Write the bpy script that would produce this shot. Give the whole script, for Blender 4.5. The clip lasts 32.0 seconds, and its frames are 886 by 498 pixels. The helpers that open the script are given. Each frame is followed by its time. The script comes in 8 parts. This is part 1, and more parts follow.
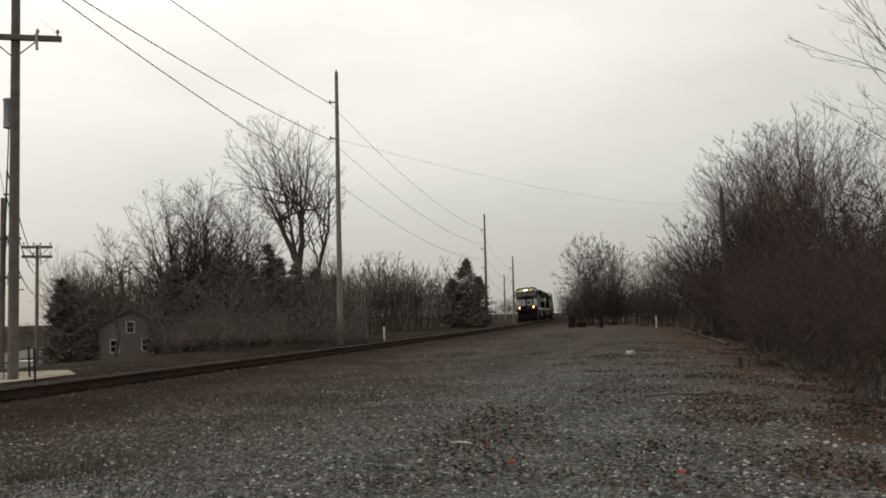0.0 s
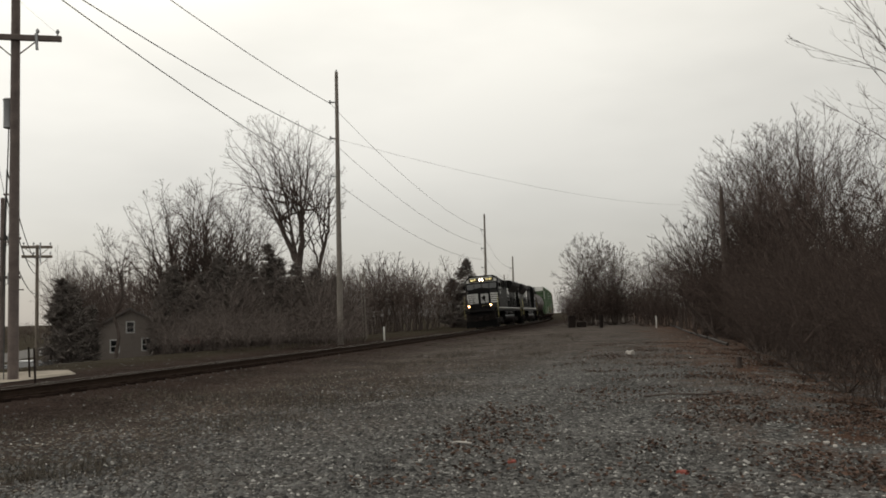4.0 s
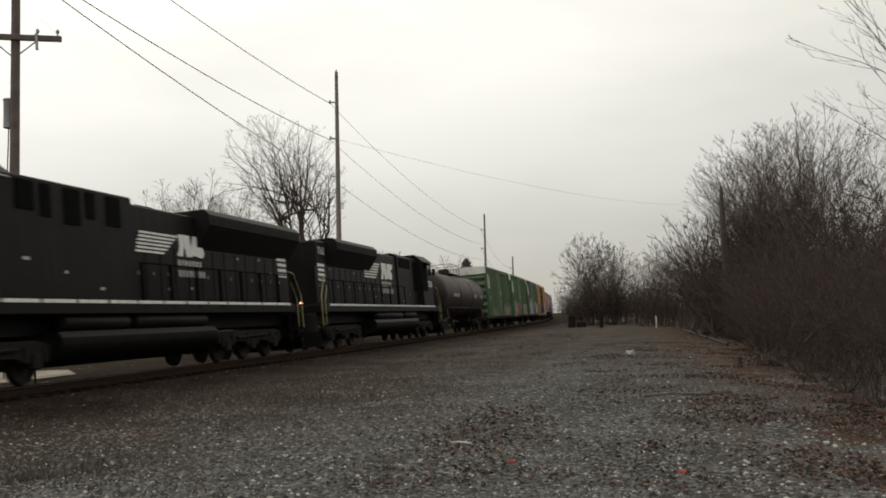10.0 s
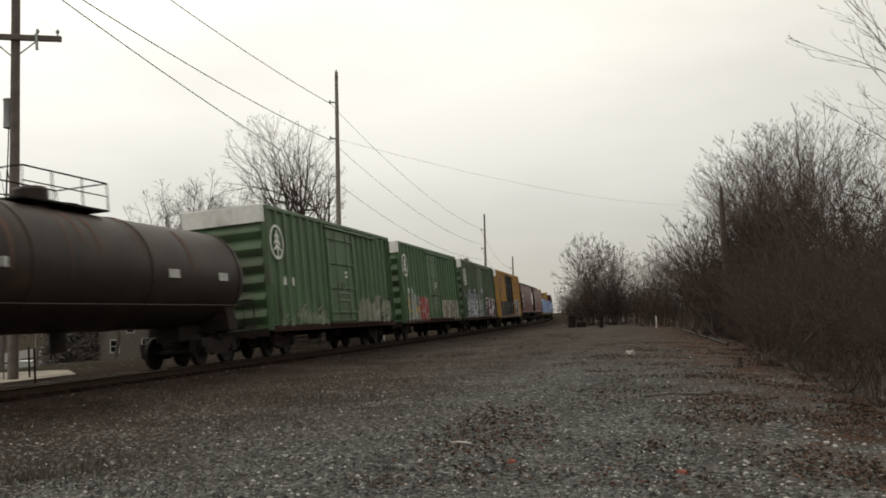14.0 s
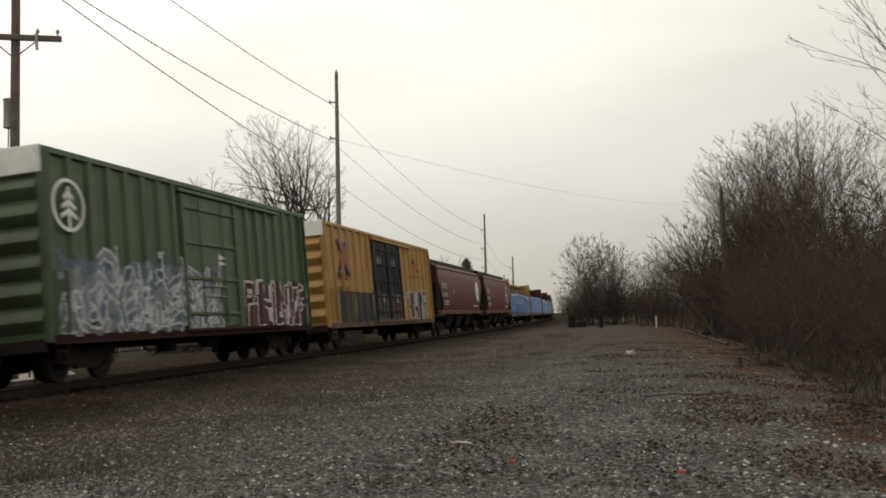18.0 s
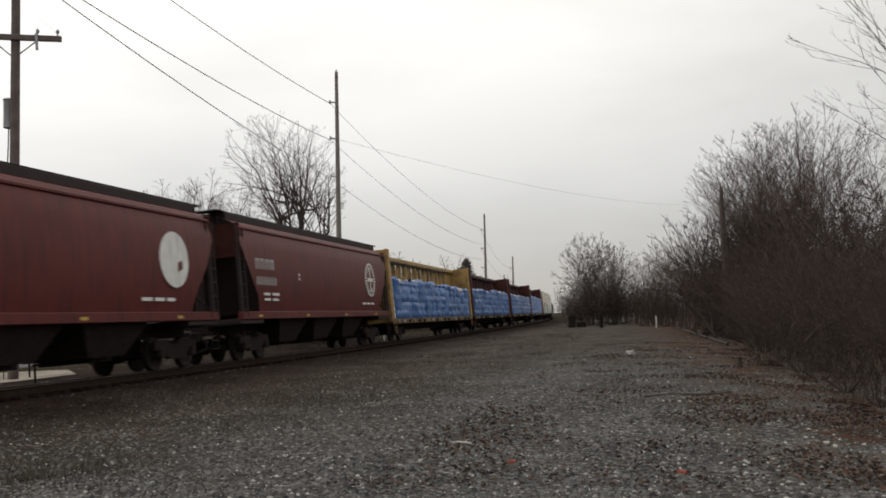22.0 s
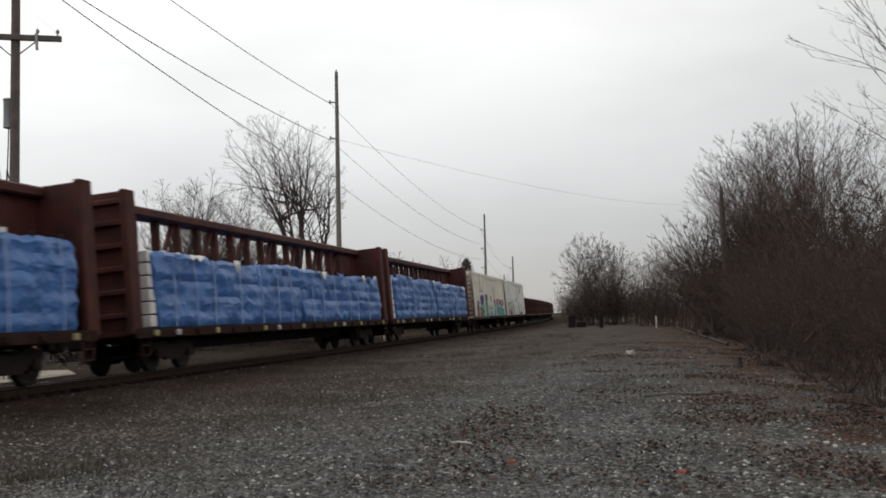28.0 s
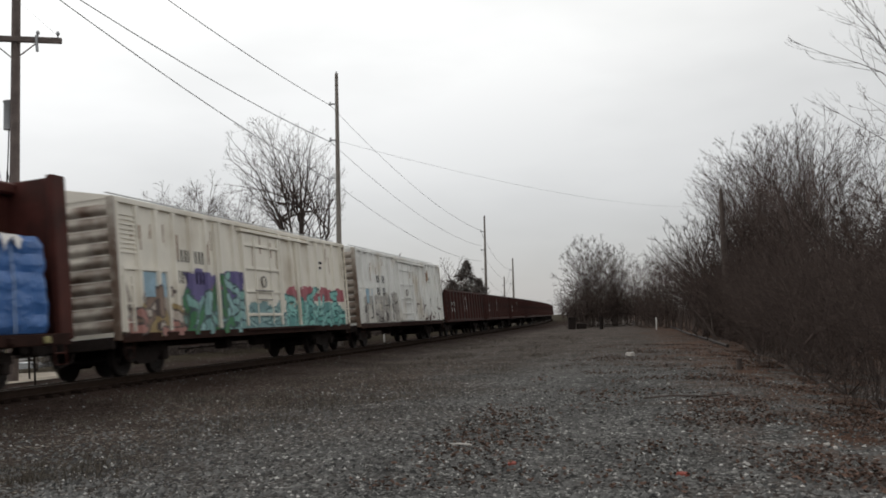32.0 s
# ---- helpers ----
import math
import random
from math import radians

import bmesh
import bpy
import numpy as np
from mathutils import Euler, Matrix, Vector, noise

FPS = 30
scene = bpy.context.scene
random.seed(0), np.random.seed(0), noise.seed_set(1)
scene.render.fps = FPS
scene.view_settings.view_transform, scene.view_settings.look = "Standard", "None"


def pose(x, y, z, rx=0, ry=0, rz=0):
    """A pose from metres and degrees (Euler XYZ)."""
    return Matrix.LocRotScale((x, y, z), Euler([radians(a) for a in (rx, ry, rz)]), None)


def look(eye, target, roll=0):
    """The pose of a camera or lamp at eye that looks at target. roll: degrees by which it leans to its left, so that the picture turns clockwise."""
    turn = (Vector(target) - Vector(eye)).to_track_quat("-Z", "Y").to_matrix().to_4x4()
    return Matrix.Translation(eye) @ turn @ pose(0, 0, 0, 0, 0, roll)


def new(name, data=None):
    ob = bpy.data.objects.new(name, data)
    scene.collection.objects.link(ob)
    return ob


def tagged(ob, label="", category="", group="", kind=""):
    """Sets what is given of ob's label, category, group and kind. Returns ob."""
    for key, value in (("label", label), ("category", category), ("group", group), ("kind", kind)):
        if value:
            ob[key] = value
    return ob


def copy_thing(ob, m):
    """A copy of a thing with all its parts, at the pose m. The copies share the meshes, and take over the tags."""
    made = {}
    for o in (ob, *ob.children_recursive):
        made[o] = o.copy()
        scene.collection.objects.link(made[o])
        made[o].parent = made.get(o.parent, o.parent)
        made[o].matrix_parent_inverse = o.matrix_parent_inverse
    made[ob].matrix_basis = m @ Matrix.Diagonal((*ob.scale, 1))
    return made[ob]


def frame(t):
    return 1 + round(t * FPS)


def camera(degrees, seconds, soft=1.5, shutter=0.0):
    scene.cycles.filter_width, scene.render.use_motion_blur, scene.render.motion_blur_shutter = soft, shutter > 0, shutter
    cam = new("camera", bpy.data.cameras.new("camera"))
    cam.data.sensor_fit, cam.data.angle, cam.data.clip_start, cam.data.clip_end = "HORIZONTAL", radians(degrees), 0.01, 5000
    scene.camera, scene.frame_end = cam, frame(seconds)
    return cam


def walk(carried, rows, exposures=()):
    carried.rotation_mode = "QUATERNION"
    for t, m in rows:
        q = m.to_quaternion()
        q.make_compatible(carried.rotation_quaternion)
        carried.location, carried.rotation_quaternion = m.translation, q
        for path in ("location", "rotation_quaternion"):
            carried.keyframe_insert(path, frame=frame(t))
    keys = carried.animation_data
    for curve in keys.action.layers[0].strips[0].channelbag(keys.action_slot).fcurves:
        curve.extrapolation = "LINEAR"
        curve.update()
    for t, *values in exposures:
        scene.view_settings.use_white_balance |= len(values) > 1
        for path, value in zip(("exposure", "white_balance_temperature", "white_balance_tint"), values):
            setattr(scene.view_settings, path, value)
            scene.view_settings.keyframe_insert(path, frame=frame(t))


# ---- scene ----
# One fixed camera beside a curved railway line; a freight train comes up the line and passes.
# z = 0 is the top of the rail on the track's centre line; y runs along the line, x away from it to the east.

# ---- camera ----
cam = camera(50.45, 32.0, soft=1.75, shutter=0.4)
EYE = (0.0, 0.0, 1.424)
YAW, PITCH = 0.2379, 0.06916


def aim(up):
    p = PITCH + up
    return look(EYE, (EYE[0] - math.sin(YAW) * math.cos(p) * 50, EYE[1] + math.cos(YAW) * math.cos(p) * 50,
                      EYE[2] + math.sin(p) * 50), -1.36)


walk(cam, [(0.0, aim(0)), (15.0, aim(0)), (31.8, aim(0)), (32.0, aim(0.0018))],
     exposures=[(0.0, 0.0, 7000, 12), (7.0, 0.0, 7000, 12), (9.0, 0.06, 7000, 11.5), (13.0, 0.12, 7050, 11), (17.0, 0.12, 7150, 11), (20.0, 0.12, 7100, 13.5), (21.5, 0.1, 6850, 13.5), (23.0, 0.08, 6600, 13.5), (32.0, 0.07, 6500, 13.5)])

# ---- world and sun ----
world = bpy.data.worlds.new("overcast_sky")
scene.world = world
world.use_nodes = True
wt = world.node_tree
wt.nodes.clear()


def wn(kind, **settings):
    n = wt.nodes.new(kind)
    for k, v in settings.items():
        n.inputs[k].default_value = v
    return n


sky = wt.nodes.new("ShaderNodeTexSky")
sky.sky_type, sky.sun_disc = "NISHITA", False
sky.sun_elevation, sky.sun_rotation = radians(38), radians(-70)
coord = wn("ShaderNodeTexCoord")
flat = wn("ShaderNodeMapping")
flat.inputs["Scale"].default_value = (1.0, 1.0, 3.2)
wt.links.new(coord.outputs["Generated"], flat.inputs["Vector"])
cloud = wn("ShaderNodeTexNoise", Scale=1.7, Detail=5.0, Roughness=0.5)
wt.links.new(flat.outputs["Vector"], cloud.inputs["Vector"])
sep = wn("ShaderNodeSeparateXYZ")
wt.links.new(coord.outputs["Generated"], sep.inputs[0])
height = wt.nodes.new("ShaderNodeValToRGB")
e = height.color_ramp.elements
e[0].position, e[0].color = 0.0, (0.39, 0.395, 0.39, 1)
e[1].position, e[1].color = 0.36, (0.85, 0.865, 0.82, 1)
mid = e.new(0.12)
mid.color = (0.515, 0.525, 0.51, 1)
wt.links.new(sep.outputs["Z"], height.inputs["Fac"])
shade = wt.nodes.new("ShaderNodeMapRange")
shade.inputs["From Min"].default_value, shade.inputs["From Max"].default_value = 0.32, 0.68
shade.inputs["To Min"].default_value, shade.inputs["To Max"].default_value = 0.84, 1.14
wt.links.new(cloud.outputs["Fac"], shade.inputs["Value"])
toward = wt.nodes.new("ShaderNodeVectorMath")
toward.operation = "DOT_PRODUCT"
toward.inputs[1].default_value = (-0.75, 0.42, 0.5)
wt.links.new(coord.outputs["Generated"], toward.inputs[0])
lift = wt.nodes.new("ShaderNodeMapRange")
lift.inputs["From Min"].default_value, lift.inputs["From Max"].default_value = 0.3, 0.95
lift.inputs["To Min"].default_value, lift.inputs["To Max"].default_value = 0.88, 1.28
wt.links.new(toward.outputs["Value"], lift.inputs["Value"])
both = wt.nodes.new("ShaderNodeMath")
both.operation = "MULTIPLY"
wt.links.new(shade.outputs["Result"], both.inputs[0])
wt.links.new(lift.outputs["Result"], both.inputs[1])
layer = wt.nodes.new("ShaderNodeVectorMath")
layer.operation = "SCALE"
wt.links.new(height.outputs["Color"], layer.inputs[0])
wt.links.new(both.outputs[0], layer.inputs["Scale"])
through_cloud = wt.nodes.new("ShaderNodeMixRGB")
through_cloud.blend_type = "ADD"
through_cloud.inputs["Fac"].default_value = 0.012
wt.links.new(layer.outputs[0], through_cloud.inputs["Color1"])
wt.links.new(sky.outputs["Color"], through_cloud.inputs["Color2"])
background = wn("ShaderNodeBackground", Strength=1.0)
wt.links.new(through_cloud.outputs["Color"], background.inputs["Color"])
wout = wn("ShaderNodeOutputWorld")
wt.links.new(background.outputs[0], wout.inputs["Surface"])

sun_data = bpy.data.lights.new("sun", "SUN")
sun_data.energy, sun_data.angle, sun_data.color = 0.6, radians(25), (1.0, 0.97, 0.92)
sun = new("sun", sun_data)
sun.matrix_world = look((0, 0, 60), (35, 15, 0))


# ---- materials ----
def material(name, colour, rough=0.7, metal=0.0, vary=0.25, scale=3.0, fine=40.0, bump=0.0, dirt=None, dirt_amount=0.0,
             dirt_scale=1.2, spec=0.5, streak=False, island=0.0, objvary=0.0):
    """A surface with grain at two scales, and optional stains of a second colour (drawn down as streaks)."""
    m = bpy.data.materials.new(name)
    m.use_nodes = True
    t = m.node_tree
    b = t.nodes["Principled BSDF"]
    b.inputs["Roughness"].default_value = rough
    b.inputs["Metallic"].default_value = metal
    b.inputs["Specular IOR Level"].default_value = spec
    tc = t.nodes.new("ShaderNodeTexCoord")
    src = tc.outputs["Object"]

    def noise_at(s, detail=3.0, stretch=None):
        n = t.nodes.new("ShaderNodeTexNoise")
        n.inputs["Scale"].default_value = s
        n.inputs["Detail"].default_value = detail
        if stretch:
            mp = t.nodes.new("ShaderNodeMapping")
            mp.inputs["Scale"].default_value = stretch
            t.links.new(src, mp.inputs["Vector"])
            t.links.new(mp.outputs["Vector"], n.inputs["Vector"])
        else:
            t.links.new(src, n.inputs["Vector"])
        return n.outputs["Fac"]

    big, small = noise_at(scale), noise_at(fine, 2.0)
    total = t.nodes.new("ShaderNodeMath")
    total.operation = "MULTIPLY_ADD"
    t.links.new(small, total.inputs[0])
    total.inputs[1].default_value = 0.6
    t.links.new(big, total.inputs[2])
    ramp = t.nodes.new("ShaderNodeMapRange")
    ramp.inputs["From Min"].default_value, ramp.inputs["From Max"].default_value = 0.5, 1.1
    ramp.inputs["To Min"].default_value, ramp.inputs["To Max"].default_value = 1 - vary, 1 + vary
    t.links.new(total.outputs[0], ramp.inputs["Value"])
    factor = ramp.outputs["Result"]
    if island or objvary:
        if island:
            rnd = t.nodes.new("ShaderNodeNewGeometry").outputs["Random Per Island"]
        else:
            rnd = t.nodes.new("ShaderNodeObjectInfo").outputs["Random"]
        amount = island or objvary
        more = t.nodes.new("ShaderNodeMapRange")
        more.inputs["To Min"].default_value, more.inputs["To Max"].default_value = 1 - amount, 1 + amount
        t.links.new(rnd, more.inputs["Value"])
        mul = t.nodes.new("ShaderNodeMath")
        mul.operation = "MULTIPLY"
        t.links.new(factor, mul.inputs[0])
        t.links.new(more.outputs["Result"], mul.inputs[1])
        factor = mul.outputs[0]
    tint = t.nodes.new("ShaderNodeVectorMath")
    tint.operation = "SCALE"
    tint.inputs[0].default_value = colour
    t.links.new(factor, tint.inputs["Scale"])
    out = tint.outputs[0]
    if dirt:
        d = noise_at(dirt_scale, 6.0, (1.0, 6.0, 0.5) if streak else None)
        cut = t.nodes.new("ShaderNodeMapRange")
        cut.inputs["From Min"].default_value = 0.62 - 0.3 * dirt_amount
        cut.inputs["From Max"].default_value = 0.86 - 0.3 * dirt_amount
        t.links.new(d, cut.inputs["Value"])
        mix = t.nodes.new("ShaderNodeMixRGB")
        mix.inputs["Color2"].default_value = (*dirt, 1)
        t.links.new(cut.outputs["Result"], mix.inputs["Fac"])
        t.links.new(out, mix.inputs["Color1"])
        out = mix.outputs["Color"]
    t.links.new(out, b.inputs["Base Color"])
    if bump:
        bp = t.nodes.new("ShaderNodeBump")
        bp.inputs["Strength"].default_value = bump
        bp.inputs["Distance"].default_value = 0.02
        t.links.new(total.outputs[0], bp.inputs["Height"])
        t.links.new(bp.outputs["Normal"], b.inputs["Normal"])
    return m


def glowing(name, colour, strength):
    m = bpy.data.materials.new(name)
    m.use_nodes = True
    b = m.node_tree.nodes["Principled BSDF"]
    b.inputs["Base Color"].default_value = (*colour, 1)
    b.inputs["Emission Color"].default_value = (*colour, 1)
    b.inputs["Emission Strength"].default_value = strength
    return m


M = dict(
    loco=material("black_loco_paint", (0.0092, 0.0086, 0.0086), 0.5, vary=0.3, scale=1.5, dirt=(0.02, 0.017, 0.016), dirt_amount=0.25, streak=True, spec=0.1),
    loco_dull=material("sooty_black", (0.015, 0.0125, 0.0115), 0.8, vary=0.4, dirt=(0.024, 0.02, 0.017), dirt_amount=0.3, spec=0.15),
    white=material("white_paint", (0.72, 0.72, 0.7), 0.6, vary=0.12, scale=4, dirt=(0.3, 0.28, 0.25), dirt_amount=0.25, streak=True),
    faded_white=material("faded_lettering_paint", (0.42, 0.42, 0.41), 0.7, vary=0.3, scale=5),
    rail_yellow=material("handrail_paint", (0.3, 0.265, 0.115), 0.6, vary=0.25, scale=6),
    glass=material("dark_glass", (0.012, 0.014, 0.016), 0.1, vary=0.05, spec=0.8),
    steel=material("worn_steel", (0.22, 0.2, 0.18), 0.38, 0.9, vary=0.2),
    under=material("grimy_underframe", (0.019, 0.0135, 0.0118), 0.85, vary=0.4, scale=6, bump=0.2, spec=0.2),
    wheel=material("wheel_steel", (0.016, 0.012, 0.0105), 0.6, 0.3, vary=0.3, spec=0.25),
    green=None, rust=material("rusty_steel", (0.12, 0.06, 0.035), 0.8, vary=0.35),
    tank=material("black_tank_paint", (0.027, 0.019, 0.0165), 0.5, vary=0.3, scale=1.0, dirt=(0.045, 0.028, 0.021), dirt_amount=0.5, spec=0.2, dirt_scale=0.8),
    hopper=material("mineral_red_paint", (0.115, 0.024, 0.021), 0.5, vary=0.16, scale=1.2, dirt=(0.05, 0.018, 0.015), dirt_amount=0.4, streak=True, spec=0.2),
    # hopper ends and their fittings: shade at the ends is put into these reds
    hopper_end=material("shaded_red_end_paint", (0.055, 0.017, 0.0145), 0.7, vary=0.3, scale=1.5, dirt=(0.02, 0.011, 0.01), dirt_amount=0.5, spec=0.1),
    hopper_dark=material("dark_red_grime_and_shade", (0.02, 0.0105, 0.009), 0.8, vary=0.3),
    beam_brown=material("brown_centerbeam_paint", (0.07, 0.021, 0.016), 0.65, vary=0.3, scale=2, dirt=(0.028, 0.014, 0.011), dirt_amount=0.45, spec=0.2),
    beam_yellow=material("yellow_centerbeam_paint", (0.34, 0.21, 0.065), 0.6, vary=0.25, scale=2, dirt=(0.12, 0.06, 0.025), dirt_amount=0.45),
    tarp=None,
    tan_pole=material("weathered_tan_pole", (0.2, 0.17, 0.14), 0.9, vary=0.25, scale=4, bump=0.3),
    curtain=material("pale_window_shade", (0.3, 0.28, 0.26), 0.8, vary=0.2, scale=3),
    sill_yellow=material("grimy_yellow_sill", (0.15, 0.088, 0.038), 0.7, vary=0.35, scale=2, dirt=(0.04, 0.022, 0.015), dirt_amount=0.8, dirt_scale=1.6),
    sill_grime=material("grimy_brown_sill", (0.03, 0.014, 0.011), 0.8, vary=0.4, scale=2, spec=0.1),
    amber=material("yellow_reflector", (0.5, 0.34, 0.06), 0.5, vary=0.2),
    strap=material("pale_strap", (0.36, 0.46, 0.62), 0.5, vary=0.1),
    lumber=material("white_wrapped_lumber_end", (0.7, 0.68, 0.66), 0.8, vary=0.15),
    gondola=material("brown_gondola_paint", (0.055, 0.02, 0.016), 0.75, spec=0.2, vary=0.35, scale=1.5, dirt=(0.03, 0.02, 0.018), dirt_amount=0.5),
    rail=material("rusty_rail_steel", (0.03, 0.02, 0.015), 0.8, 0.0, vary=0.25, scale=8, spec=0.05),
    tie=material("creosote_tie", (0.022, 0.0155, 0.013), 0.9, vary=0.35, scale=5, fine=60, bump=0.4, objvary=0.3, spec=0.0),
    grey_pole=material("weathered_grey_pole", (0.19, 0.17, 0.15), 0.85, vary=0.2, scale=3, bump=0.3),
    brown_pole=material("brown_wooden_pole", (0.13, 0.104, 0.096), 0.9, vary=0.3, scale=4, bump=0.4),
    wire=material("dark_cable", (0.05, 0.05, 0.05), 0.6, vary=0.05),
    metal_grey=material("galvanised_grey", (0.3, 0.31, 0.32), 0.5, 0.4, vary=0.12),
    bark=material("dark_bark", (0.085, 0.068, 0.061), 0.95, vary=0.3, scale=5, bump=0.4, spec=0.15),
    twig=material("brown_twigs", (0.088, 0.067, 0.06), 0.95, vary=0.3, scale=2, island=0.3, spec=0.1),
    # paler copy of the brush twigs, haze beyond the railway put into its colour
    twig_grey=material("hazy_grey_brush_twigs", (0.125, 0.104, 0.095), 0.95, vary=0.3, scale=2, island=0.35, spec=0.1),
    twig_red=material("reddish_brush_twigs", (0.066, 0.05, 0.044), 0.95, vary=0.3, scale=2, island=0.35, spec=0.1),
    needle=material("dark_needles", (0.11, 0.094, 0.085), 0.9, vary=0.25, scale=3, island=0.25),
    siding=material("tan_siding", (0.15, 0.128, 0.115), 0.8, vary=0.1, scale=2),
    roofing=material("grey_shingles", (0.09, 0.08, 0.075), 0.9, vary=0.25, scale=6),
    concrete=material("pale_gravel_drive", (0.27, 0.24, 0.2), 0.95, vary=0.3, scale=0.8, fine=14, bump=0.5, dirt=(0.12, 0.1, 0.08), dirt_amount=0.45, spec=0.1),
    asphalt=material("asphalt", (0.12, 0.115, 0.11), 0.9, vary=0.2, scale=2, spec=0.1),
    red_paint=material("red_paint", (0.09, 0.028, 0.025), 0.6, vary=0.1),
    headlight=glowing("lit_headlamp", (1.0, 0.76, 0.48), 50.0),
    ditch=glowing("lit_ditch_lamp", (1.0, 0.5, 0.22), 14.0),
    board=material("dark_olive_board", (0.09, 0.08, 0.02), 0.6, vary=0.2),
    board_digit=glowing("lit_board_digit", (1.0, 0.85, 0.4), 0.9),
    tail=glowing("lit_tail_lamp", (1.0, 0.3, 0.16), 6.0),
    black=material("matt_black", (0.005, 0.005, 0.005), 0.9, vary=0.1, spec=0.05),
)


def wrap_material():
    """Shiny creased plastic sheeting."""
    m = material("blue_wrap", (0.05, 0.145, 0.385), 0.36, vary=0.16, scale=0.7, fine=3.0)
    t = m.node_tree
    b = t.nodes["Principled BSDF"]
    tc = t.nodes.new("ShaderNodeTexCoord")
    last = None
    for scale, strength, stretch in ((1.6, 0.9, (1, 1.0, 2.2)), (5.0, 0.8, (1, 1.6, 1.0))):
        mp = t.nodes.new("ShaderNodeMapping")
        mp.inputs["Scale"].default_value = stretch
        t.links.new(tc.outputs["Object"], mp.inputs["Vector"])
        n = t.nodes.new("ShaderNodeTexNoise")
        n.noise_type = "RIDGED_MULTIFRACTAL"
        n.inputs["Scale"].default_value, n.inputs["Detail"].default_value = scale, 3.0
        n.inputs["Distortion"].default_value = 0.6
        t.links.new(mp.outputs["Vector"], n.inputs["Vector"])
        bp = t.nodes.new("ShaderNodeBump")
        bp.inputs["Strength"].default_value, bp.inputs["Distance"].default_value = strength, 0.05
        t.links.new(n.outputs["Fac"], bp.inputs["Height"])
        if last:
            t.links.new(last, bp.inputs["Normal"])
        last = bp.outputs["Normal"]
    t.links.new(last, b.inputs["Normal"])
    return m


M["tarp"] = wrap_material()


def paint_in_car_space(m, car):
    """Ties a car's paint to the whole car, so that spray paint runs on over posts and doors."""
    for n in m.node_tree.nodes:
        if n.bl_idname == "ShaderNodeTexCoord":
            n.object = car
    return m


# ---- mesh building ----
class Build:
    """Collects vertices and faces of one mesh."""

    def __init__(self):
        self.v, self.f = [], []

    def add(self, vs, fs):
        o = len(self.v)
        self.v += [tuple(p) for p in vs]
        self.f += [tuple(i + o for i in f) for f in fs]
        return self

    def box(self, x0, x1, y0, y1, z0, z1, c=0.0):
        if not c:
            vs = [(x, y, z) for x in (x0, x1) for y in (y0, y1) for z in (z0, z1)]
            return self.add(vs, [(0, 1, 3, 2), (4, 6, 7, 5), (0, 4, 5, 1), (2, 3, 7, 6), (0, 2, 6, 4), (1, 5, 7, 3)])
        vs, fs = [], []
        for zz, inset in ((z0, c), (z0 + c, 0), (z1 - c, 0), (z1, c)):
            a0, a1, b0, b1 = x0 + inset, x1 - inset, y0 + inset, y1 - inset
            vs += [(a0 + c, b0, zz), (a1 - c, b0, zz), (a1, b0 + c, zz), (a1, b1 - c, zz), (a1 - c, b1, zz), (a0 + c, b1, zz), (a0, b1 - c, zz), (a0, b0 + c, zz)]
        for k in range(3):
            for i in range(8):
                j = (i + 1) % 8
                fs.append((k * 8 + i, k * 8 + j, k * 8 + 8 + j, k * 8 + 8 + i))
        fs += [tuple(range(7, -1, -1)), tuple(range(24, 32))]
        return self.add(vs, fs)

    def prism(self, outline, lo, hi, axis="y"):
        """outline: points in the plane across the axis (x,z for y; y,z for x; x,y for z)."""
        n = len(outline)
        put = {"y": lambda a, b, t: (a, t, b), "x": lambda a, b, t: (t, a, b), "z": lambda a, b, t: (a, b, t)}[axis]
        vs = [put(a, b, lo) for a, b in outline] + [put(a, b, hi) for a, b in outline]
        fs = [(i, (i + 1) % n, n + (i + 1) % n, n + i) for i in range(n)] + [tuple(range(n - 1, -1, -1)), tuple(range(n, 2 * n))]
        return self.add(vs, fs)

    def tube(self, p, q, r0, r1=None, n=6, caps=True):
        r1 = r0 if r1 is None else r1
        p, q = Vector(p), Vector(q)
        d = (q - p).normalized()
        a = d.cross(Vector((0, 0, 1)) if abs(d.z) < 0.9 else Vector((1, 0, 0))).normalized()
        b = d.cross(a)
        vs = []
        for c, r in ((p, r0), (q, r1)):
            vs += [c + (a * math.cos(k * math.tau / n) + b * math.sin(k * math.tau / n)) * r for k in range(n)]
        fs = [(i, (i + 1) % n, n + (i + 1) % n, n + i) for i in range(n)]
        if caps:
            fs += [tuple(range(n - 1, -1, -1)), tuple(range(n, 2 * n))]
        return self.add(vs, fs)

    def pipe(self, points, r, n=6):
        """One bent tube through the points."""
        ps = [Vector(p) for p in points]
        o = len(self.v)
        for k, p in enumerate(ps):
            d = (ps[min(k + 1, len(ps) - 1)] - ps[max(k - 1, 0)]).normalized()
            a = d.cross(Vector((0, 0, 1)) if abs(d.z) < 0.9 else Vector((1, 0, 0))).normalized()
            b = d.cross(a)
            self.v += [tuple(p + (a * math.cos(i * math.tau / n) + b * math.sin(i * math.tau / n)) * r) for i in range(n)]
        for k in range(len(ps) - 1):
            q = o + k * n
            self.f += [(q + i, q + (i + 1) % n, q + n + (i + 1) % n, q + n + i) for i in range(n)]
        self.f += [tuple(o + i for i in range(n - 1, -1, -1)), tuple(o + (len(ps) - 1) * n + i for i in range(n))]
        return self

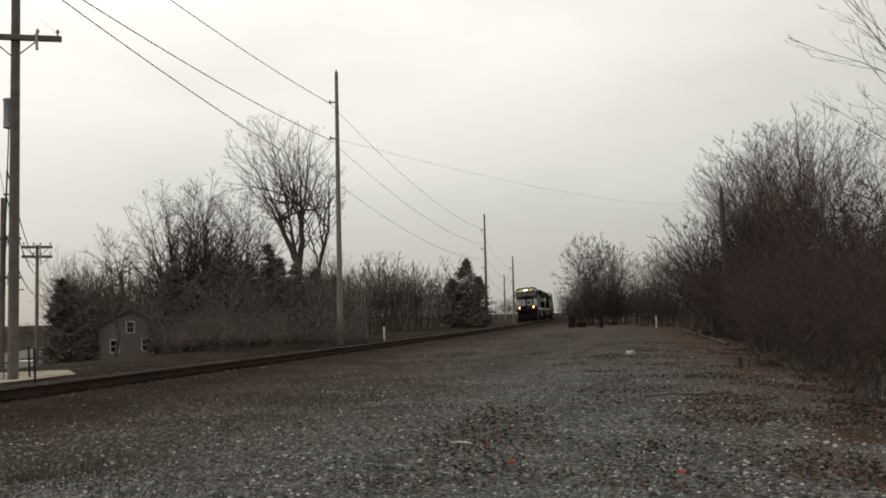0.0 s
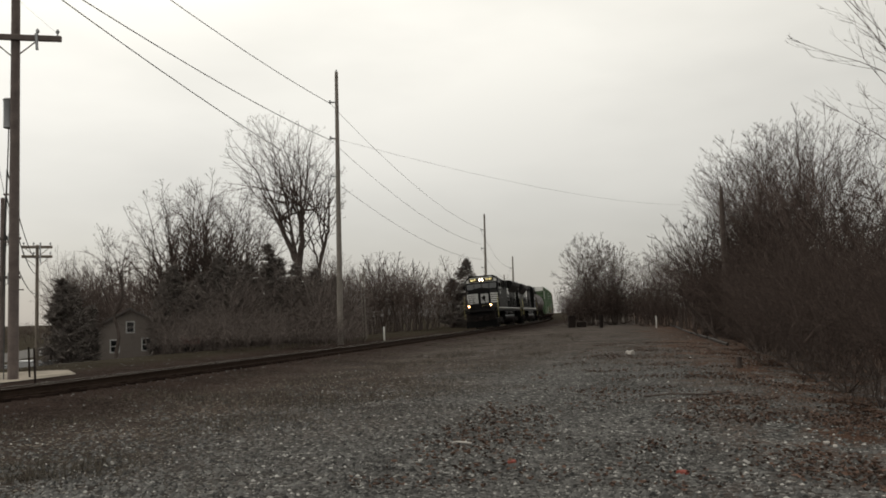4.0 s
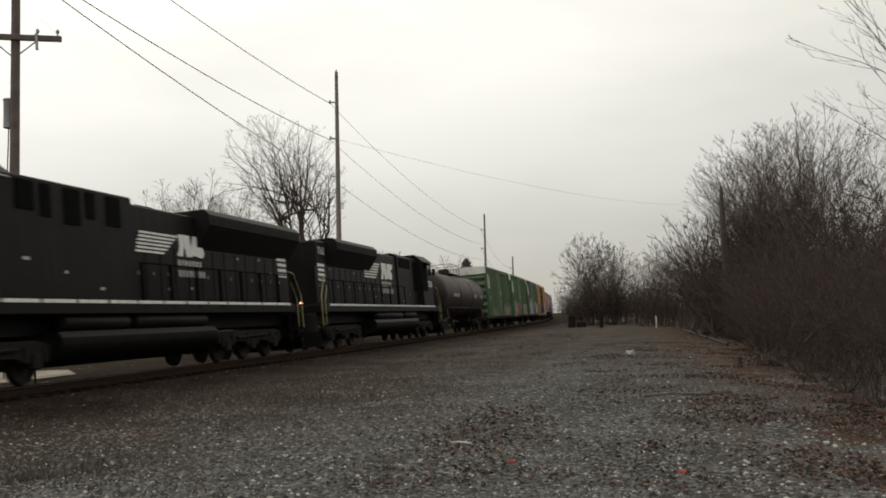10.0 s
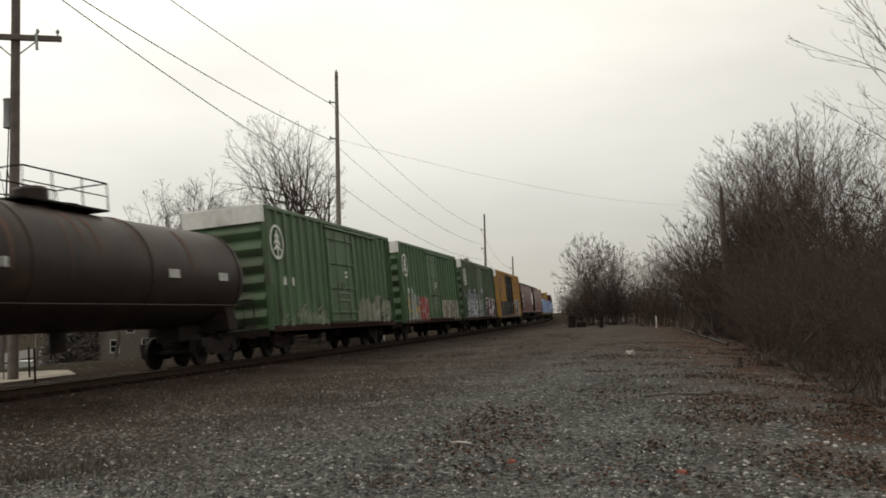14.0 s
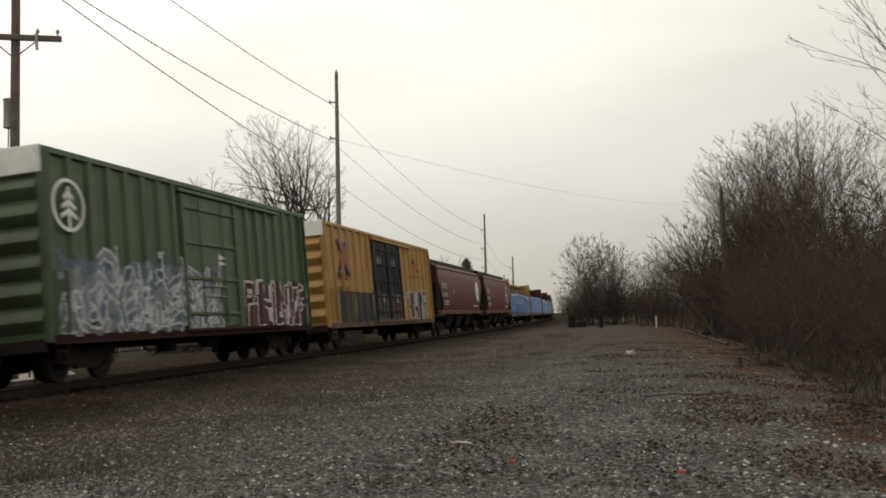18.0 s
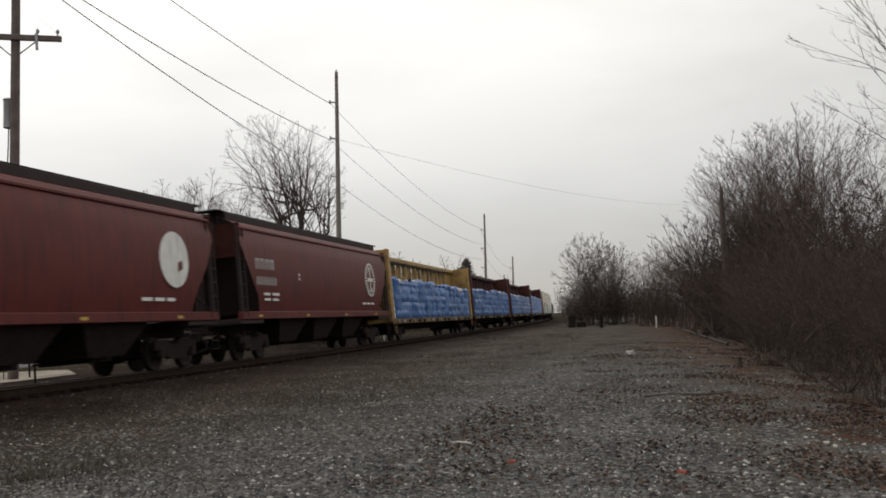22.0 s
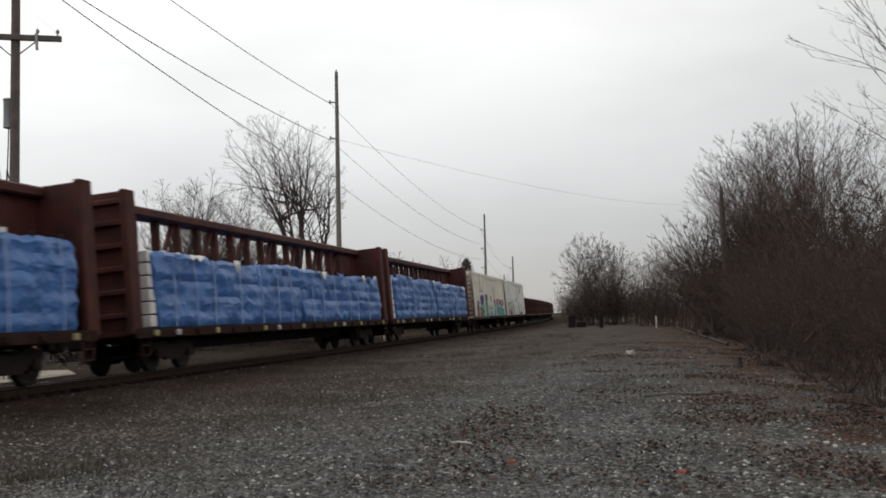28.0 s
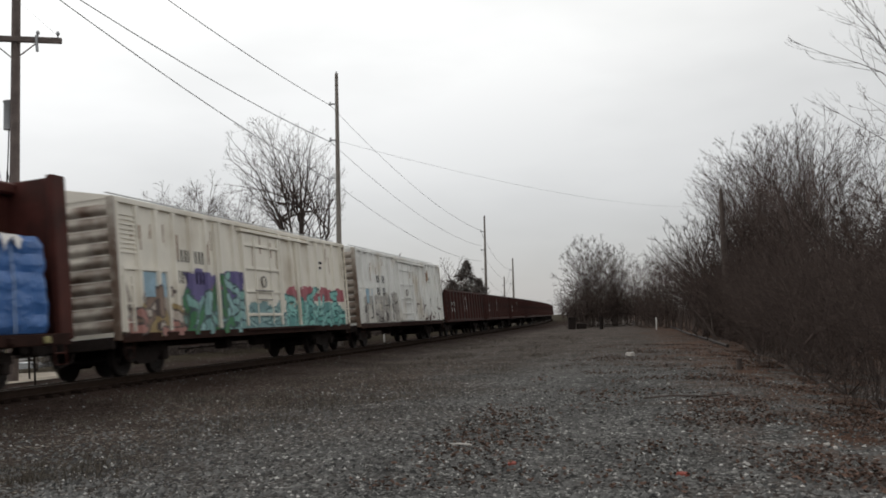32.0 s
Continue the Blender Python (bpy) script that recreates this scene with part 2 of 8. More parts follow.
    def lathe(self, profile, axis="y", n=24, centre=(0, 0, 0)):
        """profile: (along, radius) pairs, turned round the axis."""
        vs, fs = [], []
        for t, r in profile:
            for k in range(n):
                a, b = r * math.cos(k * math.tau / n), r * math.sin(k * math.tau / n)
                p = {"y": (a, t, b), "x": (t, a, b), "z": (a, b, t)}[axis]
                vs.append((p[0] + centre[0], p[1] + centre[1], p[2] + centre[2]))
        for i in range(len(profile) - 1):
            for k in range(n):
                j = (k + 1) % n
                fs.append((i * n + k, i * n + j, i * n + n + j, i * n + n + k))
        return self.add(vs, fs)

    def mesh(self, name, mat, smooth=30):
        me = bpy.data.meshes.new(name)
        me.from_pydata(self.v, [], self.f)
        me.materials.append(mat)
        bm = bmesh.new()
        bm.from_mesh(me)
        bmesh.ops.recalc_face_normals(bm, faces=bm.faces)
        bm.to_mesh(me)
        bm.free()
        if smooth:
            me.polygons.foreach_set("use_smooth", [True] * len(me.polygons))
            me.set_sharp_from_angle(angle=radians(smooth))
        return me


def part(name, shape, mat, parent, label="", at=None):
    """One mesh object under a thing or a part; shape is a Build or a shared mesh."""
    me = shape.mesh(name, mat) if isinstance(shape, Build) else shape
    ob = new(name, me)
    ob.parent = parent
    if at is not None:
        ob.matrix_basis = at
    if label:
        ob["label"] = label
    return ob


def thing(name, label, category, at=None, group="", kind=""):
    ob = new(name)
    ob.empty_display_size = 0.3
    if at is not None:
        ob.matrix_basis = at
    return tagged(ob, label, category, group, kind)


def solid(name, shape, mat, label, category, at=None, group="", kind=""):
    ob = new(name, shape.mesh(name, mat) if isinstance(shape, Build) else shape)
    if at is not None:
        ob.matrix_basis = at
    return tagged(ob, label, category, group, kind)


def lettering(words, size, mat, parent, at, name="lettering", label=""):
    cu = bpy.data.curves.new(name, "FONT")
    cu.body, cu.size, cu.extrude, cu.align_x, cu.offset = words, size, 0.004, "CENTER", size * 0.02
    tmp = bpy.data.objects.new(name, cu)
    scene.collection.objects.link(tmp)
    me = bpy.data.meshes.new_from_object(tmp.evaluated_get(bpy.context.evaluated_depsgraph_get()))
    bpy.data.objects.remove(tmp)
    me.materials.clear()
    me.materials.append(mat)
    return part(name, me, mat, parent, label, at)


SIDE = pose(0, 0, 0, 90, 0, 90)  # lettering that faces +x and reads along +y


# ---- the line of the track ----
K, S1, RAMP, S2, BANK, D0 = 0.00055, -21.8, 30.0, 230.0, 0.0729, 14.412


def track(s):
    """Centre line at s metres: x, y and the heading to the left, in radians."""
    q = min(s, S2) - S1
    if q <= 0:
        x, th = 0.0, 0.0
    elif q < RAMP:
        th, x = K * q * q / (2 * RAMP), K * q ** 3 / (6 * RAMP)
    else:
        th = K * (q - RAMP / 2)
        x = K * RAMP ** 2 / 6 + K * (q - RAMP / 2) ** 2 / 2 - K * RAMP ** 2 / 8
    y = min(s, S2) - max(th, 0) ** 2 * max(q, 0) / 8
    if s > S2:
        x, y = x + math.sin(th) * (s - S2), y + math.cos(th) * (s - S2)
    return -D0 - x, y, th


def on_track(s, half=0.0):
    """The pose of a vehicle with its middle at s and truck centres half metres off, leaning with the banked track."""
    a, b = track(s - half), track(s + half)
    x, y = (a[0] + b[0]) / 2, (a[1] + b[1]) / 2
    th = math.atan2(-(b[0] - a[0]), b[1] - a[1]) if half else a[2]
    return Matrix.Translation((x, y, 0)) @ Matrix.Rotation(th, 4, "Z") @ Matrix.Rotation(-BANK, 4, "Y")


def beside(s, off, z=0.0, turn=0.0):
    x, y, th = track(s)
    return pose(x + off * math.cos(th), y + off * math.sin(th), z, 0, 0, math.degrees(th) + turn)


def track_x(y):
    return track(y)[0]


def smooth_step(a, b, v):
    t = min(max((v - a) / (b - a), 0.0), 1.0)
    return t * t * (3 - 2 * t)


def ground_z(x, y):
    """Height of the ground: ballast bed, gravel yard to the east, a bank falling away to the west."""
    lat = (x - track_x(y)) if -30 < y < 420 else x + D0
    z = -0.30 + 0.10 * smooth_step(5, 13, lat)
    z += 0.09 * (smooth_step(-3.4, -2.3, lat) - smooth_step(2.2, 4.2, lat)) + 0.05 * (smooth_step(0.0, 1.2, lat) - smooth_step(2.0, 4.0, lat))
    z -= 2.6 * smooth_step(-9.5, -30, lat) if lat < -9.5 else 0
    z -= 0.25 * smooth_step(15.5, 20, lat)
    if 2.5 < lat < 40 and -5 < y < 140:
        z += 0.05 * noise.noise((x * 0.35, y * 0.35, 0)) + 0.03 * noise.noise((x * 1.3, y * 1.3, 5))
    return z


# ---- ground and track ----
def ground_material():
    m = material("gravel_ground", (0.1, 0.1, 0.1), 1.0, spec=0.02)
    t = m.node_tree
    b = t.nodes["Principled BSDF"]
    geo = t.nodes.new("ShaderNodeNewGeometry")
    pos = geo.outputs["Position"]

    def noise_node(scale, detail=4.0):
        n = t.nodes.new("ShaderNodeTexNoise")
        n.inputs["Scale"].default_value, n.inputs["Detail"].default_value = scale, detail
        t.links.new(pos, n.inputs["Vector"])
        return n.outputs["Fac"]

    def mix(fac, c1, c2):
        n = t.nodes.new("ShaderNodeMixRGB")
        for key, v in (("Fac", fac), ("Color1", c1), ("Color2", c2)):
            if isinstance(v, tuple):
                n.inputs[key].default_value = (*v, 1)
            elif isinstance(v, float):
                n.inputs[key].default_value = v
            else:
                t.links.new(v, n.inputs[key])
        return n.outputs["Color"]

    def remap(v, a, c, lo=0.0, hi=1.0):
        n = t.nodes.new("ShaderNodeMapRange")
        for key, w in (("From Min", a), ("From Max", c), ("To Min", lo), ("To Max", hi)):
            n.inputs[key].default_value = w
        t.links.new(v, n.inputs["Value"])
        return n.outputs["Result"]

    def calc(op, a, c):
        n = t.nodes.new("ShaderNodeMath")
        n.operation = op
        for i, v in enumerate((a, c)):
            if isinstance(v, float):
                n.inputs[i].default_value = v
            else:
                t.links.new(v, n.inputs[i])
        return n.outputs[0]

    stones = t.nodes.new("ShaderNodeTexVoronoi")
    stones.inputs["Scale"].default_value = 24.0
    t.links.new(pos, stones.inputs["Vector"])
    pick = t.nodes.new("ShaderNodeSeparateColor")
    t.links.new(stones.outputs["Color"], pick.inputs[0])
    stone_col = mix(pick.outputs[0], (0.0235, 0.0225, 0.0215), (0.1235, 0.121, 0.1165))
    stone_col = mix(remap(pick.outputs[1], 0.9, 0.96), stone_col, (0.2698, 0.2698, 0.2556))
    brown_col = mix(pick.outputs[0], (0.0185, 0.0145, 0.0122), (0.08, 0.064, 0.0545))
    brown_col = mix(remap(pick.outputs[1], 0.93, 0.97), brown_col, (0.2272, 0.2059, 0.1775))
    leaf_col = mix(pick.outputs[2], (0.032, 0.02, 0.016), (0.115, 0.07, 0.05))
    grass_col = mix(noise_node(1.5), (0.0213, 0.01811, 0.01278), (0.04792, 0.03941, 0.02769))
    sx = t.nodes.new("ShaderNodeSeparateXYZ")
    t.links.new(pos, sx.inputs[0])
    wave = calc("MULTIPLY", calc("SUBTRACT", noise_node(0.22), 0.5), 9.0)
    across = calc("ADD", sx.outputs["X"], wave)
    # brown ballast by the line and up the line, blue-grey gravel in the yard, leaves by the brush
    col = mix(remap(across, -7.5, -3.0), brown_col, stone_col)
    col = mix(remap(calc("ADD", sx.outputs["Y"], wave), 24.0, 42.0), col, mix(pick.outputs[0], (0.034, 0.029, 0.0255), (0.108, 0.093, 0.083)))
    leafy = calc("MULTIPLY", remap(calc("ADD", across, calc("MULTIPLY", sx.outputs["Y"], 0.05)), 0.6, 3.2), remap(noise_node(1.1), 0.36, 0.55))
    col = mix(leafy, col, leaf_col)
    col = mix(remap(sx.outputs["X"], 5.0, 7.0), col, leaf_col)
    # oily dark ballast next to the rails
    oily = remap(calc("ADD", calc("ADD", sx.outputs["X"], calc("MULTIPLY", sx.outputs["Y"], 0.035)), calc("MULTIPLY", wave, 0.16)), -8.8, -11.5, 0.0, 0.9)
    col = mix(oily, col, mix(pick.outputs[0], (0.0135, 0.0088, 0.0074), (0.038, 0.0255, 0.021)))
    west = remap(sx.outputs["X"], -20.0, -22.5)
    col = mix(west, col, grass_col)
    soil = remap(noise_node(0.5, 6.0), 0.3, 0.7, 0.88, 1.46)
    grit = remap(noise_node(60.0, 2.0), 0.3, 0.7, 0.75, 1.25)
    sc = t.nodes.new("ShaderNodeVectorMath")
    sc.operation = "SCALE"
    t.links.new(col, sc.inputs[0])
    t.links.new(calc("MULTIPLY", soil, grit), sc.inputs["Scale"])
    t.links.new(sc.outputs[0], b.inputs["Base Color"])
    bp = t.nodes.new("ShaderNodeBump")
    bp.inputs["Strength"].default_value, bp.inputs["Distance"].default_value = 0.9, 0.05
    t.links.new(calc("ADD", calc("MULTIPLY", stones.outputs["Distance"], -1.0), noise_node(30.0)), bp.inputs["Height"])
    t.links.new(bp.outputs["Normal"], b.inputs["Normal"])
    return m


def steps(*runs):
    out = [runs[0][0]]
    for a, c, d in runs:
        n = max(1, round((c - a) / d))
        out += [a + (c - a) * (i + 1) / n for i in range(n)]
    return out


def make_ground():
    xs = steps((-1500, -300, 200), (-300, -60, 20), (-60, -22, 2), (-22, -8, 0.5), (-8, 8, 0.5), (8, 30, 2), (30, 300, 30), (300, 1500, 200))
    ys = steps((-600, -40, 70), (-40, 4, 4), (4, 40, 0.6), (40, 120, 1.6), (120, 420, 10), (420, 3000, 200))
    bm = Build()
    for y in ys:
        for x in xs:
            bm.v.append((x, y, ground_z(x, y)))
    n = len(xs)
    for j in range(len(ys) - 1):
        for i in range(n - 1):
            bm.f.append((j * n + i, j * n + i + 1, j * n + n + i + 1, j * n + n + i))
    return solid("ground", bm, ground_material(), "dark grey and brown gravel ground beside the railway, strewn with dead leaves", "ground", kind="structure")


def stone_stuff(name, label, count, where, mat, size, seed):
    rnd = np.random.RandomState(seed)
    base = np.array([(1, 0, 0), (0.3, 0.95, 0), (-0.8, 0.6, 0), (-0.8, -0.6, 0), (0.3, -0.95, 0), (0.15, 0.1, 0.8)]) - np.array((0, 0, 0.15))
    tri = np.array([(0, 1, 5), (1, 2, 5), (2, 3, 5), (3, 4, 5), (4, 0, 5)])
    vs, fs = [], []
    for i in range(count):
        x, y = where(rnd)
        r = size * (0.5 + rnd.rand() ** 2.5 * 1.3)
        a = rnd.rand() * 6.28
        c, s = math.cos(a), math.sin(a)
        p = base * (r * (0.7 + 0.6 * rnd.rand()), r * (0.5 + 0.5 * rnd.rand()), r * (0.6 + 0.5 * rnd.rand())) * (0.8 + 0.4 * rnd.rand(6, 1))
        z = ground_z(x, y) + r * 0.12
        vs.append(np.column_stack((x + p[:, 0] * c - p[:, 1] * s, y + p[:, 0] * s + p[:, 1] * c, z + p[:, 2])))
        fs.append(tri + i * 6)
    me = bpy.data.meshes.new(name)
    me.from_pydata(np.concatenate(vs).tolist(), [], np.concatenate(fs).tolist())
    me.materials.append(mat)
    return tagged(new(name, me), label, "gravel", kind="stuff")


def yard(rnd):
    """A place on the gravel yard: stones thin out towards the line and lie in patches."""
    while True:
        y = 7.2 + 55 * rnd.rand() ** 2.4
        x = -0.80 * y - 0.3 + rnd.rand() * (1.03 * y + 0.6)
        patch = 0.55 + 0.45 * smooth_step(-0.25, 0.2, noise.noise((x * 0.33, y * 0.33, 2.0)))
        if rnd.rand() < patch * (0.12 + 0.88 * smooth_step(3.2, 8.0, x - track_x(y))):
            return x, y


def make_track():
    group = "sleepers under the rails"
    tie = Build().box(-1.3, 1.3, -0.115, 0.115, -0.36, -0.185, 0.012).mesh("tie", M["tie"], 0)
    bed = thing("railway_track", "single railway line with brown steel rails on dark wooden ties", "railway track")
    rnd = random.Random(3)
    for i in range(290):
        s = 12 + i * 0.52
        part("tie", tie, M["tie"], bed, at=on_track(s) @ pose(rnd.uniform(-0.06, 0.06), 0, rnd.uniform(-0.012, 0.008), 0, 0, rnd.uniform(-1.2, 1.2)))
    far = Build()
    for i in range(230):
        s = 163 + i * 0.52
        m = on_track(s)
        k = Build().box(-1.3, 1.3, -0.115, 0.115, -0.36, -0.185)
        far.add([m @ Vector(v) for v in k.v], k.f)
    o = part("far_ties", far, M["tie"], bed, "dark wooden ties up the line")
    o["kind"] = "stuff"
    head = [(-0.07, -0.18), (0.07, -0.18), (0.07, -0.165), (0.012, -0.145), (0.012, -0.045), (0.036, -0.035), (0.036, -0.004), (0.028, 0), (-0.028, 0), (-0.036, -0.004), (-0.036, -0.035), (-0.012, -0.045), (-0.012, -0.145), (-0.07, -0.165)]
    for side in (-1, 1):
        b = Build()
        n = len(head)
        ss = steps((-40, 300, 4), (300, 420, 10))
        for s in ss:
            m = on_track(s)
            b.v += [tuple(m @ Vector((side * 0.753 + px, 0, pz))) for px, pz in head]
        for j in range(len(ss) - 1):
            for i in range(n):
                b.f.append((j * n + i, j * n + (i + 1) % n, j * n + n + (i + 1) % n, j * n + n + i))
        top = Build()
        for s in ss:
            m = on_track(s)
            top.v += [tuple(m @ Vector((side * 0.753 + px, 0, pz))) for px, pz in ((-0.026, -0.001), (0.026, -0.001), (0.024, 0.003), (-0.024, 0.003))]
        for j in range(len(ss) - 1):
            top.f += [(j * 4 + i, j * 4 + (i + 1) % 4, j * 4 + 4 + (i + 1) % 4, j * 4 + 4 + i) for i in range(4)]
        part("rail_head", top, M["steel"], bed, "worn bright running surface")
        part("rail", b, M["rail"], bed, "brown steel rail with a worn bright head")
    plate = Build().box(-0.17, 0.17, -0.1, 0.1, -0.184, -0.176).box(-0.1, -0.075, -0.05, 0.05, -0.18, -0.155).box(0.075, 0.1, -0.05, 0.05, -0.18, -0.155).mesh("tie_plate", M["rail"], 0)
    for i in range(120):
        s = 14 + i * 0.52
        for side in (-1, 1):
            part("tie_plate", plate, M["rail"], bed, at=on_track(s) @ pose(side * 0.753, 0, 0.0005))
    return bed


# ---- the train: bodies are built with the front at -y, the yard side at +x, z from the rail ----
def freight_truck_meshes():
    sf = Build()
    sf.prism([(-1.15, 0.55), (-1.15, 0.78), (-0.55, 0.82), (-0.35, 0.72), (0.35, 0.72), (0.55, 0.82), (1.15, 0.78), (1.15, 0.55), (0.75, 0.52), (0.4, 0.28), (-0.4, 0.28), (-0.75, 0.52)], 0.9, 1.04, "x")
    for y in (-0.86, 0.86):
        sf.box(0.95, 1.12, y - 0.14, y + 0.14, 0.34, 0.6, 0.02)
        sf.lathe([(1.1, 0.001), (1.13, 0.1), (1.13, 0.11), (1.04, 0.12)], "x", 10, (0, y, 0.46))
    for y in (-0.16, 0, 0.16):
        sf.tube((0.98, y, 0.36), (0.98, y, 0.66), 0.07, n=8)
    ws = Build()
    prof = [(0.69, 0.48), (0.715, 0.48), (0.725, 0.46), (0.83, 0.45), (0.835, 0.38), (0.79, 0.33), (0.79, 0.18), (0.86, 0.12), (0.86, 0.09)]
    ws.lathe(prof, "x", 20)
    ws.lathe([(-a, r) for a, r in prof], "x", 20)
    ws.lathe([(-0.7, 0.48), (-0.69, 0.09), (0.69, 0.09), (0.69, 0.48)], "x", 20)
    ws.lathe([(-1.05, 0.075), (1.05, 0.075)], "x", 8)
    bolster = Build().box(-1.0, 1.0, -0.2, 0.2, 0.5, 0.74, 0.02).box(-1.2, 1.2, -0.1, 0.1, 0.74, 0.8).box(-0.06, 0.06, -0.9, 0.9, 0.5, 0.6)
    return sf.mesh("side_frame", M["under"]), ws.mesh("wheelset", M["wheel"]), bolster.mesh("truck", M["under"])


SIDE_FRAME, WHEELSET, BOLSTER = None, None, None


def freight_truck(car, y):
    tr = part("truck", BOLSTER, M["under"], car, "grimy two-axle truck", at=pose(0, y, 0))
    part("side_frame", SIDE_FRAME, M["under"], tr)
    part("side_frame", SIDE_FRAME, M["under"], tr, at=pose(0, 0, 0, 0, 0, 180))
    for d in (-0.86, 0.86):
        part("wheelset", WHEELSET, M["wheel"], tr, at=pose(0, d, 0.457))


def coupler(car, y, sign, z=0.87):
    b = Build().box(-0.11, 0.11, min(y, y + sign * 0.55), max(y, y + sign * 0.55), z - 0.12, z + 0.12, 0.02)
    b.box(-0.2, 0.2, y + sign * 0.45 - 0.14, y + sign * 0.45 + 0.14, z - 0.17, z + 0.17, 0.05)
    b.pipe([(0.25, y, z - 0.1), (0.3, y + sign * 0.25, z - 0.4), (0.15, y + sign * 0.55, z - 0.5)], 0.03, 5)
    part("coupler", b, M["under"], car, "grimy steel knuckle coupler")


def ladder(car, x, y, z0, z1, mat, width=0.42, rungs=None, along="y", name="ladder"):
    b = Build()
    n = rungs or max(2, int((z1 - z0) / 0.38))
    out = 0.07 * (1 if x > 0 else -1)
    if along == "y":
        for k in (y - width / 2, y + width / 2):
            b.box(min(x, x + out), max(x, x + out), k - 0.02, k + 0.02, z0, z1)
        for i in range(n):
            z = z0 + (z1 - z0) * (i + 0.5) / n
            b.tube((x + out, y - width / 2, z), (x + out, y + width / 2, z), 0.014, n=5)
    else:
        outy = 0.07 * (1 if y > 0 else -1)
        for k in (x - width / 2, x + width / 2):
            b.box(k - 0.02, k + 0.02, min(y, y + outy), max(y, y + outy), z0, z1)
        for i in range(n):
            z = z0 + (z1 - z0) * (i + 0.5) / n
            b.tube((x - width / 2, y + outy, z), (x + width / 2, y + outy, z), 0.014, n=5)
    part(name, b, mat, car)


def sill_step(car, x, y, mat):
    s = 1 if x > 0 else -1
    b = Build().pipe([(x, y - 0.2, 0.95), (x + 0.02 * s, y - 0.2, 0.45), (x + 0.02 * s, y + 0.2, 0.45), (x, y + 0.2, 0.95)], 0.018, 5)
    b.tube((x, y - 0.2, 0.7), (x, y + 0.2, 0.7), 0.016, n=5)
    part("sill_step", b, mat, car)


def underbody(car, half, truck_y):
    b = Build().box(-0.35, 0.35, -half, half, 0.72, 0.98)
    for i in range(7):
        y = -truck_y + 2.2 + (2 * truck_y - 4.4) * i / 6
        b.box(-1.4, 1.4, y - 0.06, y + 0.06, 0.82, 1.0)
    part("centre_sill", b, M["under"], car)
    t = Build().lathe([(-0.45, 0.001), (-0.42, 0.16), (0.42, 0.16), (0.45, 0.001)], "y", 12, (0.65, 1.2, 0.68))
    part("air_reservoir", t, M["under"], car)
    r = Build().box(0.45, 0.9, -1.7, -1.3, 0.5, 0.85, 0.03).tube((0.6, -1.3, 0.6), (0.3, 3.6, 0.6), 0.02).tube((0.6, -1.7, 0.6), (0.3, -3.8, 0.6), 0.02)
    part("brake_gear", r, M["under"], car)


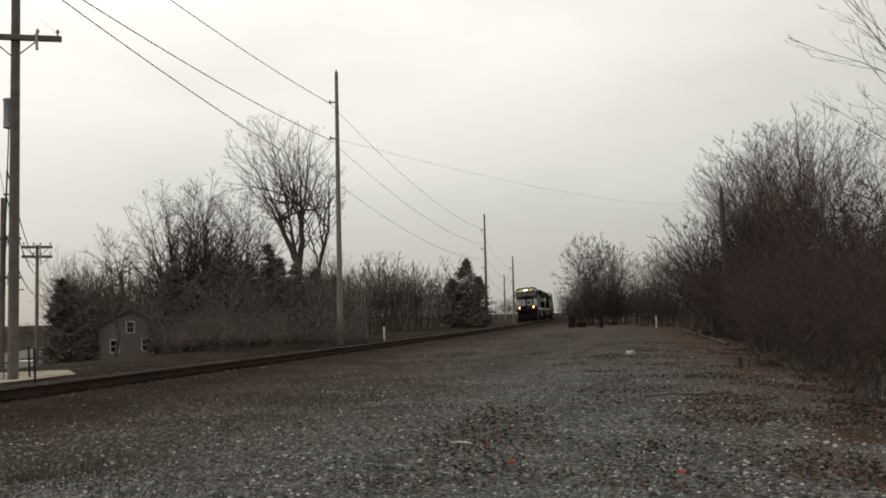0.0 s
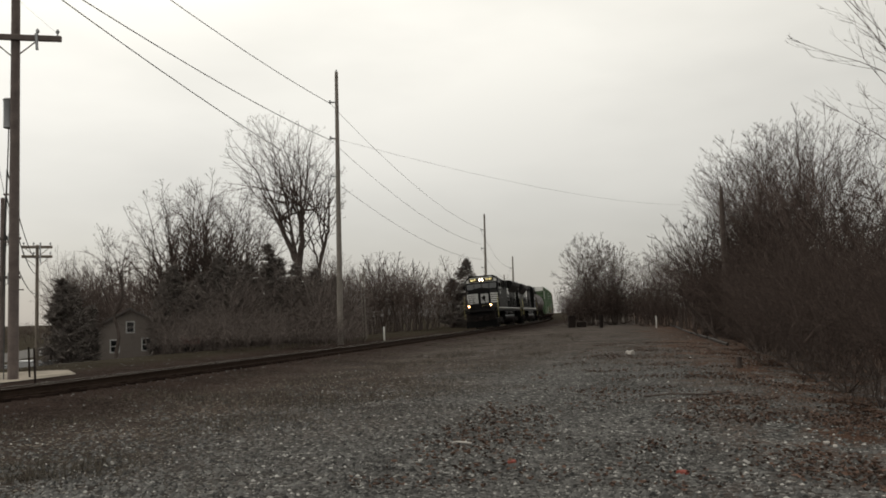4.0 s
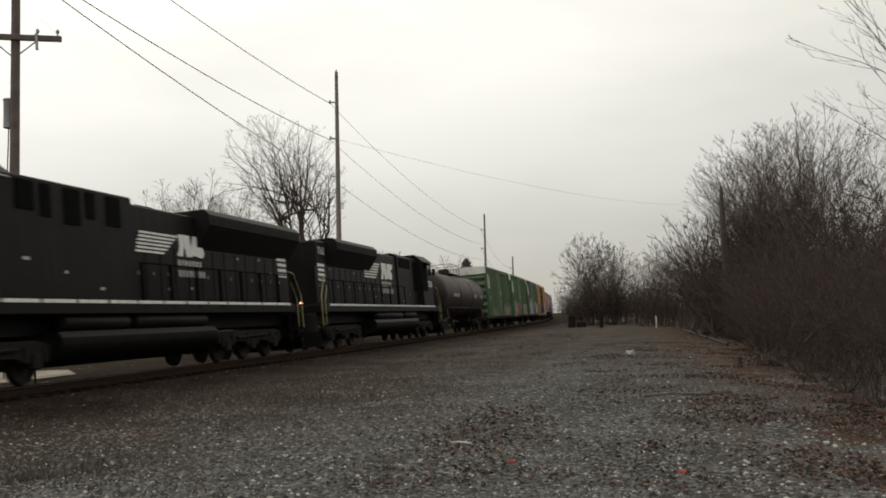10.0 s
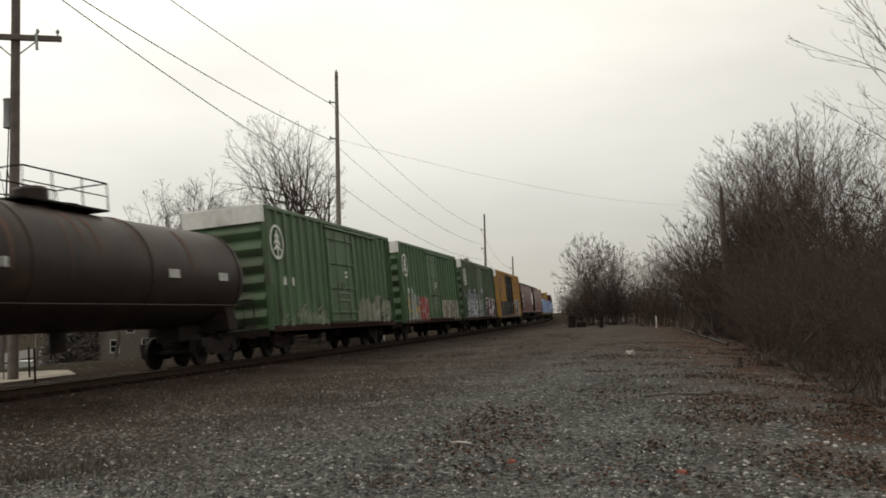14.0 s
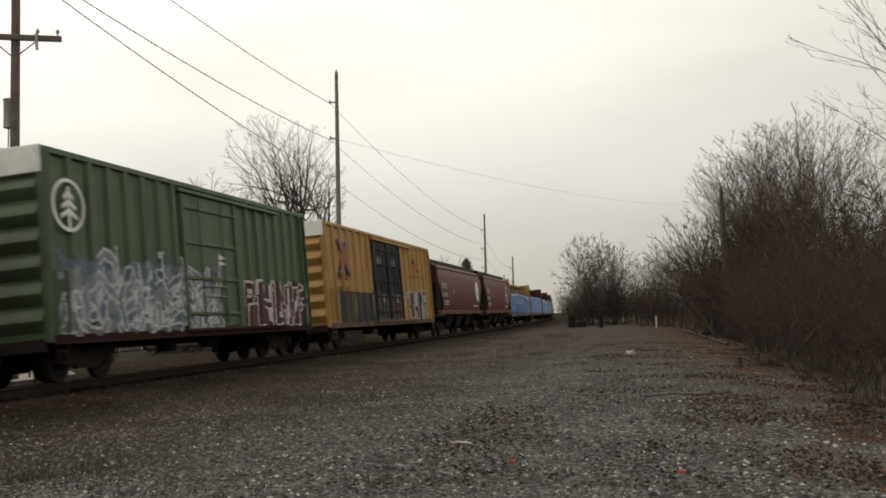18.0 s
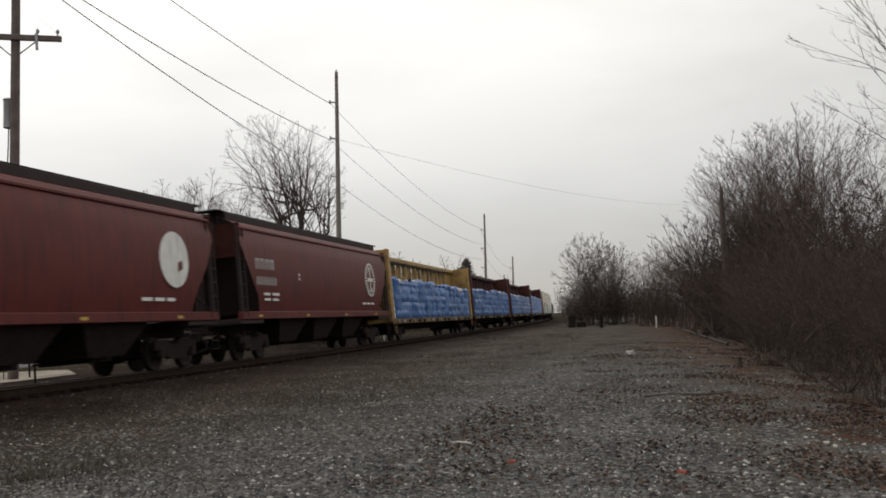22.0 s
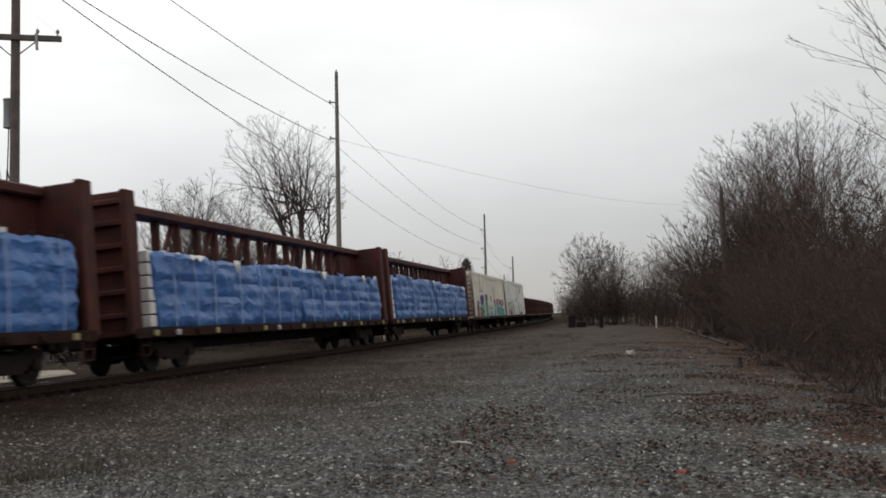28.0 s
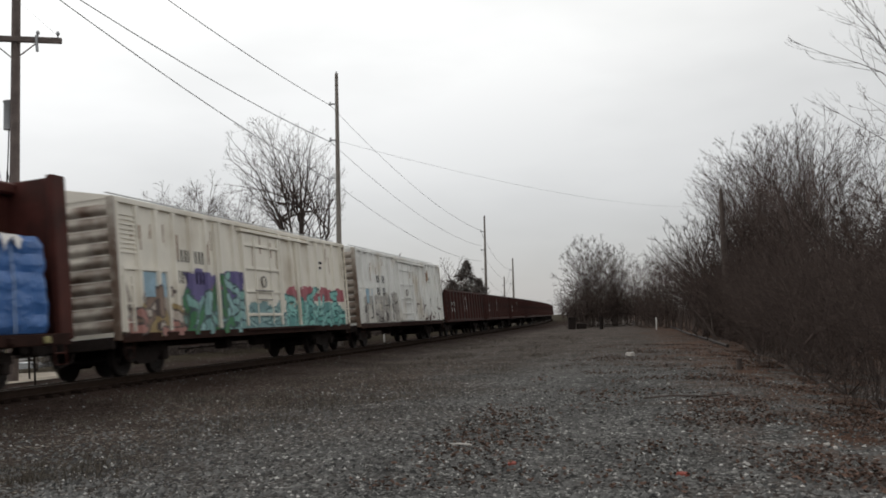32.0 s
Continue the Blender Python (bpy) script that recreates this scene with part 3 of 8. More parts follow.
def boxcar(label, half, eave, paint, roof_mat, end_top, rib_step, door, door_mat, group, double=False, reefer=False, end_mat=None):
    """door: y0, y1 along the car on the yard side."""
    car = thing("refrigerator_car" if reefer else "boxcar", label, "freight car", group=group)
    end_mat = end_mat or paint
    sill_mat = M["sill_yellow"] if double else M["sill_grime"]
    w, z0 = 1.5, 1.0
    shell = Build()
    shell.box(-w, w, -half, half, z0, eave - 0.02)
    part("body", shell, paint, car)
    for s in (-1, 1):
        a, c = (w - 0.02, w + 0.09) if s > 0 else (-w - 0.09, -w + 0.02)
        part("side_sill", Build().box(a, c, -half, half, z0 - 0.16, z0 + 0.06, 0.01), sill_mat, car, "grimy side sill")
        part("top_chord", Build().box(a, c, -half, half, eave - 0.14, eave, 0.01), paint, car)
    # outside posts
    rib = Build().prism([(-0.1, 0), (-0.065, 0.095), (0.065, 0.095), (0.1, 0)], z0 + 0.1, eave - 0.14, "z")
    rib.v = [(w + b, a, z) for a, b, z in rib.v]
    rm = rib.mesh("side_post", paint)
    y = -half + 0.09
    while y < half:
        if not (door[0] - 0.12 < y < door[1] + 0.12):
            part("side_post", rm, paint, car, at=pose(0, y, 0))
        part("side_post", rm, paint, car, at=pose(0, y, 0, 0, 0, 180))
        y += rib_step
    # ends with deep horizontal corrugations
    for s in (-1, 1):
        y = s * half
        n = 10 if reefer else 6
        top = eave - (0.16 if reefer else 0.62)
        step = (top - z0 - 0.1) / n
        for i in range(n):
            z = z0 + 0.1 + step * (i + 0.5)
            q = 0.30 * step
            deep = 0.5 if reefer else 1.0
            b = Build()
            b.prism([(0, z - q * 1.5), (0.10 * deep, z - q * 0.6), (0.13 * deep, z), (0.10 * deep, z + q * 0.6), (0, z + q * 1.5)], -w + 0.12, w - 0.12, "x")
            b.v = [(vx, y + s * vy, vz) for vx, vy, vz in b.v]
            part("end_rib", b, end_mat, car)
        for q in (-w + 0.01, w - 0.01):
            part("corner_post", Build().box(q - 0.09, q + 0.09, min(y, y + s * 0.1), max(y, y + s * 0.1), z0 - 0.1, eave, 0.01), end_mat, car)
        if end_top:
            part("end_panel", Build().box(-w - 0.05, w + 0.05, min(y, y + s * 0.12), max(y, y + s * 0.12), eave - 0.6, eave + 0.03, 0.015), end_top, car, "white panel along the top of the end")
        coupler(car, s * half, s)
        part("end_sill", Build().box(-1.4, 1.4, min(y, y + s * 0.14), max(y, y + s * 0.14), 0.7, 1.0, 0.02), M["under"], car)
        ladder(car, 1.15 * s, y + s * 0.1, z0 + 0.2, z0 + 2.2, end_mat, along="x")
    # roof: shallow gable with cross ribs
    part("roof", Build().prism([(-w - 0.07, eave), (0, eave + (0.34 if reefer else 0.1)), (w + 0.07, eave), (w + 0.07, eave - 0.05), (-w - 0.07, eave - 0.05)], -half - 0.02, half + 0.02), roof_mat, car, "grey sheet metal roof")
    y = -half + 0.6
    rr = Build().prism([(-w - 0.06, eave + 0.01), (0, eave + (0.37 if reefer else 0.135)), (w + 0.06, eave + 0.01), (0, eave + 0.06)], -0.04, 0.04).mesh("roof_rib", roof_mat)
    while y < half - 0.3:
        part("roof_rib", rr, roof_mat, car, at=pose(0, y, 0))
        y += rib_step * 1.05
    # door, or pair of doors, with its tracks, frame, bars and gear
    y0, y1 = door
    leaves = [(y0, (y0 + y1) / 2), ((y0 + y1) / 2, y1)] if double else [(y0, y1)]
    for a, c in leaves:
        d = Build().box(w, w + 0.06, a + 0.02, c - 0.02, z0 + 0.12, eave - 0.32, 0.01)
        dr = part("door", d, door_mat, car)
        for k in range(4 if not double else 5):
            z = z0 + 0.5 + (eave - z0 - 1.2) * k / (3 if not double else 4)
            part("door_bar", Build().box(w + 0.055, w + 0.11, a + 0.06, c - 0.06, z - 0.05, z + 0.05, 0.015), door_mat, dr)
        for k in (a + 0.04, c - 0.16):
            part("door_stile", Build().box(w + 0.055, w + 0.13, k, k + 0.12, z0 + 0.14, eave - 0.34, 0.01), door_mat, dr)
        if double:
            part("handle_plate", Build().box(w + 0.1, w + 0.14, (a + c) / 2 - 0.05, (a + c) / 2 + 0.05, 1.95, 2.2, 0.01), M["faded_white"], dr)
        rods = [a + (c - a) * f for f in ((0.38, 0.62) if double else (0.3, 0.7))]
        for k in rods:
            part("lock_rod", Build().tube((w + 0.125, k, z0 + 0.2), (w + 0.125, k, eave - 0.4), 0.022), door_mat, dr)
        hb = Build().tube((w + 0.13, rods[0] - 0.1, 2.3), (w + 0.13, rods[1] + 0.1, 2.3), 0.02).tube((w + 0.13, rods[0], 2.0), (w + 0.13, rods[1], 2.0), 0.02)
        if not double:
            hb.lathe([(w + 0.1, 0.2), (w + 0.14, 0.2), (w + 0.14, 0.15)], "x", 14, (0, (a + c) / 2, 2.6))
        part("lock_gear", hb, M["steel"], dr)
    span = (y1 - y0) * (1.0 if not double else 0.55)
    tr = Build().box(w, w + 0.15, y0 - 0.1, y1 + span, eave - 0.3, eave - 0.2, 0.01)
    part("upper_door_track", tr, paint, car)
    part("lower_door_track", Build().box(w + 0.02, w + 0.16, y0 - 0.1, y1 + span, z0 - 0.02, z0 + 0.07, 0.01), sill_mat, car)
    # ladders, grab irons, steps
    ladder(car, w + 0.08, -half + 0.32, z0 + 0.1, z0 + 1.5, paint)
    ladder(car, w + 0.08, half - 0.32, z0 + 0.1, eave - 0.2, paint)
    for yy in (-half + 0.3, half - 0.3):
        sill_step(car, w + 0.05, yy, sill_mat)
    part("brake_wheel", Build().lathe([(half + 0.2, 0.28), (half + 0.23, 0.28), (half + 0.23, 0.25), (half + 0.2, 0.25)], "y", 18, (-0.7, 0, 2.4)), M["steel"], car)
    ty = half - 2.0
    underbody(car, half, ty)
    for s in (-1, 1):
        freight_truck(car, s * ty)
    car["half"] = ty
    paint_in_car_space(paint, car)
    return car


SPRAY = {}


def spray_colour(c):
    if c not in SPRAY:
        SPRAY[c] = material("spray_paint", c, 0.6, vary=0.2, scale=2.5, fine=18.0)
    return SPRAY[c]


class Tag:
    """Sprayed shapes on the yard side of a car, laid over its posts: cells of paint along y and z, filled stroke by stroke."""

    def __init__(self, y0, y1, z0, z1, seed, cell=0.035):
        self.y0, self.z0, self.cell = y0, z0, cell
        self.w, self.h = y1 - y0, z1 - z0
        self.ys = np.arange(int(self.w / cell)) * cell
        self.zs = np.arange(int(self.h / cell)) * cell
        self.grid = np.zeros((len(self.ys), len(self.zs)), int)
        self.rnd = random.Random(seed)
        self.colours = []
        self.seed = seed

    def ink(self, c):
        if c not in self.colours:
            self.colours.append(c)
        return self.colours.index(c) + 1

    def stroke(self, pts, width, c):
        k = self.ink(c)
        for (ya, za), (yb, zb) in zip(pts, pts[1:]):
            dy, dz = yb - ya, zb - za
            f = ((self.ys[:, None] - ya) * dy + (self.zs[None, :] - za) * dz) / max(dy * dy + dz * dz, 1e-6)
            f = np.clip(f, 0, 1)
            d = np.hypot(self.ys[:, None] - ya - f * dy, self.zs[None, :] - za - f * dz)
            self.grid[d < width / 2] = k

    def cloud(self, c, amount=0.55, scale=1.6, low=0.0, high=1.0):
        """A soft-edged patch with a ragged outline."""
        k = self.ink(c)
        for i, y in enumerate(self.ys):
            for j, z in enumerate(self.zs):
                if not low <= z / self.h <= high:
                    continue
                edge = min(y, self.w - y, (z / self.h - low) * self.h + 0.25, (high - z / self.h) * self.h) * 2.2
                if noise.noise((y * scale, z * scale * 1.3, self.seed * 1.7)) * 0.5 + 0.5 + 0.12 * noise.noise((y * 9, z * 9, self.seed)) < amount * min(edge + 0.45, 1.5):
                    self.grid[i, j] = k

    def blocks(self, count, fills, line, width, slant=0.12, outline=0.1, low=0.06, high=0.94):
        """A row of fat angular shapes with an outline."""
        r = self.rnd
        step = self.w / count
        for n in range(count):
            y = step * (n + 0.12) + r.uniform(-0.06, 0.06) * step
            e = y + step * r.uniform(0.62, 0.86)
            lo, hi = self.h * low + r.uniform(0, 0.1), self.h * high - r.uniform(0, 0.16)
            m = lo + (hi - lo) * r.uniform(0.35, 0.65)
            lean = slant * (hi - lo)
            node = {"a": (y, lo), "b": (y + lean, hi), "c": (e, lo + r.uniform(-0.05, 0.1)), "d": (e + lean * 0.6, hi - r.uniform(0, 0.15)), "m": (y + lean * 0.5, m), "n": (e, m + r.uniform(-0.1, 0.1)), "t": ((y + e) / 2, hi), "u": ((y + e) / 2, lo)}
            path = r.choice(("abd", "bac", "abdnm", "dmnca", "abc", "bmnc", "bdua", "mnd", "tuc"))
            more = r.choice(("mn", "bd", "ac", "nc", "tu", "cd"))
            for w, c in ((width + outline * 2, line), (width, r.choice(fills))):
                for word in (path, more):
                    self.stroke([node[q] for q in word], w, c)

    def tangle(self, count, fills, line, width):
        """Crossing hooks and points with pale edges."""
        r = self.rnd
        for n in range(count):
            y = self.w * (0.04 + 0.9 * n / count) + r.uniform(-0.2, 0.2)
            z = r.uniform(0.05, 0.4) * self.h
            pts = [(y, z)]
            for _ in range(r.randint(2, 4)):
                y = min(max(y + r.uniform(-0.55, 0.8), 0.1), self.w - 0.1)
                z = min(max(z + r.uniform(-0.35, 0.55) * self.h * 0.7, 0.06), self.h * r.uniform(0.72, 0.96))
                pts.append((y, z))
            self.stroke(pts, width + 0.11, line)
            self.stroke(pts, width, r.choice(fills))

    def scribble(self, count, c, width=0.07, tall=0.5):
        r = self.rnd
        for n in range(count):
            y = self.w * r.uniform(0.02, 0.94)
            z = self.h * r.uniform(0.05, 0.6)
            pts = [(y, z)]
            for _ in range(r.randint(2, 4)):
                pts.append((min(pts[-1][0] + r.uniform(-0.12, 0.3), self.w), min(max(pts[-1][1] + r.uniform(-1, 1) * tall, 0.04), self.h - 0.04)))
            self.stroke(pts, width, c)

    def put(self, car, step, half, door, label, w=1.5):
        def face(y):
            if door[0] - 0.1 < y < door[1] + 0.1:
                return w + 0.064
            k = (y + half - 0.09) / step
            d = abs(k - round(k)) * step
            return w + 0.104 - max(0.0, min(d - 0.12, 0.05)) / 0.05 * 0.098

        vs, fs, inks = [], [], []
        for i in range(len(self.ys)):
            col = self.grid[i]
            ya, yb = self.y0 + self.ys[i], self.y0 + self.ys[i] + self.cell
            xa, xb = face(ya), face(yb)
            j = 0
            while j < len(col):
                k = j
                while k < len(col) and col[k] == col[j]:
                    k += 1
                if col[j]:
                    za, zb = self.z0 + j * self.cell, self.z0 + k * self.cell
                    o = len(vs)
                    vs += [(xa, ya, za), (xb, yb, za), (xb, yb, zb), (xa, ya, zb)]
                    fs.append((o, o + 1, o + 2, o + 3))
                    inks.append(int(col[j]) - 1)
                j = k
        me = bpy.data.meshes.new("spray_paint")
        me.from_pydata(vs, [], fs)
        for c in self.colours:
            me.materials.append(spray_colour(c))
        me.polygons.foreach_set("material_index", inks)
        part("spray_paint", me, None, car, label)


def bars(car, y, z, rows, mat, x=1.515, name="stencil_bar"):
    """Small unreadable stencils as plain bars: rows of (dy, dz, length, height)."""
    for dy, dz, ln, hh in rows:
        part(name, Build().box(x - 0.01, x + 0.006, y + dy, y + dy + ln, z + dz, z + dz + hh), mat, car)


def ring(b, x, y, z, r0, r1, n=32, thick=0.012):
    vs, fs = [], []
    for k in range(n):
        a = k * math.tau / n
        for r in (r0, r1):
            for t in (0, thick):
                vs.append((x + t, y + r * math.cos(a), z + r * math.sin(a)))
    for k in range(n):
        j = (k + 1) % n
        o, p = k * 4, j * 4
        fs += [(o + 1, p + 1, p + 3, o + 3), (o, o + 1, p + 1, p), (o + 2, p + 2, p + 3, o + 3)]
    b.add(vs, fs)


def disc(b, x, y, z, r, n=28, thick=0.012):
    b.prism([(y + r * math.cos(k * math.tau / n), z + r * math.sin(k * math.tau / n)) for k in range(n)], x, x + thick, "x")


def tree_badge(car, y, z, r):
    b = Build()
    ring(b, 1.6, y, z, r * 0.86, r)
    b.box(1.6, 1.612, y - 0.04, y + 0.04, z - r * 0.86, z + r * 0.7)
    for k, (dz, ln) in enumerate(((0.45, 0.3), (0.1, 0.42), (-0.25, 0.5))):
        for s in (-1, 1):
            b.prism([(y, z + dz * r + 0.1), (y, z + dz * r - 0.03), (y + s * ln * r, z + dz * r - 0.28 * r), (y + s * ln * r, z + dz * r - 0.12 * r)], 1.6, 1.612, "x")
    part("badge", b, M["white"], car, "white ring badge with a tree shape")


def round_badge(car, y, z, r, x, cross):
    b = Build()
    disc(b, x, y, z, r)
    part("badge", b, M["white"], car, "round white badge with a dark cross" if cross else "round white badge with a small dark mark")
    c = Build()
    if cross:
        ring(c, x + 0.013, y, z, r * 0.6, r * 0.64, thick=0.006)
        for q in range(26):
            a = q * math.tau / 26
            if abs(math.cos(a)) > 0.12:
                u, v = math.cos(a), math.sin(a)
                p = [(y + r * (f * u - g * v), z + r * (f * v + g * u)) for f, g in ((0.7, -0.045), (0.9, -0.045), (0.9, 0.045), (0.7, 0.045))]
                c.prism(p, x + 0.013, x + 0.019, "x")
        for sy in (-1, 1):
            for sz in (-1, 1):
                pts = [(y + sy * r * (0.1 + 0.45 * math.cos(a)), z + sz * r * (0.1 + 0.45 * math.sin(a))) for a in (0, 0.4, 0.8, 1.2, 1.57)]
                c.prism([(y + sy * r * 0.1, z + sz * r * 0.1)] + pts, x + 0.013, x + 0.02, "x")
    else:
        c.prism([(y + r * 0.2, z - r * 0.45), (y + r * 0.55, z - r * 0.3), (y + r * 0.5, z - r * 0.02), (y + r * 0.22, z - r * 0.1)], x + 0.013, x + 0.02, "x")
    part("badge_mark", c, M["hopper"], car)


def hopper_car(label, badge_y, cross):
    half, eave = 8.75, 4.42
    car = thing("covered_hopper_car", label, "freight car", group="mineral red covered hoppers")
    # curved sides: the cross section bulges; side sheets run between the end slopes
    sec = [(1.42, 1.55), (1.52, 2.1), (1.56, 2.9), (1.54, 3.7), (1.46, 4.22), (1.28, 4.5), (0.8, 4.72), (0.0, 4.8)]
    full = sec + [(-x, z) for x, z in reversed(sec[:-1])]
    b = Build()
    n = len(full)
    for y0 in (-1, 1):
        for x, z in full:
            # end sheets slope inwards towards the floor
            inset = 1.4 * (1 - smooth_step(1.5, 3.9, z))
            b.v.append((x, y0 * (half - 0.2 - inset), z))
    b.f += [(i, (i + 1) % n, n + (i + 1) % n, n + i) for i in range(n)] + [tuple(range(n)), tuple(range(n, 2 * n))]
    b.f = b.f[:n]
    part("body", b, M["hopper"], car)
    # slope sheets: body red darkened for the shade they stand in
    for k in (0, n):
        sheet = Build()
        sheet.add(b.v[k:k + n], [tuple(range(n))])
        part("slope_sheet", sheet, M["hopper_dark"], car, "dark red sloping end sheet with painted-in shade")
    for s in (-1, 1):
        x0, x1 = sorted((s * 1.36, s * 1.5))
        part("side_sill", Build().box(x0, x1, -half, half, 1.3, 1.56, 0.02), M["hopper"], car)
        part("eave_rail", Build().box(s * 1.40 - 0.09, s * 1.40 + 0.09, -half + 0.2, half - 0.2, 4.26, 4.36, 0.02), M["hopper"], car)
        # end bulkheads with corner posts, the shade of the car's end in their colours
        yy = s * (half - 0.25)
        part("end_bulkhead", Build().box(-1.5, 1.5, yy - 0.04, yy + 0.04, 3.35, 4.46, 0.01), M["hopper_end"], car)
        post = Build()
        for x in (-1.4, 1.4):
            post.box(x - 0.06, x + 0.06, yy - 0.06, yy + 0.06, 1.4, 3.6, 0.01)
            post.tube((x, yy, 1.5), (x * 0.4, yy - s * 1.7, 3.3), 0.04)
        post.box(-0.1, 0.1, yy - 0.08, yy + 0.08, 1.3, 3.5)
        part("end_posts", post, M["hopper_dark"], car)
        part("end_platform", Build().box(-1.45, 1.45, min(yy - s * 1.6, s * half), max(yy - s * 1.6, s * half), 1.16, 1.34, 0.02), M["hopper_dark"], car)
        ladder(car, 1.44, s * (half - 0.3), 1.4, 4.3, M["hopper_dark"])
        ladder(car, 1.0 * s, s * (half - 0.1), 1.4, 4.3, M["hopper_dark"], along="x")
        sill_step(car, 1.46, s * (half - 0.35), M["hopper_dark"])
        coupler(car, s * half, s)
    # running boards and hatches
    for x in (-0.75, 0.75):
        w = Build().box(x - 0.28, x + 0.28, -half - 0.15, half + 0.15, 4.86, 4.885)
        for k in range(12):
            y = -half + 0.5 + k * (2 * half - 1) / 11
            w.box(x - 0.2, x + 0.2, y - 0.03, y + 0.03, 4.6, 4.88)
        part("running_board", w, M["loco_dull"], car, "dark grating walkway along the roof")
    for s in (-1, 1):
        part("end_running_board", Build().box(-1.0, 1.0, s * (half + 0.05) - 0.2, s * (half + 0.05) + 0.2, 4.86, 4.9).tube((-0.9, s * half, 4.88), (-0.9, s * half, 4.4), 0.02).tube((0.9, s * half, 4.88), (0.9, s * half, 4.4), 0.02), M["loco_dull"], car)
    for k in range(4):
        y = -half + 2.3 + k * (2 * half - 4.6) / 3
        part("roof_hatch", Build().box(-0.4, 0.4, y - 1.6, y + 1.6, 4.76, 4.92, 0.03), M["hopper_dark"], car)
    # bays
    for y in (-3.6, 0, 3.6):
        h = Build()
        h.add([(-1.35, y - 1.6, 1.5), (1.35, y - 1.6, 1.5), (1.35, y + 1.6, 1.5), (-1.35, y + 1.6, 1.5), (-0.9, y - 0.8, 0.5), (0.9, y - 0.8, 0.5), (0.9, y + 0.8, 0.5), (-0.9, y + 0.8, 0.5)],
              [(0, 1, 5, 4), (1, 2, 6, 5), (2, 3, 7, 6), (3, 0, 4, 7), (4, 5, 6, 7)])
        bay = part("discharge_bay", h, M["under"], car)
        part("outlet_gate", Build().box(-0.75, 0.75, y - 0.45, y + 0.45, 0.38, 0.52, 0.02).tube((-1.1, y - 0.2, 0.45), (1.1, y - 0.2, 0.45), 0.035), M["under"], bay)
    b = Build().box(-0.3, 0.3, -half, half, 0.9, 1.3)
    part("centre_sill", b, M["under"], car)
    # lettering blocks, badge and small stencils
    bars(car, -7.5, 2.98, [(k * 0.42 + d, q, w, h) for k in range(4) for d, q, w, h in ((0, 0, 0.07, 0.36), (0.2, 0, 0.07, 0.36), (0.07, 0.29, 0.13, 0.07))], M["faded_white"], 1.566, "white_initials_stroke")
    bars(car, -7.45, 2.45, [(k * 0.29 + d, 0, 0.05, 0.28) for k in range(6) for d in (0, 0.13)], M["faded_white"], 1.552, "white_number_stroke")
    bars(car, -6.9, 2.1, [(0, 0, 0.5, 0.09), (0.7, 0, 0.6, 0.09), (0, -0.18, 0.5, 0.08), (0.7, -0.18, 0.5, 0.08)], M["white"], 1.54)
    bars(car, -3.6, 2.7, [(0, 0, 0.12, 0.1), (0, 0.16, 0.12, 0.1)], M["white"], 1.556)
    bars(car, 4.4, 1.85, [(0, 0, 0.5, 0.09), (0.65, 0, 0.5, 0.09), (1.3, 0, 0.4, 0.09)], M["white"], 1.505)
    for y in (-7.4, -2.9, 1.7, 6.2):
        part("reflector_stripe", Build().box(1.5, 1.506, y, y + 0.3, 1.37, 1.45), M["amber"], car, "yellow reflector")
    round_badge(car, badge_y, 3.0, 0.78, 1.562, cross)
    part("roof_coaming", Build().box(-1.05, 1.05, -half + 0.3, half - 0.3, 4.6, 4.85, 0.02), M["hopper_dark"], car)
    for s in (-1, 1):
        freight_truck(car, s * (half - 1.9))
    car["half"] = half - 1.9
    return car


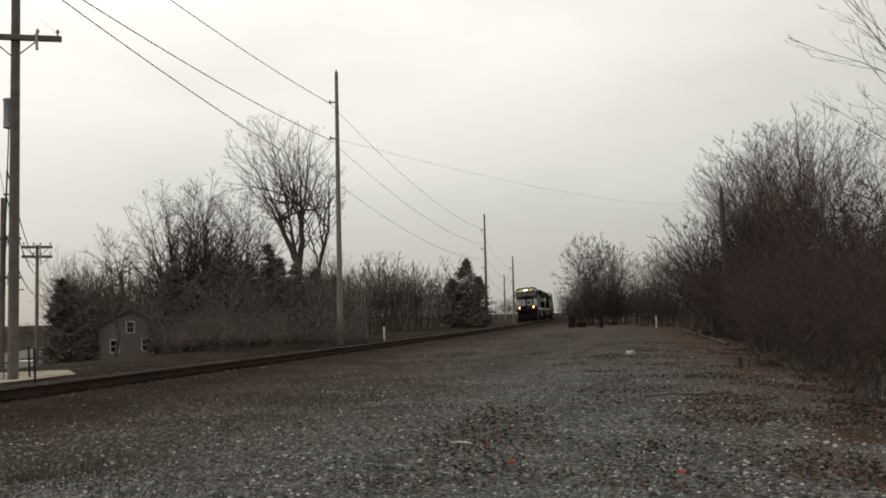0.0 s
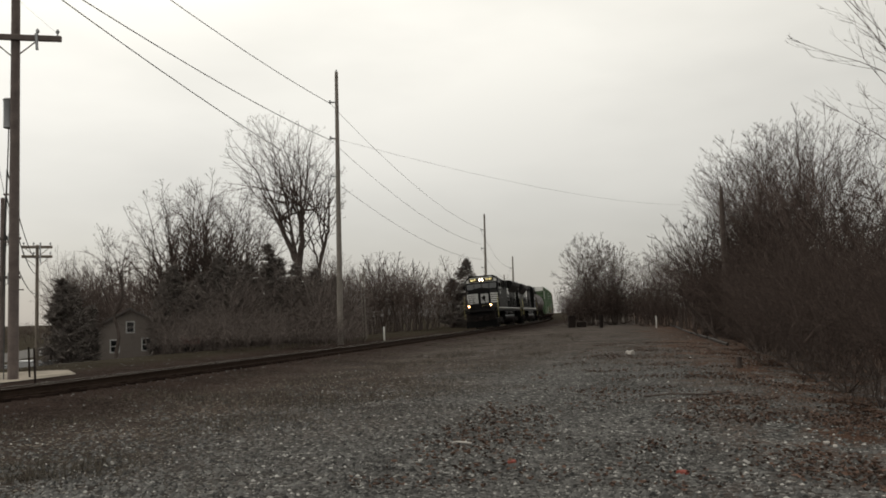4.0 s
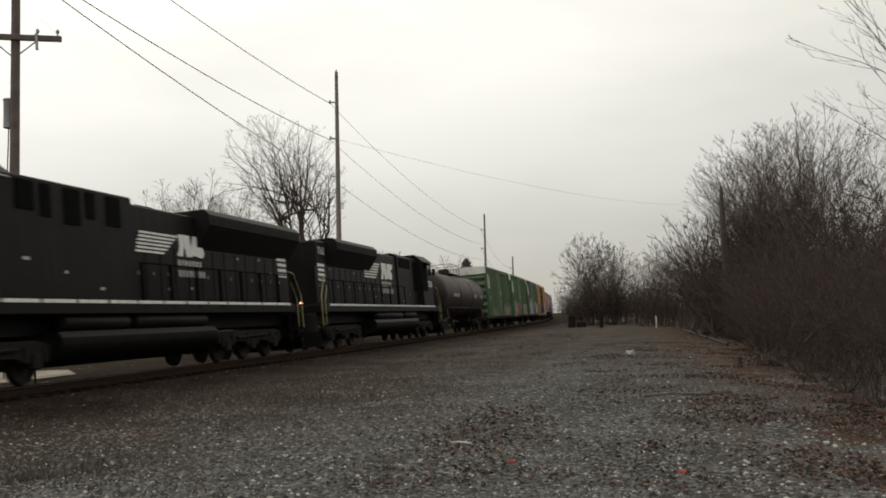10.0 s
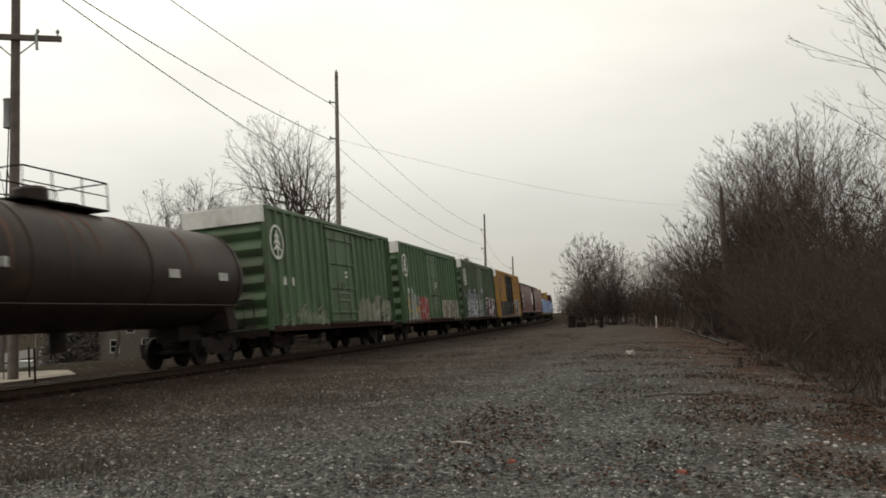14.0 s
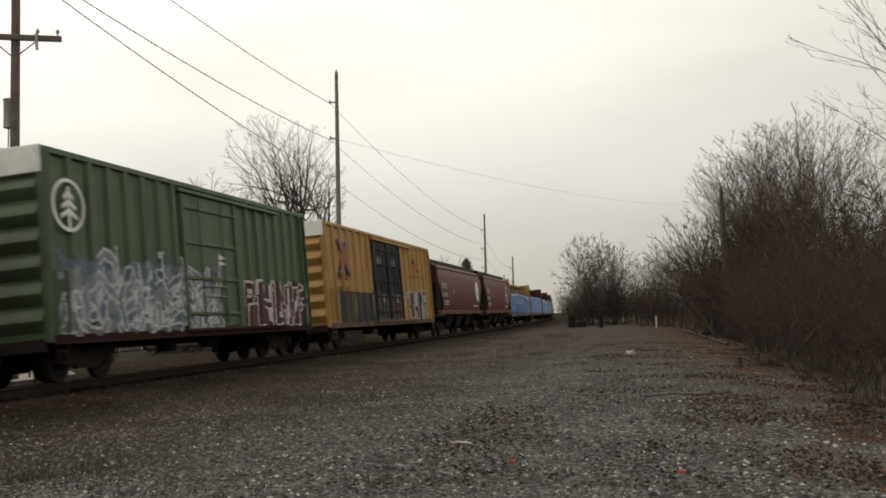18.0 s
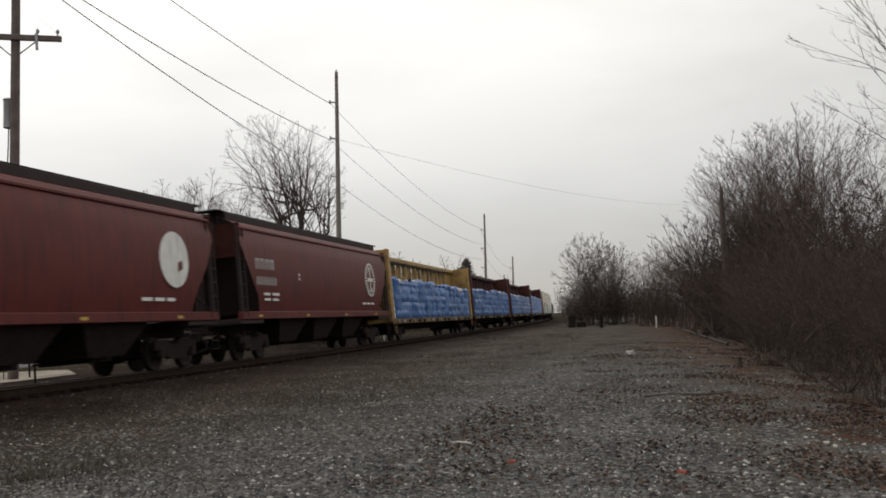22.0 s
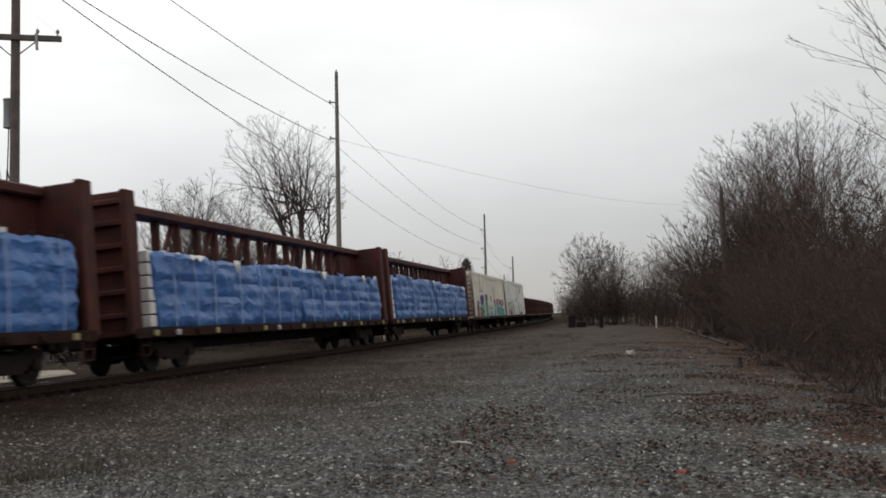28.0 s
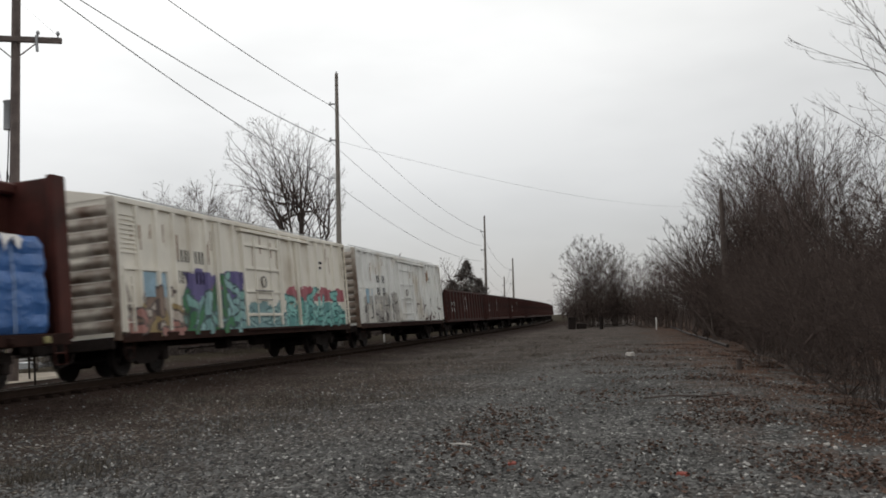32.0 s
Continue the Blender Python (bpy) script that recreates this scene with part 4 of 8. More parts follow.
def bundle(car, y0, y1, z0, z1, x0, x1, seed, name="wrapped_lumber"):
    """A sheet-wrapped pile of packages: the wrap sags between the packages, bulges and creases."""
    rnd = random.Random(seed)
    s = 1 if x1 > 0 else -1
    ny, nz = max(6, int((y1 - y0) / 0.16)), 16
    b = Build()
    edges = [y0]
    while edges[-1] < y1 - 1.2:
        edges.append(edges[-1] + rnd.uniform(1.0, 2.4))
    edges[-1] = y1
    lifts = [rnd.uniform(-0.2, 0.12) for _ in edges]
    w = nz + 3
    for i in range(ny + 1):
        y = y0 + (y1 - y0) * i / ny
        k = next((q for q in range(1, len(edges)) if y <= edges[q]), len(edges) - 1)
        gap = min(abs(y - q) for q in edges)
        top = z1 + lifts[k] - 0.07 * math.exp(-(gap / 0.12) ** 2) + 0.05 * noise.noise((y * 1.7, seed * 3.1, 0))
        flare = 0.2 * max(0, 1 - (y - y0) / 1.0)
        b.v.append((x0, y, z0))
        for j in range(nz + 1):
            f = j / nz
            z = z0 + (top - z0) * f
            row = abs(math.sin(math.pi * (z - z0) / 0.43)) ** 0.5
            fold = noise.noise((y * 0.9, z * 1.2, seed)) * 0.09 + noise.noise((y * 2.6 + z * 1.3, z * 2.2, seed)) * 0.06 + abs(noise.noise((y * 5 + z * 2, z * 4, seed))) * 0.035
            out = fold * 1.15 + 0.075 * row - 0.05 * math.exp(-(gap / 0.1) ** 2) - (0.06 if j == nz else 0)
            b.v.append((x1 + s * out, y - flare * f + 0.05 * noise.noise((z * 2, seed, y)), z))
        b.v.append((x0, y, top + 0.02))
    for i in range(ny):
        for j in range(w):
            k = (j + 1) % w
            b.f.append((i * w + j, i * w + k, i * w + w + k, i * w + w + j))
    b.f += [tuple(range(w)), tuple(range(ny * w, ny * w + w))]
    pile = part(name, b, M["tarp"], car, "lumber bundle wrapped in crumpled blue sheeting")
    y = y0 + rnd.uniform(0.7, 1.3)
    while y < y1 - 0.3:
        x = x1 + s * 0.12
        lean_by = rnd.uniform(-0.06, 0.06)
        part("strap", Build().pipe([(x1 + s * 0.09, y, z0), (x, y + lean_by * 0.5, (z0 + z1) / 2), (x1 + s * 0.06, y + lean_by, z1 - 0.12)], 0.017, 4), M["strap"], pile)
        y += rnd.uniform(1.1, 2.1)
    for k in range(max(2, int((y1 - y0) / 2.6))):
        # loose torn flaps of sheeting along the top and down the face
        y = rnd.uniform(y0 + 0.3, y1 - 0.8)
        ln, dn = rnd.uniform(0.25, 0.8), rnd.uniform(0.15, 0.5)
        fl = Build()
        for i in range(6):
            for j in range(4):
                yy, q = y + ln * i / 5, j / 3
                fl.v.append((x1 + s * (0.1 + 0.1 * q * rnd.uniform(0.6, 1.3)), yy + rnd.uniform(-0.04, 0.04), z1 - 0.06 - dn * q * (0.55 + 0.45 * math.sin(i * 1.7 + seed)) + rnd.uniform(-0.03, 0.03)))
        fl.f += [(i * 4 + j, i * 4 + j + 1, i * 4 + j + 5, i * 4 + j + 4) for i in range(5) for j in range(3)]
        part("torn_flap", fl, M["tarp"] if k % 3 else M["lumber"], pile)
    y = y0 + 0.4
    while y < y1 - 0.4:
        part("batten", Build().box(min(x1 - s * 0.1, x1 + s * 0.04), max(x1 - s * 0.1, x1 + s * 0.04), y, y + rnd.uniform(0.06, 0.14), z1 - 0.12, z1 + rnd.uniform(-0.04, 0.03), 0.01), M["under"] if rnd.random() < 0.6 else M["lumber"], pile)
        y += rnd.uniform(0.8, 1.6)
    return pile


def centerbeam_car(label, half, paint, loads, seed):
    car = thing("centerbeam_flatcar", label, "freight car", group="centerbeam lumber cars")
    top = 4.72
    deck = Build().box(-1.42, 1.42, -half, half, 0.98, 1.14, 0.01)
    part("deck", deck, paint, car)
    for s in (-1, 1):
        x0, x1 = sorted((s * 1.34, s * 1.47))
        part("side_sill", Build().box(x0, x1, -half, half, 0.88, 1.14, 0.015), M["sill_grime"] if paint is M["beam_brown"] else M["sill_yellow"], car)
    for k in range(19):
        y = -half + 0.9 + k * (2 * half - 1.8) / 18
        part("winch", Build().box(1.46, 1.54, y - 0.1, y + 0.1, 0.92, 1.08, 0.02), M["faded_white"] if k % 6 == 1 else M["rail_yellow"] if k % 3 == 0 else M["sill_grime"], car)
    under = Build().prism([(-half, 0.95), (half, 0.95), (half - 3.8, 0.7), (half - 5.5, 0.55), (-half + 5.5, 0.55), (-half + 3.8, 0.7)], -0.4, 0.4, "x")
    part("centre_sill", under, M["under"], car)
    # bulkheads: face sheet, ribs, corner posts
    for s in (-1, 1):
        y = s * half
        ya, yb = sorted((y, y - s * 0.12))
        bk = part("bulkhead", Build().box(-1.36, 1.36, ya, yb, 1.14, top, 0.01), paint, car, "ribbed steel end bulkhead")
        for x in (-1.36, 1.36):
            yc, yd = sorted((y + s * 0.14, y - s * 0.34))
            part("corner_post", Build().box(x - 0.09, x + 0.09, yc, yd, 1.0, top + 0.02, 0.02), paint, bk)
        for z in (1.5, 2.1, 2.7, 3.3, 3.9, 4.45):
            yc, yd = sorted((y, y + s * 0.12))
            part("bulkhead_rib", Build().box(-1.3, 1.3, yc, yd, z - 0.07, z + 0.07, 0.02), paint, bk)
        coupler(car, s * half, s)
        ladder(car, 1.1 * s, y + s * 0.12, 1.2, 4.6, paint, along="x")
        sill_step(car, 1.44, s * (half - 0.4), paint)
    # centre beam: top chord, posts, diagonals, plated ends
    part("top_chord", Build().box(-0.34, 0.34, -half, half, top - 0.3, top - 0.02, 0.05), paint, car)
    n = 18
    for k in range(1, n):
        y = -half + 2 * half * k / n
        part("beam_post", Build().box(-0.12, 0.12, y - 0.1, y + 0.1, 1.1, top - 0.26, 0.02), paint, car)
    for k in range(1, n - 1):
        if k % 2:
            y0 = -half + 2 * half * k / n
            y1 = y0 + 2 * half / n
            part("beam_diagonal", Build().prism([(y0, 3.0), (y0 + 0.16, 3.0), (y1 - 0.1, top - 0.3), (y1 - 0.28, top - 0.3)], -0.06, 0.06, "x"), paint, car)
    part("end_plate", Build().box(-0.1, 0.1, half - 2 * half * 2.1 / n, half - 0.05, 3.0, top - 0.2), paint, car)
    part("beam_web", Build().box(-0.05, 0.05, -half + 0.1, half - 0.1, 1.14, 2.9), paint, car)
    for i, (y0, y1, h) in enumerate(loads):
        for s in (1, -1):
            bundle(car, y0, y1, 1.16, 1.16 + h, s * 0.3, s * 1.36, seed + i * 2 + (s < 0))
    # pale package ends by the front bulkhead
    y = loads[0][0]
    for k in range(6):
        z = 1.18 + k * 0.35
        if z + 0.3 < 1.16 + loads[0][2] + 0.1:
            part("package_end", Build().box(0.35, 1.3, y - 0.34, y - 0.02, z, z + 0.31, 0.02), M["lumber"], car, "pale wrapped lumber end")
    for s in (-1, 1):
        freight_truck(car, s * (half - 2.6))
    car["half"] = half - 2.6
    return car


def tank_car(label, half):
    car = thing("tank_car", label, "freight car")
    r, zc = 1.53, 2.72
    prof = [(-half + 0.25, 0.001)]
    for k in range(1, 8):
        a = k / 7 * math.pi / 2
        prof.append((-half + 0.25 + 0.75 * (1 - math.cos(a)), r * math.sin(a)))
    body = prof + [(-t, rr) for t, rr in reversed(prof)]
    part("tank", Build().lathe(body, "y", 40, (0, 0, zc)), M["tank"], car, "black cylindrical tank with rusty stains")
    for y in (-half + 1.15, -2.5, 2.4, half - 1.15):
        part("tank_band", Build().lathe([(y - 0.05, r + 0.004), (y - 0.05, r + 0.022), (y + 0.05, r + 0.022), (y + 0.05, r + 0.004)], "y", 40, (0, 0, zc)), M["tank"], car)
    # top platform, dome and railing
    pf = Build().box(-0.75, 0.75, -1.7, 1.7, zc + r + 0.0, zc + r + 0.05)
    part("top_platform", pf, M["loco_dull"], car)
    part("valve_dome", Build().lathe([(0, 0.42), (0.45, 0.42), (0.52, 0.36), (0.55, 0.001)], "z", 18, (0, -0.4, zc + r - 0.05)), M["tank"], car)
    part("manway", Build().lathe([(0, 0.32), (0.22, 0.32), (0.3, 0.001)], "z", 14, (0, 1.0, zc + r - 0.02)), M["tank"], car)
    rl = Build()
    for x in (-0.75, 0.75):
        rl.pipe([(x, -1.7, 4.25), (x, -1.7, 5.0), (x, 1.7, 5.0), (x, 1.7, 4.25)], 0.022)
        for y in (-0.6, 0.6):
            rl.tube((x, y, 4.25), (x, y, 5.0), 0.018)
        rl.tube((x, -1.7, 4.65), (x, 1.7, 4.65), 0.016)
    for y in (-1.7, 1.7):
        rl.tube((-0.75, y, 5.0), (0.75, y, 5.0), 0.02)
    part("platform_railing", rl, M["loco_dull"], car)
    rnd = random.Random(5)
    streak = material("rusty_drip", (0.085, 0.04, 0.026), 0.8, vary=0.4, scale=3, fine=20)
    for y in (-6.2, -3.2, -1.1, -0.5, 0.1, 1.9, 2.2, 4.6):
        a0, a1, w = rnd.uniform(0.9, 1.3), rnd.uniform(-0.35, 0.35), rnd.uniform(0.06, 0.2)
        b = Build()
        for k in range(9):
            a = a0 + (a1 - a0) * k / 8
            u = w * (1 - 0.7 * k / 8) * rnd.uniform(0.6, 1.3)
            b.v += [((r + 0.007) * math.cos(a), y - u, zc + (r + 0.007) * math.sin(a)), ((r + 0.007) * math.cos(a), y + u, zc + (r + 0.007) * math.sin(a))]
        b.f += [(2 * k, 2 * k + 1, 2 * k + 3, 2 * k + 2) for k in range(8)]
        part("rust_streak", b, streak, car, "rusty drip down the tank")
    for s in (-1, 1):
        y = s * (half - 1.6)
        part("saddle", Build().prism([(-1.4, 1.0), (1.4, 1.0), (1.3, 1.7), (0.9, 1.5), (0, 1.22), (-0.9, 1.5), (-1.3, 1.7)], y - 0.3, y + 0.3), M["under"], car)
        part("stub_sill", Build().box(-0.4, 0.4, min(s * (half - 3.2), s * half), max(s * (half - 3.2), s * half), 0.75, 1.25, 0.02), M["under"], car)
        pfm = Build().box(-1.45, 1.45, min(s * (half - 0.9), s * half), max(s * (half - 0.9), s * half), 1.0, 1.08)
        part("end_platform", pfm, M["under"], car)
        hr = Build().pipe([(1.42, s * (half - 0.85), 1.05), (1.42, s * (half - 0.85), 1.95), (1.42, s * (half - 0.05), 1.95), (-1.42, s * (half - 0.05), 1.95), (-1.42, s * (half - 0.85), 1.95), (-1.42, s * (half - 0.85), 1.05)], 0.02)
        hr.tube((1.42, s * (half - 0.05), 1.95), (1.42, s * (half - 0.05), 1.0), 0.02)
        part("end_handrail", hr, M["loco_dull"], car)
        side = Build().pipe([(1.5, -half + 1.4, 1.75), (1.5, half - 1.4, 1.75)], 0.018)
        part("side_handrail", side if s > 0 else Build().pipe([(-1.5, -half + 1.4, 1.75), (-1.5, half - 1.4, 1.75)], 0.018), M["tank"], car)
        sill_step(car, 1.44, s * (half - 0.4), M["under"])
        coupler(car, s * half, s)
        freight_truck(car, s * (half - 1.9))
    for y, ln in ((-5.4, 0.16), (-5.15, 0.16), (-4.9, 0.16), (-4.65, 0.16), (-4.25, 0.16), (-4.0, 0.16), (-3.75, 0.16), (-3.5, 0.16)):
        part("stencil_bar", Build().box(1.526, 1.536, y, y + ln, 2.5, 2.72), M["faded_white"], car)
    for y in (3.2, 6.2):
        part("placard", Build().box(1.53, 1.545, y, y + 0.6, 2.5, 2.74, 0.003), M["faded_white"], car, "white stencilled placard")
    part("bottom_outlet", Build().lathe([(0.7, 0.12), (0.7, 0.2), (1.25, 0.2)], "z", 12, (0, 0.3, 0)), M["under"], car)
    car["half"] = half - 1.9
    return car


def gondola(label, half):
    car = thing("gondola_car", label, "freight car", group="brown gondolas")
    p = M["gondola"]
    top = 2.95
    for s in (-1, 1):
        x0, x1 = sorted((s * 1.4, s * 1.46))
        part("side_wall", Build().box(x0, x1, -half, half, 1.05, top), p, car)
        part("top_rail", Build().box(s * 1.45 - 0.08, s * 1.45 + 0.08, -half, half, top - 0.05, top + 0.08, 0.02), p, car)
        part("side_sill", Build().box(s * 1.43 - 0.08, s * 1.43 + 0.08, -half, half, 0.9, 1.1, 0.02), p, car)
        y0, y1 = sorted((s * half, s * (half - 0.1)))
        part("end_wall", Build().box(-1.42, 1.42, y0, y1, 1.05, top - 0.1), p, car)
        coupler(car, s * half, s)
        ladder(car, 1.5, s * (half - 0.35), 1.0, top, p)
        freight_truck(car, s * (half - 2.1))
    n = 14
    post = Build().prism([(-0.09, 0), (-0.06, 0.1), (0.06, 0.1), (0.09, 0)], 1.1, top - 0.04, "z")
    post.v = [(1.46 + b, a, z) for a, b, z in post.v]
    pm = post.mesh("side_post", p)
    for k in range(n):
        y = -half + 0.1 + (2 * half - 0.2) * k / (n - 1)
        part("side_post", pm, p, car, at=pose(0, y, 0))
        part("side_post", pm, p, car, at=pose(0, y, 0, 0, 0, 180))
    part("floor_plate", Build().box(-1.42, 1.42, -half, half, 1.0, 1.1), M["under"], car)
    part("centre_sill", Build().box(-0.35, 0.35, -half, half, 0.7, 1.0), M["under"], car)
    bars(car, -half + 2.3, 2.0, [(0, 0, 0.9, 0.25), (0, -0.4, 0.9, 0.25)], M["white"], 1.462)
    bars(car, -0.7, 1.6, [(0, 0, 0.25, 0.9), (0.5, 0, 0.25, 0.9), (0, 0.9, 0.75, 0.2)], M["white"], 1.462)
    car["half"] = half - 2.1
    return car


def loco_truck(car, y):
    fr = Build().box(-0.9, 0.9, -0.25, 0.25, 0.55, 0.85, 0.03)
    tr = part("truck", fr, M["loco_dull"], car, "black three-axle truck", at=pose(0, y, 0))
    for s in (-1, 1):
        b = Build().prism([(-2.45, 0.62), (-2.45, 0.88), (-1.9, 0.98), (1.9, 0.98), (2.45, 0.88), (2.45, 0.62), (1.5, 0.5), (1.2, 0.62), (0.6, 0.62), (0.3, 0.5), (-0.3, 0.5), (-0.6, 0.62), (-1.2, 0.62), (-1.5, 0.5)], s * 1.0, s * 1.14, "x")
        for yy in (-1.85, 0, 1.85):
            b.box(min(s * 1.02, s * 1.22), max(s * 1.02, s * 1.22), yy - 0.17, yy + 0.17, 0.35, 0.7, 0.03)
            for d in (-0.33, 0.33):
                b.tube((s * 1.12, yy + d, 0.5), (s * 1.12, yy + d, 0.86), 0.1, n=10)
        b.tube((s * 1.2, -1.2, 0.75), (s * 1.2, 1.2, 0.8), 0.05)
        part("side_frame", b, M["loco_dull"], tr)
    for d in (-1.85, 0, 1.85):
        part("wheelset", WHEELSET, M["wheel"], tr, at=pose(0, d, 0.5))


def locomotive(label, half, f, number, lead):
    """f = -1: the cab faces the front of the train; +1: it runs long hood first. Distances run back from the cab end."""
    car = thing("diesel_locomotive", label, "locomotive", group="black freight locomotives")
    P, W = M["loco"], M["white"]

    def Y(d):
        return f * (half - d)

    def span(a, c):
        return sorted((Y(a), Y(c)))

    def bx(b, x0, x1, d0, d1, z0, z1, c=0.0):
        y0, y1 = span(d0, d1)
        return b.box(x0, x1, y0, y1, z0, z1, c)

    L = 2 * half
    sill = 1.84
    part("frame", bx(bx(Build(), -1.5, 1.5, 1.0, L - 0.7, 1.52, sill, 0.02), -0.8, 0.8, 0.7, L - 0.5, 1.1, 1.55), P, car)
    for s in (-1, 1):
        n = 14
        for k in range(n):
            a = 2.4 + (L - 4.2) * k / n
            x0, x1 = sorted((s * 1.5, s * 1.512))
            part("sill_stripe", bx(Build(), x0, x1, a + 0.05, a + (L - 4.2) / n - 0.05, 1.775, 1.855), W, car)
    # cab
    c0, c1 = (2.9, 5.35) if lead else (2.7, 5.2)
    eave = 4.45
    cab = Build().prism([(-1.5, sill), (1.5, sill), (1.5, eave), (1.05, eave + 0.36), (-1.05, eave + 0.36), (-1.5, eave)], *span(c0, c1))
    body = part("cab", cab, P, car)
    roof = Build().prism([(-1.56, eave - 0.04), (-1.56, eave + 0.02), (-1.1, eave + 0.42), (1.1, eave + 0.42), (1.56, eave + 0.02), (1.56, eave - 0.04), (1.05, eave + 0.34), (-1.05, eave + 0.34)], *span(c0 - 0.08, c1 + 0.1))
    part("cab_roof", roof, P, body)
    for s in (-1, 1):
        for a, c in (((c0 + 0.25, c0 + 1.1), (c0 + 1.2, c0 + 2.0)) if lead else ((c0 + 0.3, c0 + 0.7), (c0 + 0.76, c0 + 1.16))):
            x0, x1 = sorted((s * 1.49, s * 1.515))
            win = part("side_window", bx(Build(), x0, x1, a, c, 3.62, 4.3, 0.01), M["glass"], body, "dark cab side window")
            fr = Build()
            for q in ((a - 0.05, a, 3.57, 4.35), (c, c + 0.05, 3.57, 4.35), (a - 0.05, c + 0.05, 3.57, 3.62), (a - 0.05, c + 0.05, 4.3, 4.35)):
                bx(fr, x0, x1 + 0.01 * (s > 0), *q)
            part("window_frame", fr, M["metal_grey"] if lead else P, win)
            if lead:
                part("window_shade", bx(Build(), *sorted((s * 1.515, s * 1.519)), a + 0.08, a + 0.42, 3.66, 4.24), M["curtain"], win, "pale shade behind the window")
        part("sunshade", Build().add([(s * 1.5, Y(c0 + 0.1), 4.42), (s * 1.5, Y(c0 + 2.1), 4.42), (s * 1.85, Y(c0 + 2.1), 4.3), (s * 1.85, Y(c0 + 0.1), 4.3), (s * 1.5, Y(c0 + 0.1), 4.45), (s * 1.5, Y(c0 + 2.1), 4.45), (s * 1.85, Y(c0 + 2.1), 4.33), (s * 1.85, Y(c0 + 0.1), 4.33)],
             [(0, 1, 2, 3), (4, 5, 6, 7), (0, 1, 5, 4), (2, 3, 7, 6), (1, 2, 6, 5), (0, 3, 7, 4)]), M["metal_grey"], body)
        mr = Build()
        bx(mr, *sorted((s * 1.55, s * 1.75)), c0 + 0.02, c0 + 0.08, 3.7, 4.1, 0.01)
        part("mirror", mr, P, body)
    if not lead:
        # flat black panels for the shadow where the hood steps in behind the cab
        for s in (-1, 1):
            x0, x1 = sorted((s * 1.495, s * 1.507))
            part("cab_side_recess", bx(Build(), x0, x1, c0 + 1.3, c0 + 2.49, 2.7, 4.36, 0.003), M["black"], body)
            part("hood_side_recess", bx(Build(), *sorted((s * 1.135, s * 1.15)), c1 + 0.02, c1 + 0.9, 2.7, 4.4, 0.003), M["black"], car)
        part("hood_intake", bx(Build(), 1.135, 1.16, 6.7, 9.2, 3.95, 4.5, 0.01), M["black"], car)
    # slanted windscreen in panes
    ws0, ws1, wz0, wz1 = c0 - 0.3, c0 - 0.06, 3.66, 4.2
    brow = Build()
    y_lo, y_hi = Y(ws0), Y(ws1)
    brow.add([(-1.42, Y(c0), sill), (1.42, Y(c0), sill), (1.46, y_lo, 3.45), (-1.46, y_lo, 3.45), (1.46, y_hi, wz1 + 0.06), (-1.46, y_hi, wz1 + 0.06), (1.46, Y(c0), wz1 + 0.3), (-1.46, Y(c0), wz1 + 0.3), (1.46, Y(c0), 3.45), (-1.46, Y(c0), 3.45)],
             [(3, 2, 4, 5), (5, 4, 6, 7), (0, 1, 2, 3), (2, 8, 6, 4), (3, 5, 7, 9), (1, 8, 2), (0, 3, 9)])
    part("cab_front", brow, P, body)
    for x0, x1 in ((-1.36, -0.72), (-0.66, -0.03), (0.03, 0.66), (0.72, 1.36)):
        b = Build()
        ya, yb, o = Y(ws0) + f * 0.012, Y(ws1) + f * 0.012, f * 0.03
        b.add([(x0, ya, wz0), (x1, ya, wz0), (x1, yb, wz1), (x0, yb, wz1), (x0, ya - o, wz0), (x1, ya - o, wz0), (x1, yb - o, wz1), (x0, yb - o, wz1)], [(0, 1, 2, 3), (4, 5, 6, 7), (0, 1, 5, 4), (1, 2, 6, 5), (2, 3, 7, 6), (3, 0, 4, 7)])
        part("windscreen_pane", b, M["glass"], body)
    # short nose
    n0 = 0.8
    wx, zf, zb = 0.98, 3.62, 3.56
    nose = Build()
    for x in (-1, 1):
        nose.v += [(x * wx, Y(n0), sill - 0.4), (x * 1.47, Y(c0), sill - 0.4), (x * 1.47, Y(c0), zb - 0.06), (x * wx, Y(n0), zf - 0.1)]
    nose.v += [(0, Y(n0 - 0.06), sill - 0.4), (0, Y(n0 - 0.06), 3.70), (0, Y(c0), 3.80)]
    nose.f += [(0, 8, 9, 3), (8, 4, 7, 9), (0, 3, 2, 1), (4, 5, 6, 7), (3, 9, 10, 2), (9, 7, 6, 10), (0, 1, 5, 4, 8), (1, 2, 10, 6, 5)]
    ns = part("nose", nose, P, car)
    lid = Build()
    for dz in (0.004, 0.014):
        lid.v += [(-wx, Y(n0), zf - 0.1 + dz), (0, Y(n0 - 0.06), 3.7 + dz), (wx, Y(n0), zf - 0.1 + dz), (1.47, Y(c0), zb - 0.06 + dz), (0, Y(c0), 3.8 + dz), (-1.47, Y(c0), zb - 0.06 + dz)]
    lid.f += [(0, 1, 4, 5), (1, 2, 3, 4), (6, 7, 10, 11), (7, 8, 9, 10), (0, 1, 7, 6), (1, 2, 8, 7), (2, 3, 9, 8), (5, 0, 6, 11)]
    part("nose_top", lid, M["black"], ns, "dull black nose top")

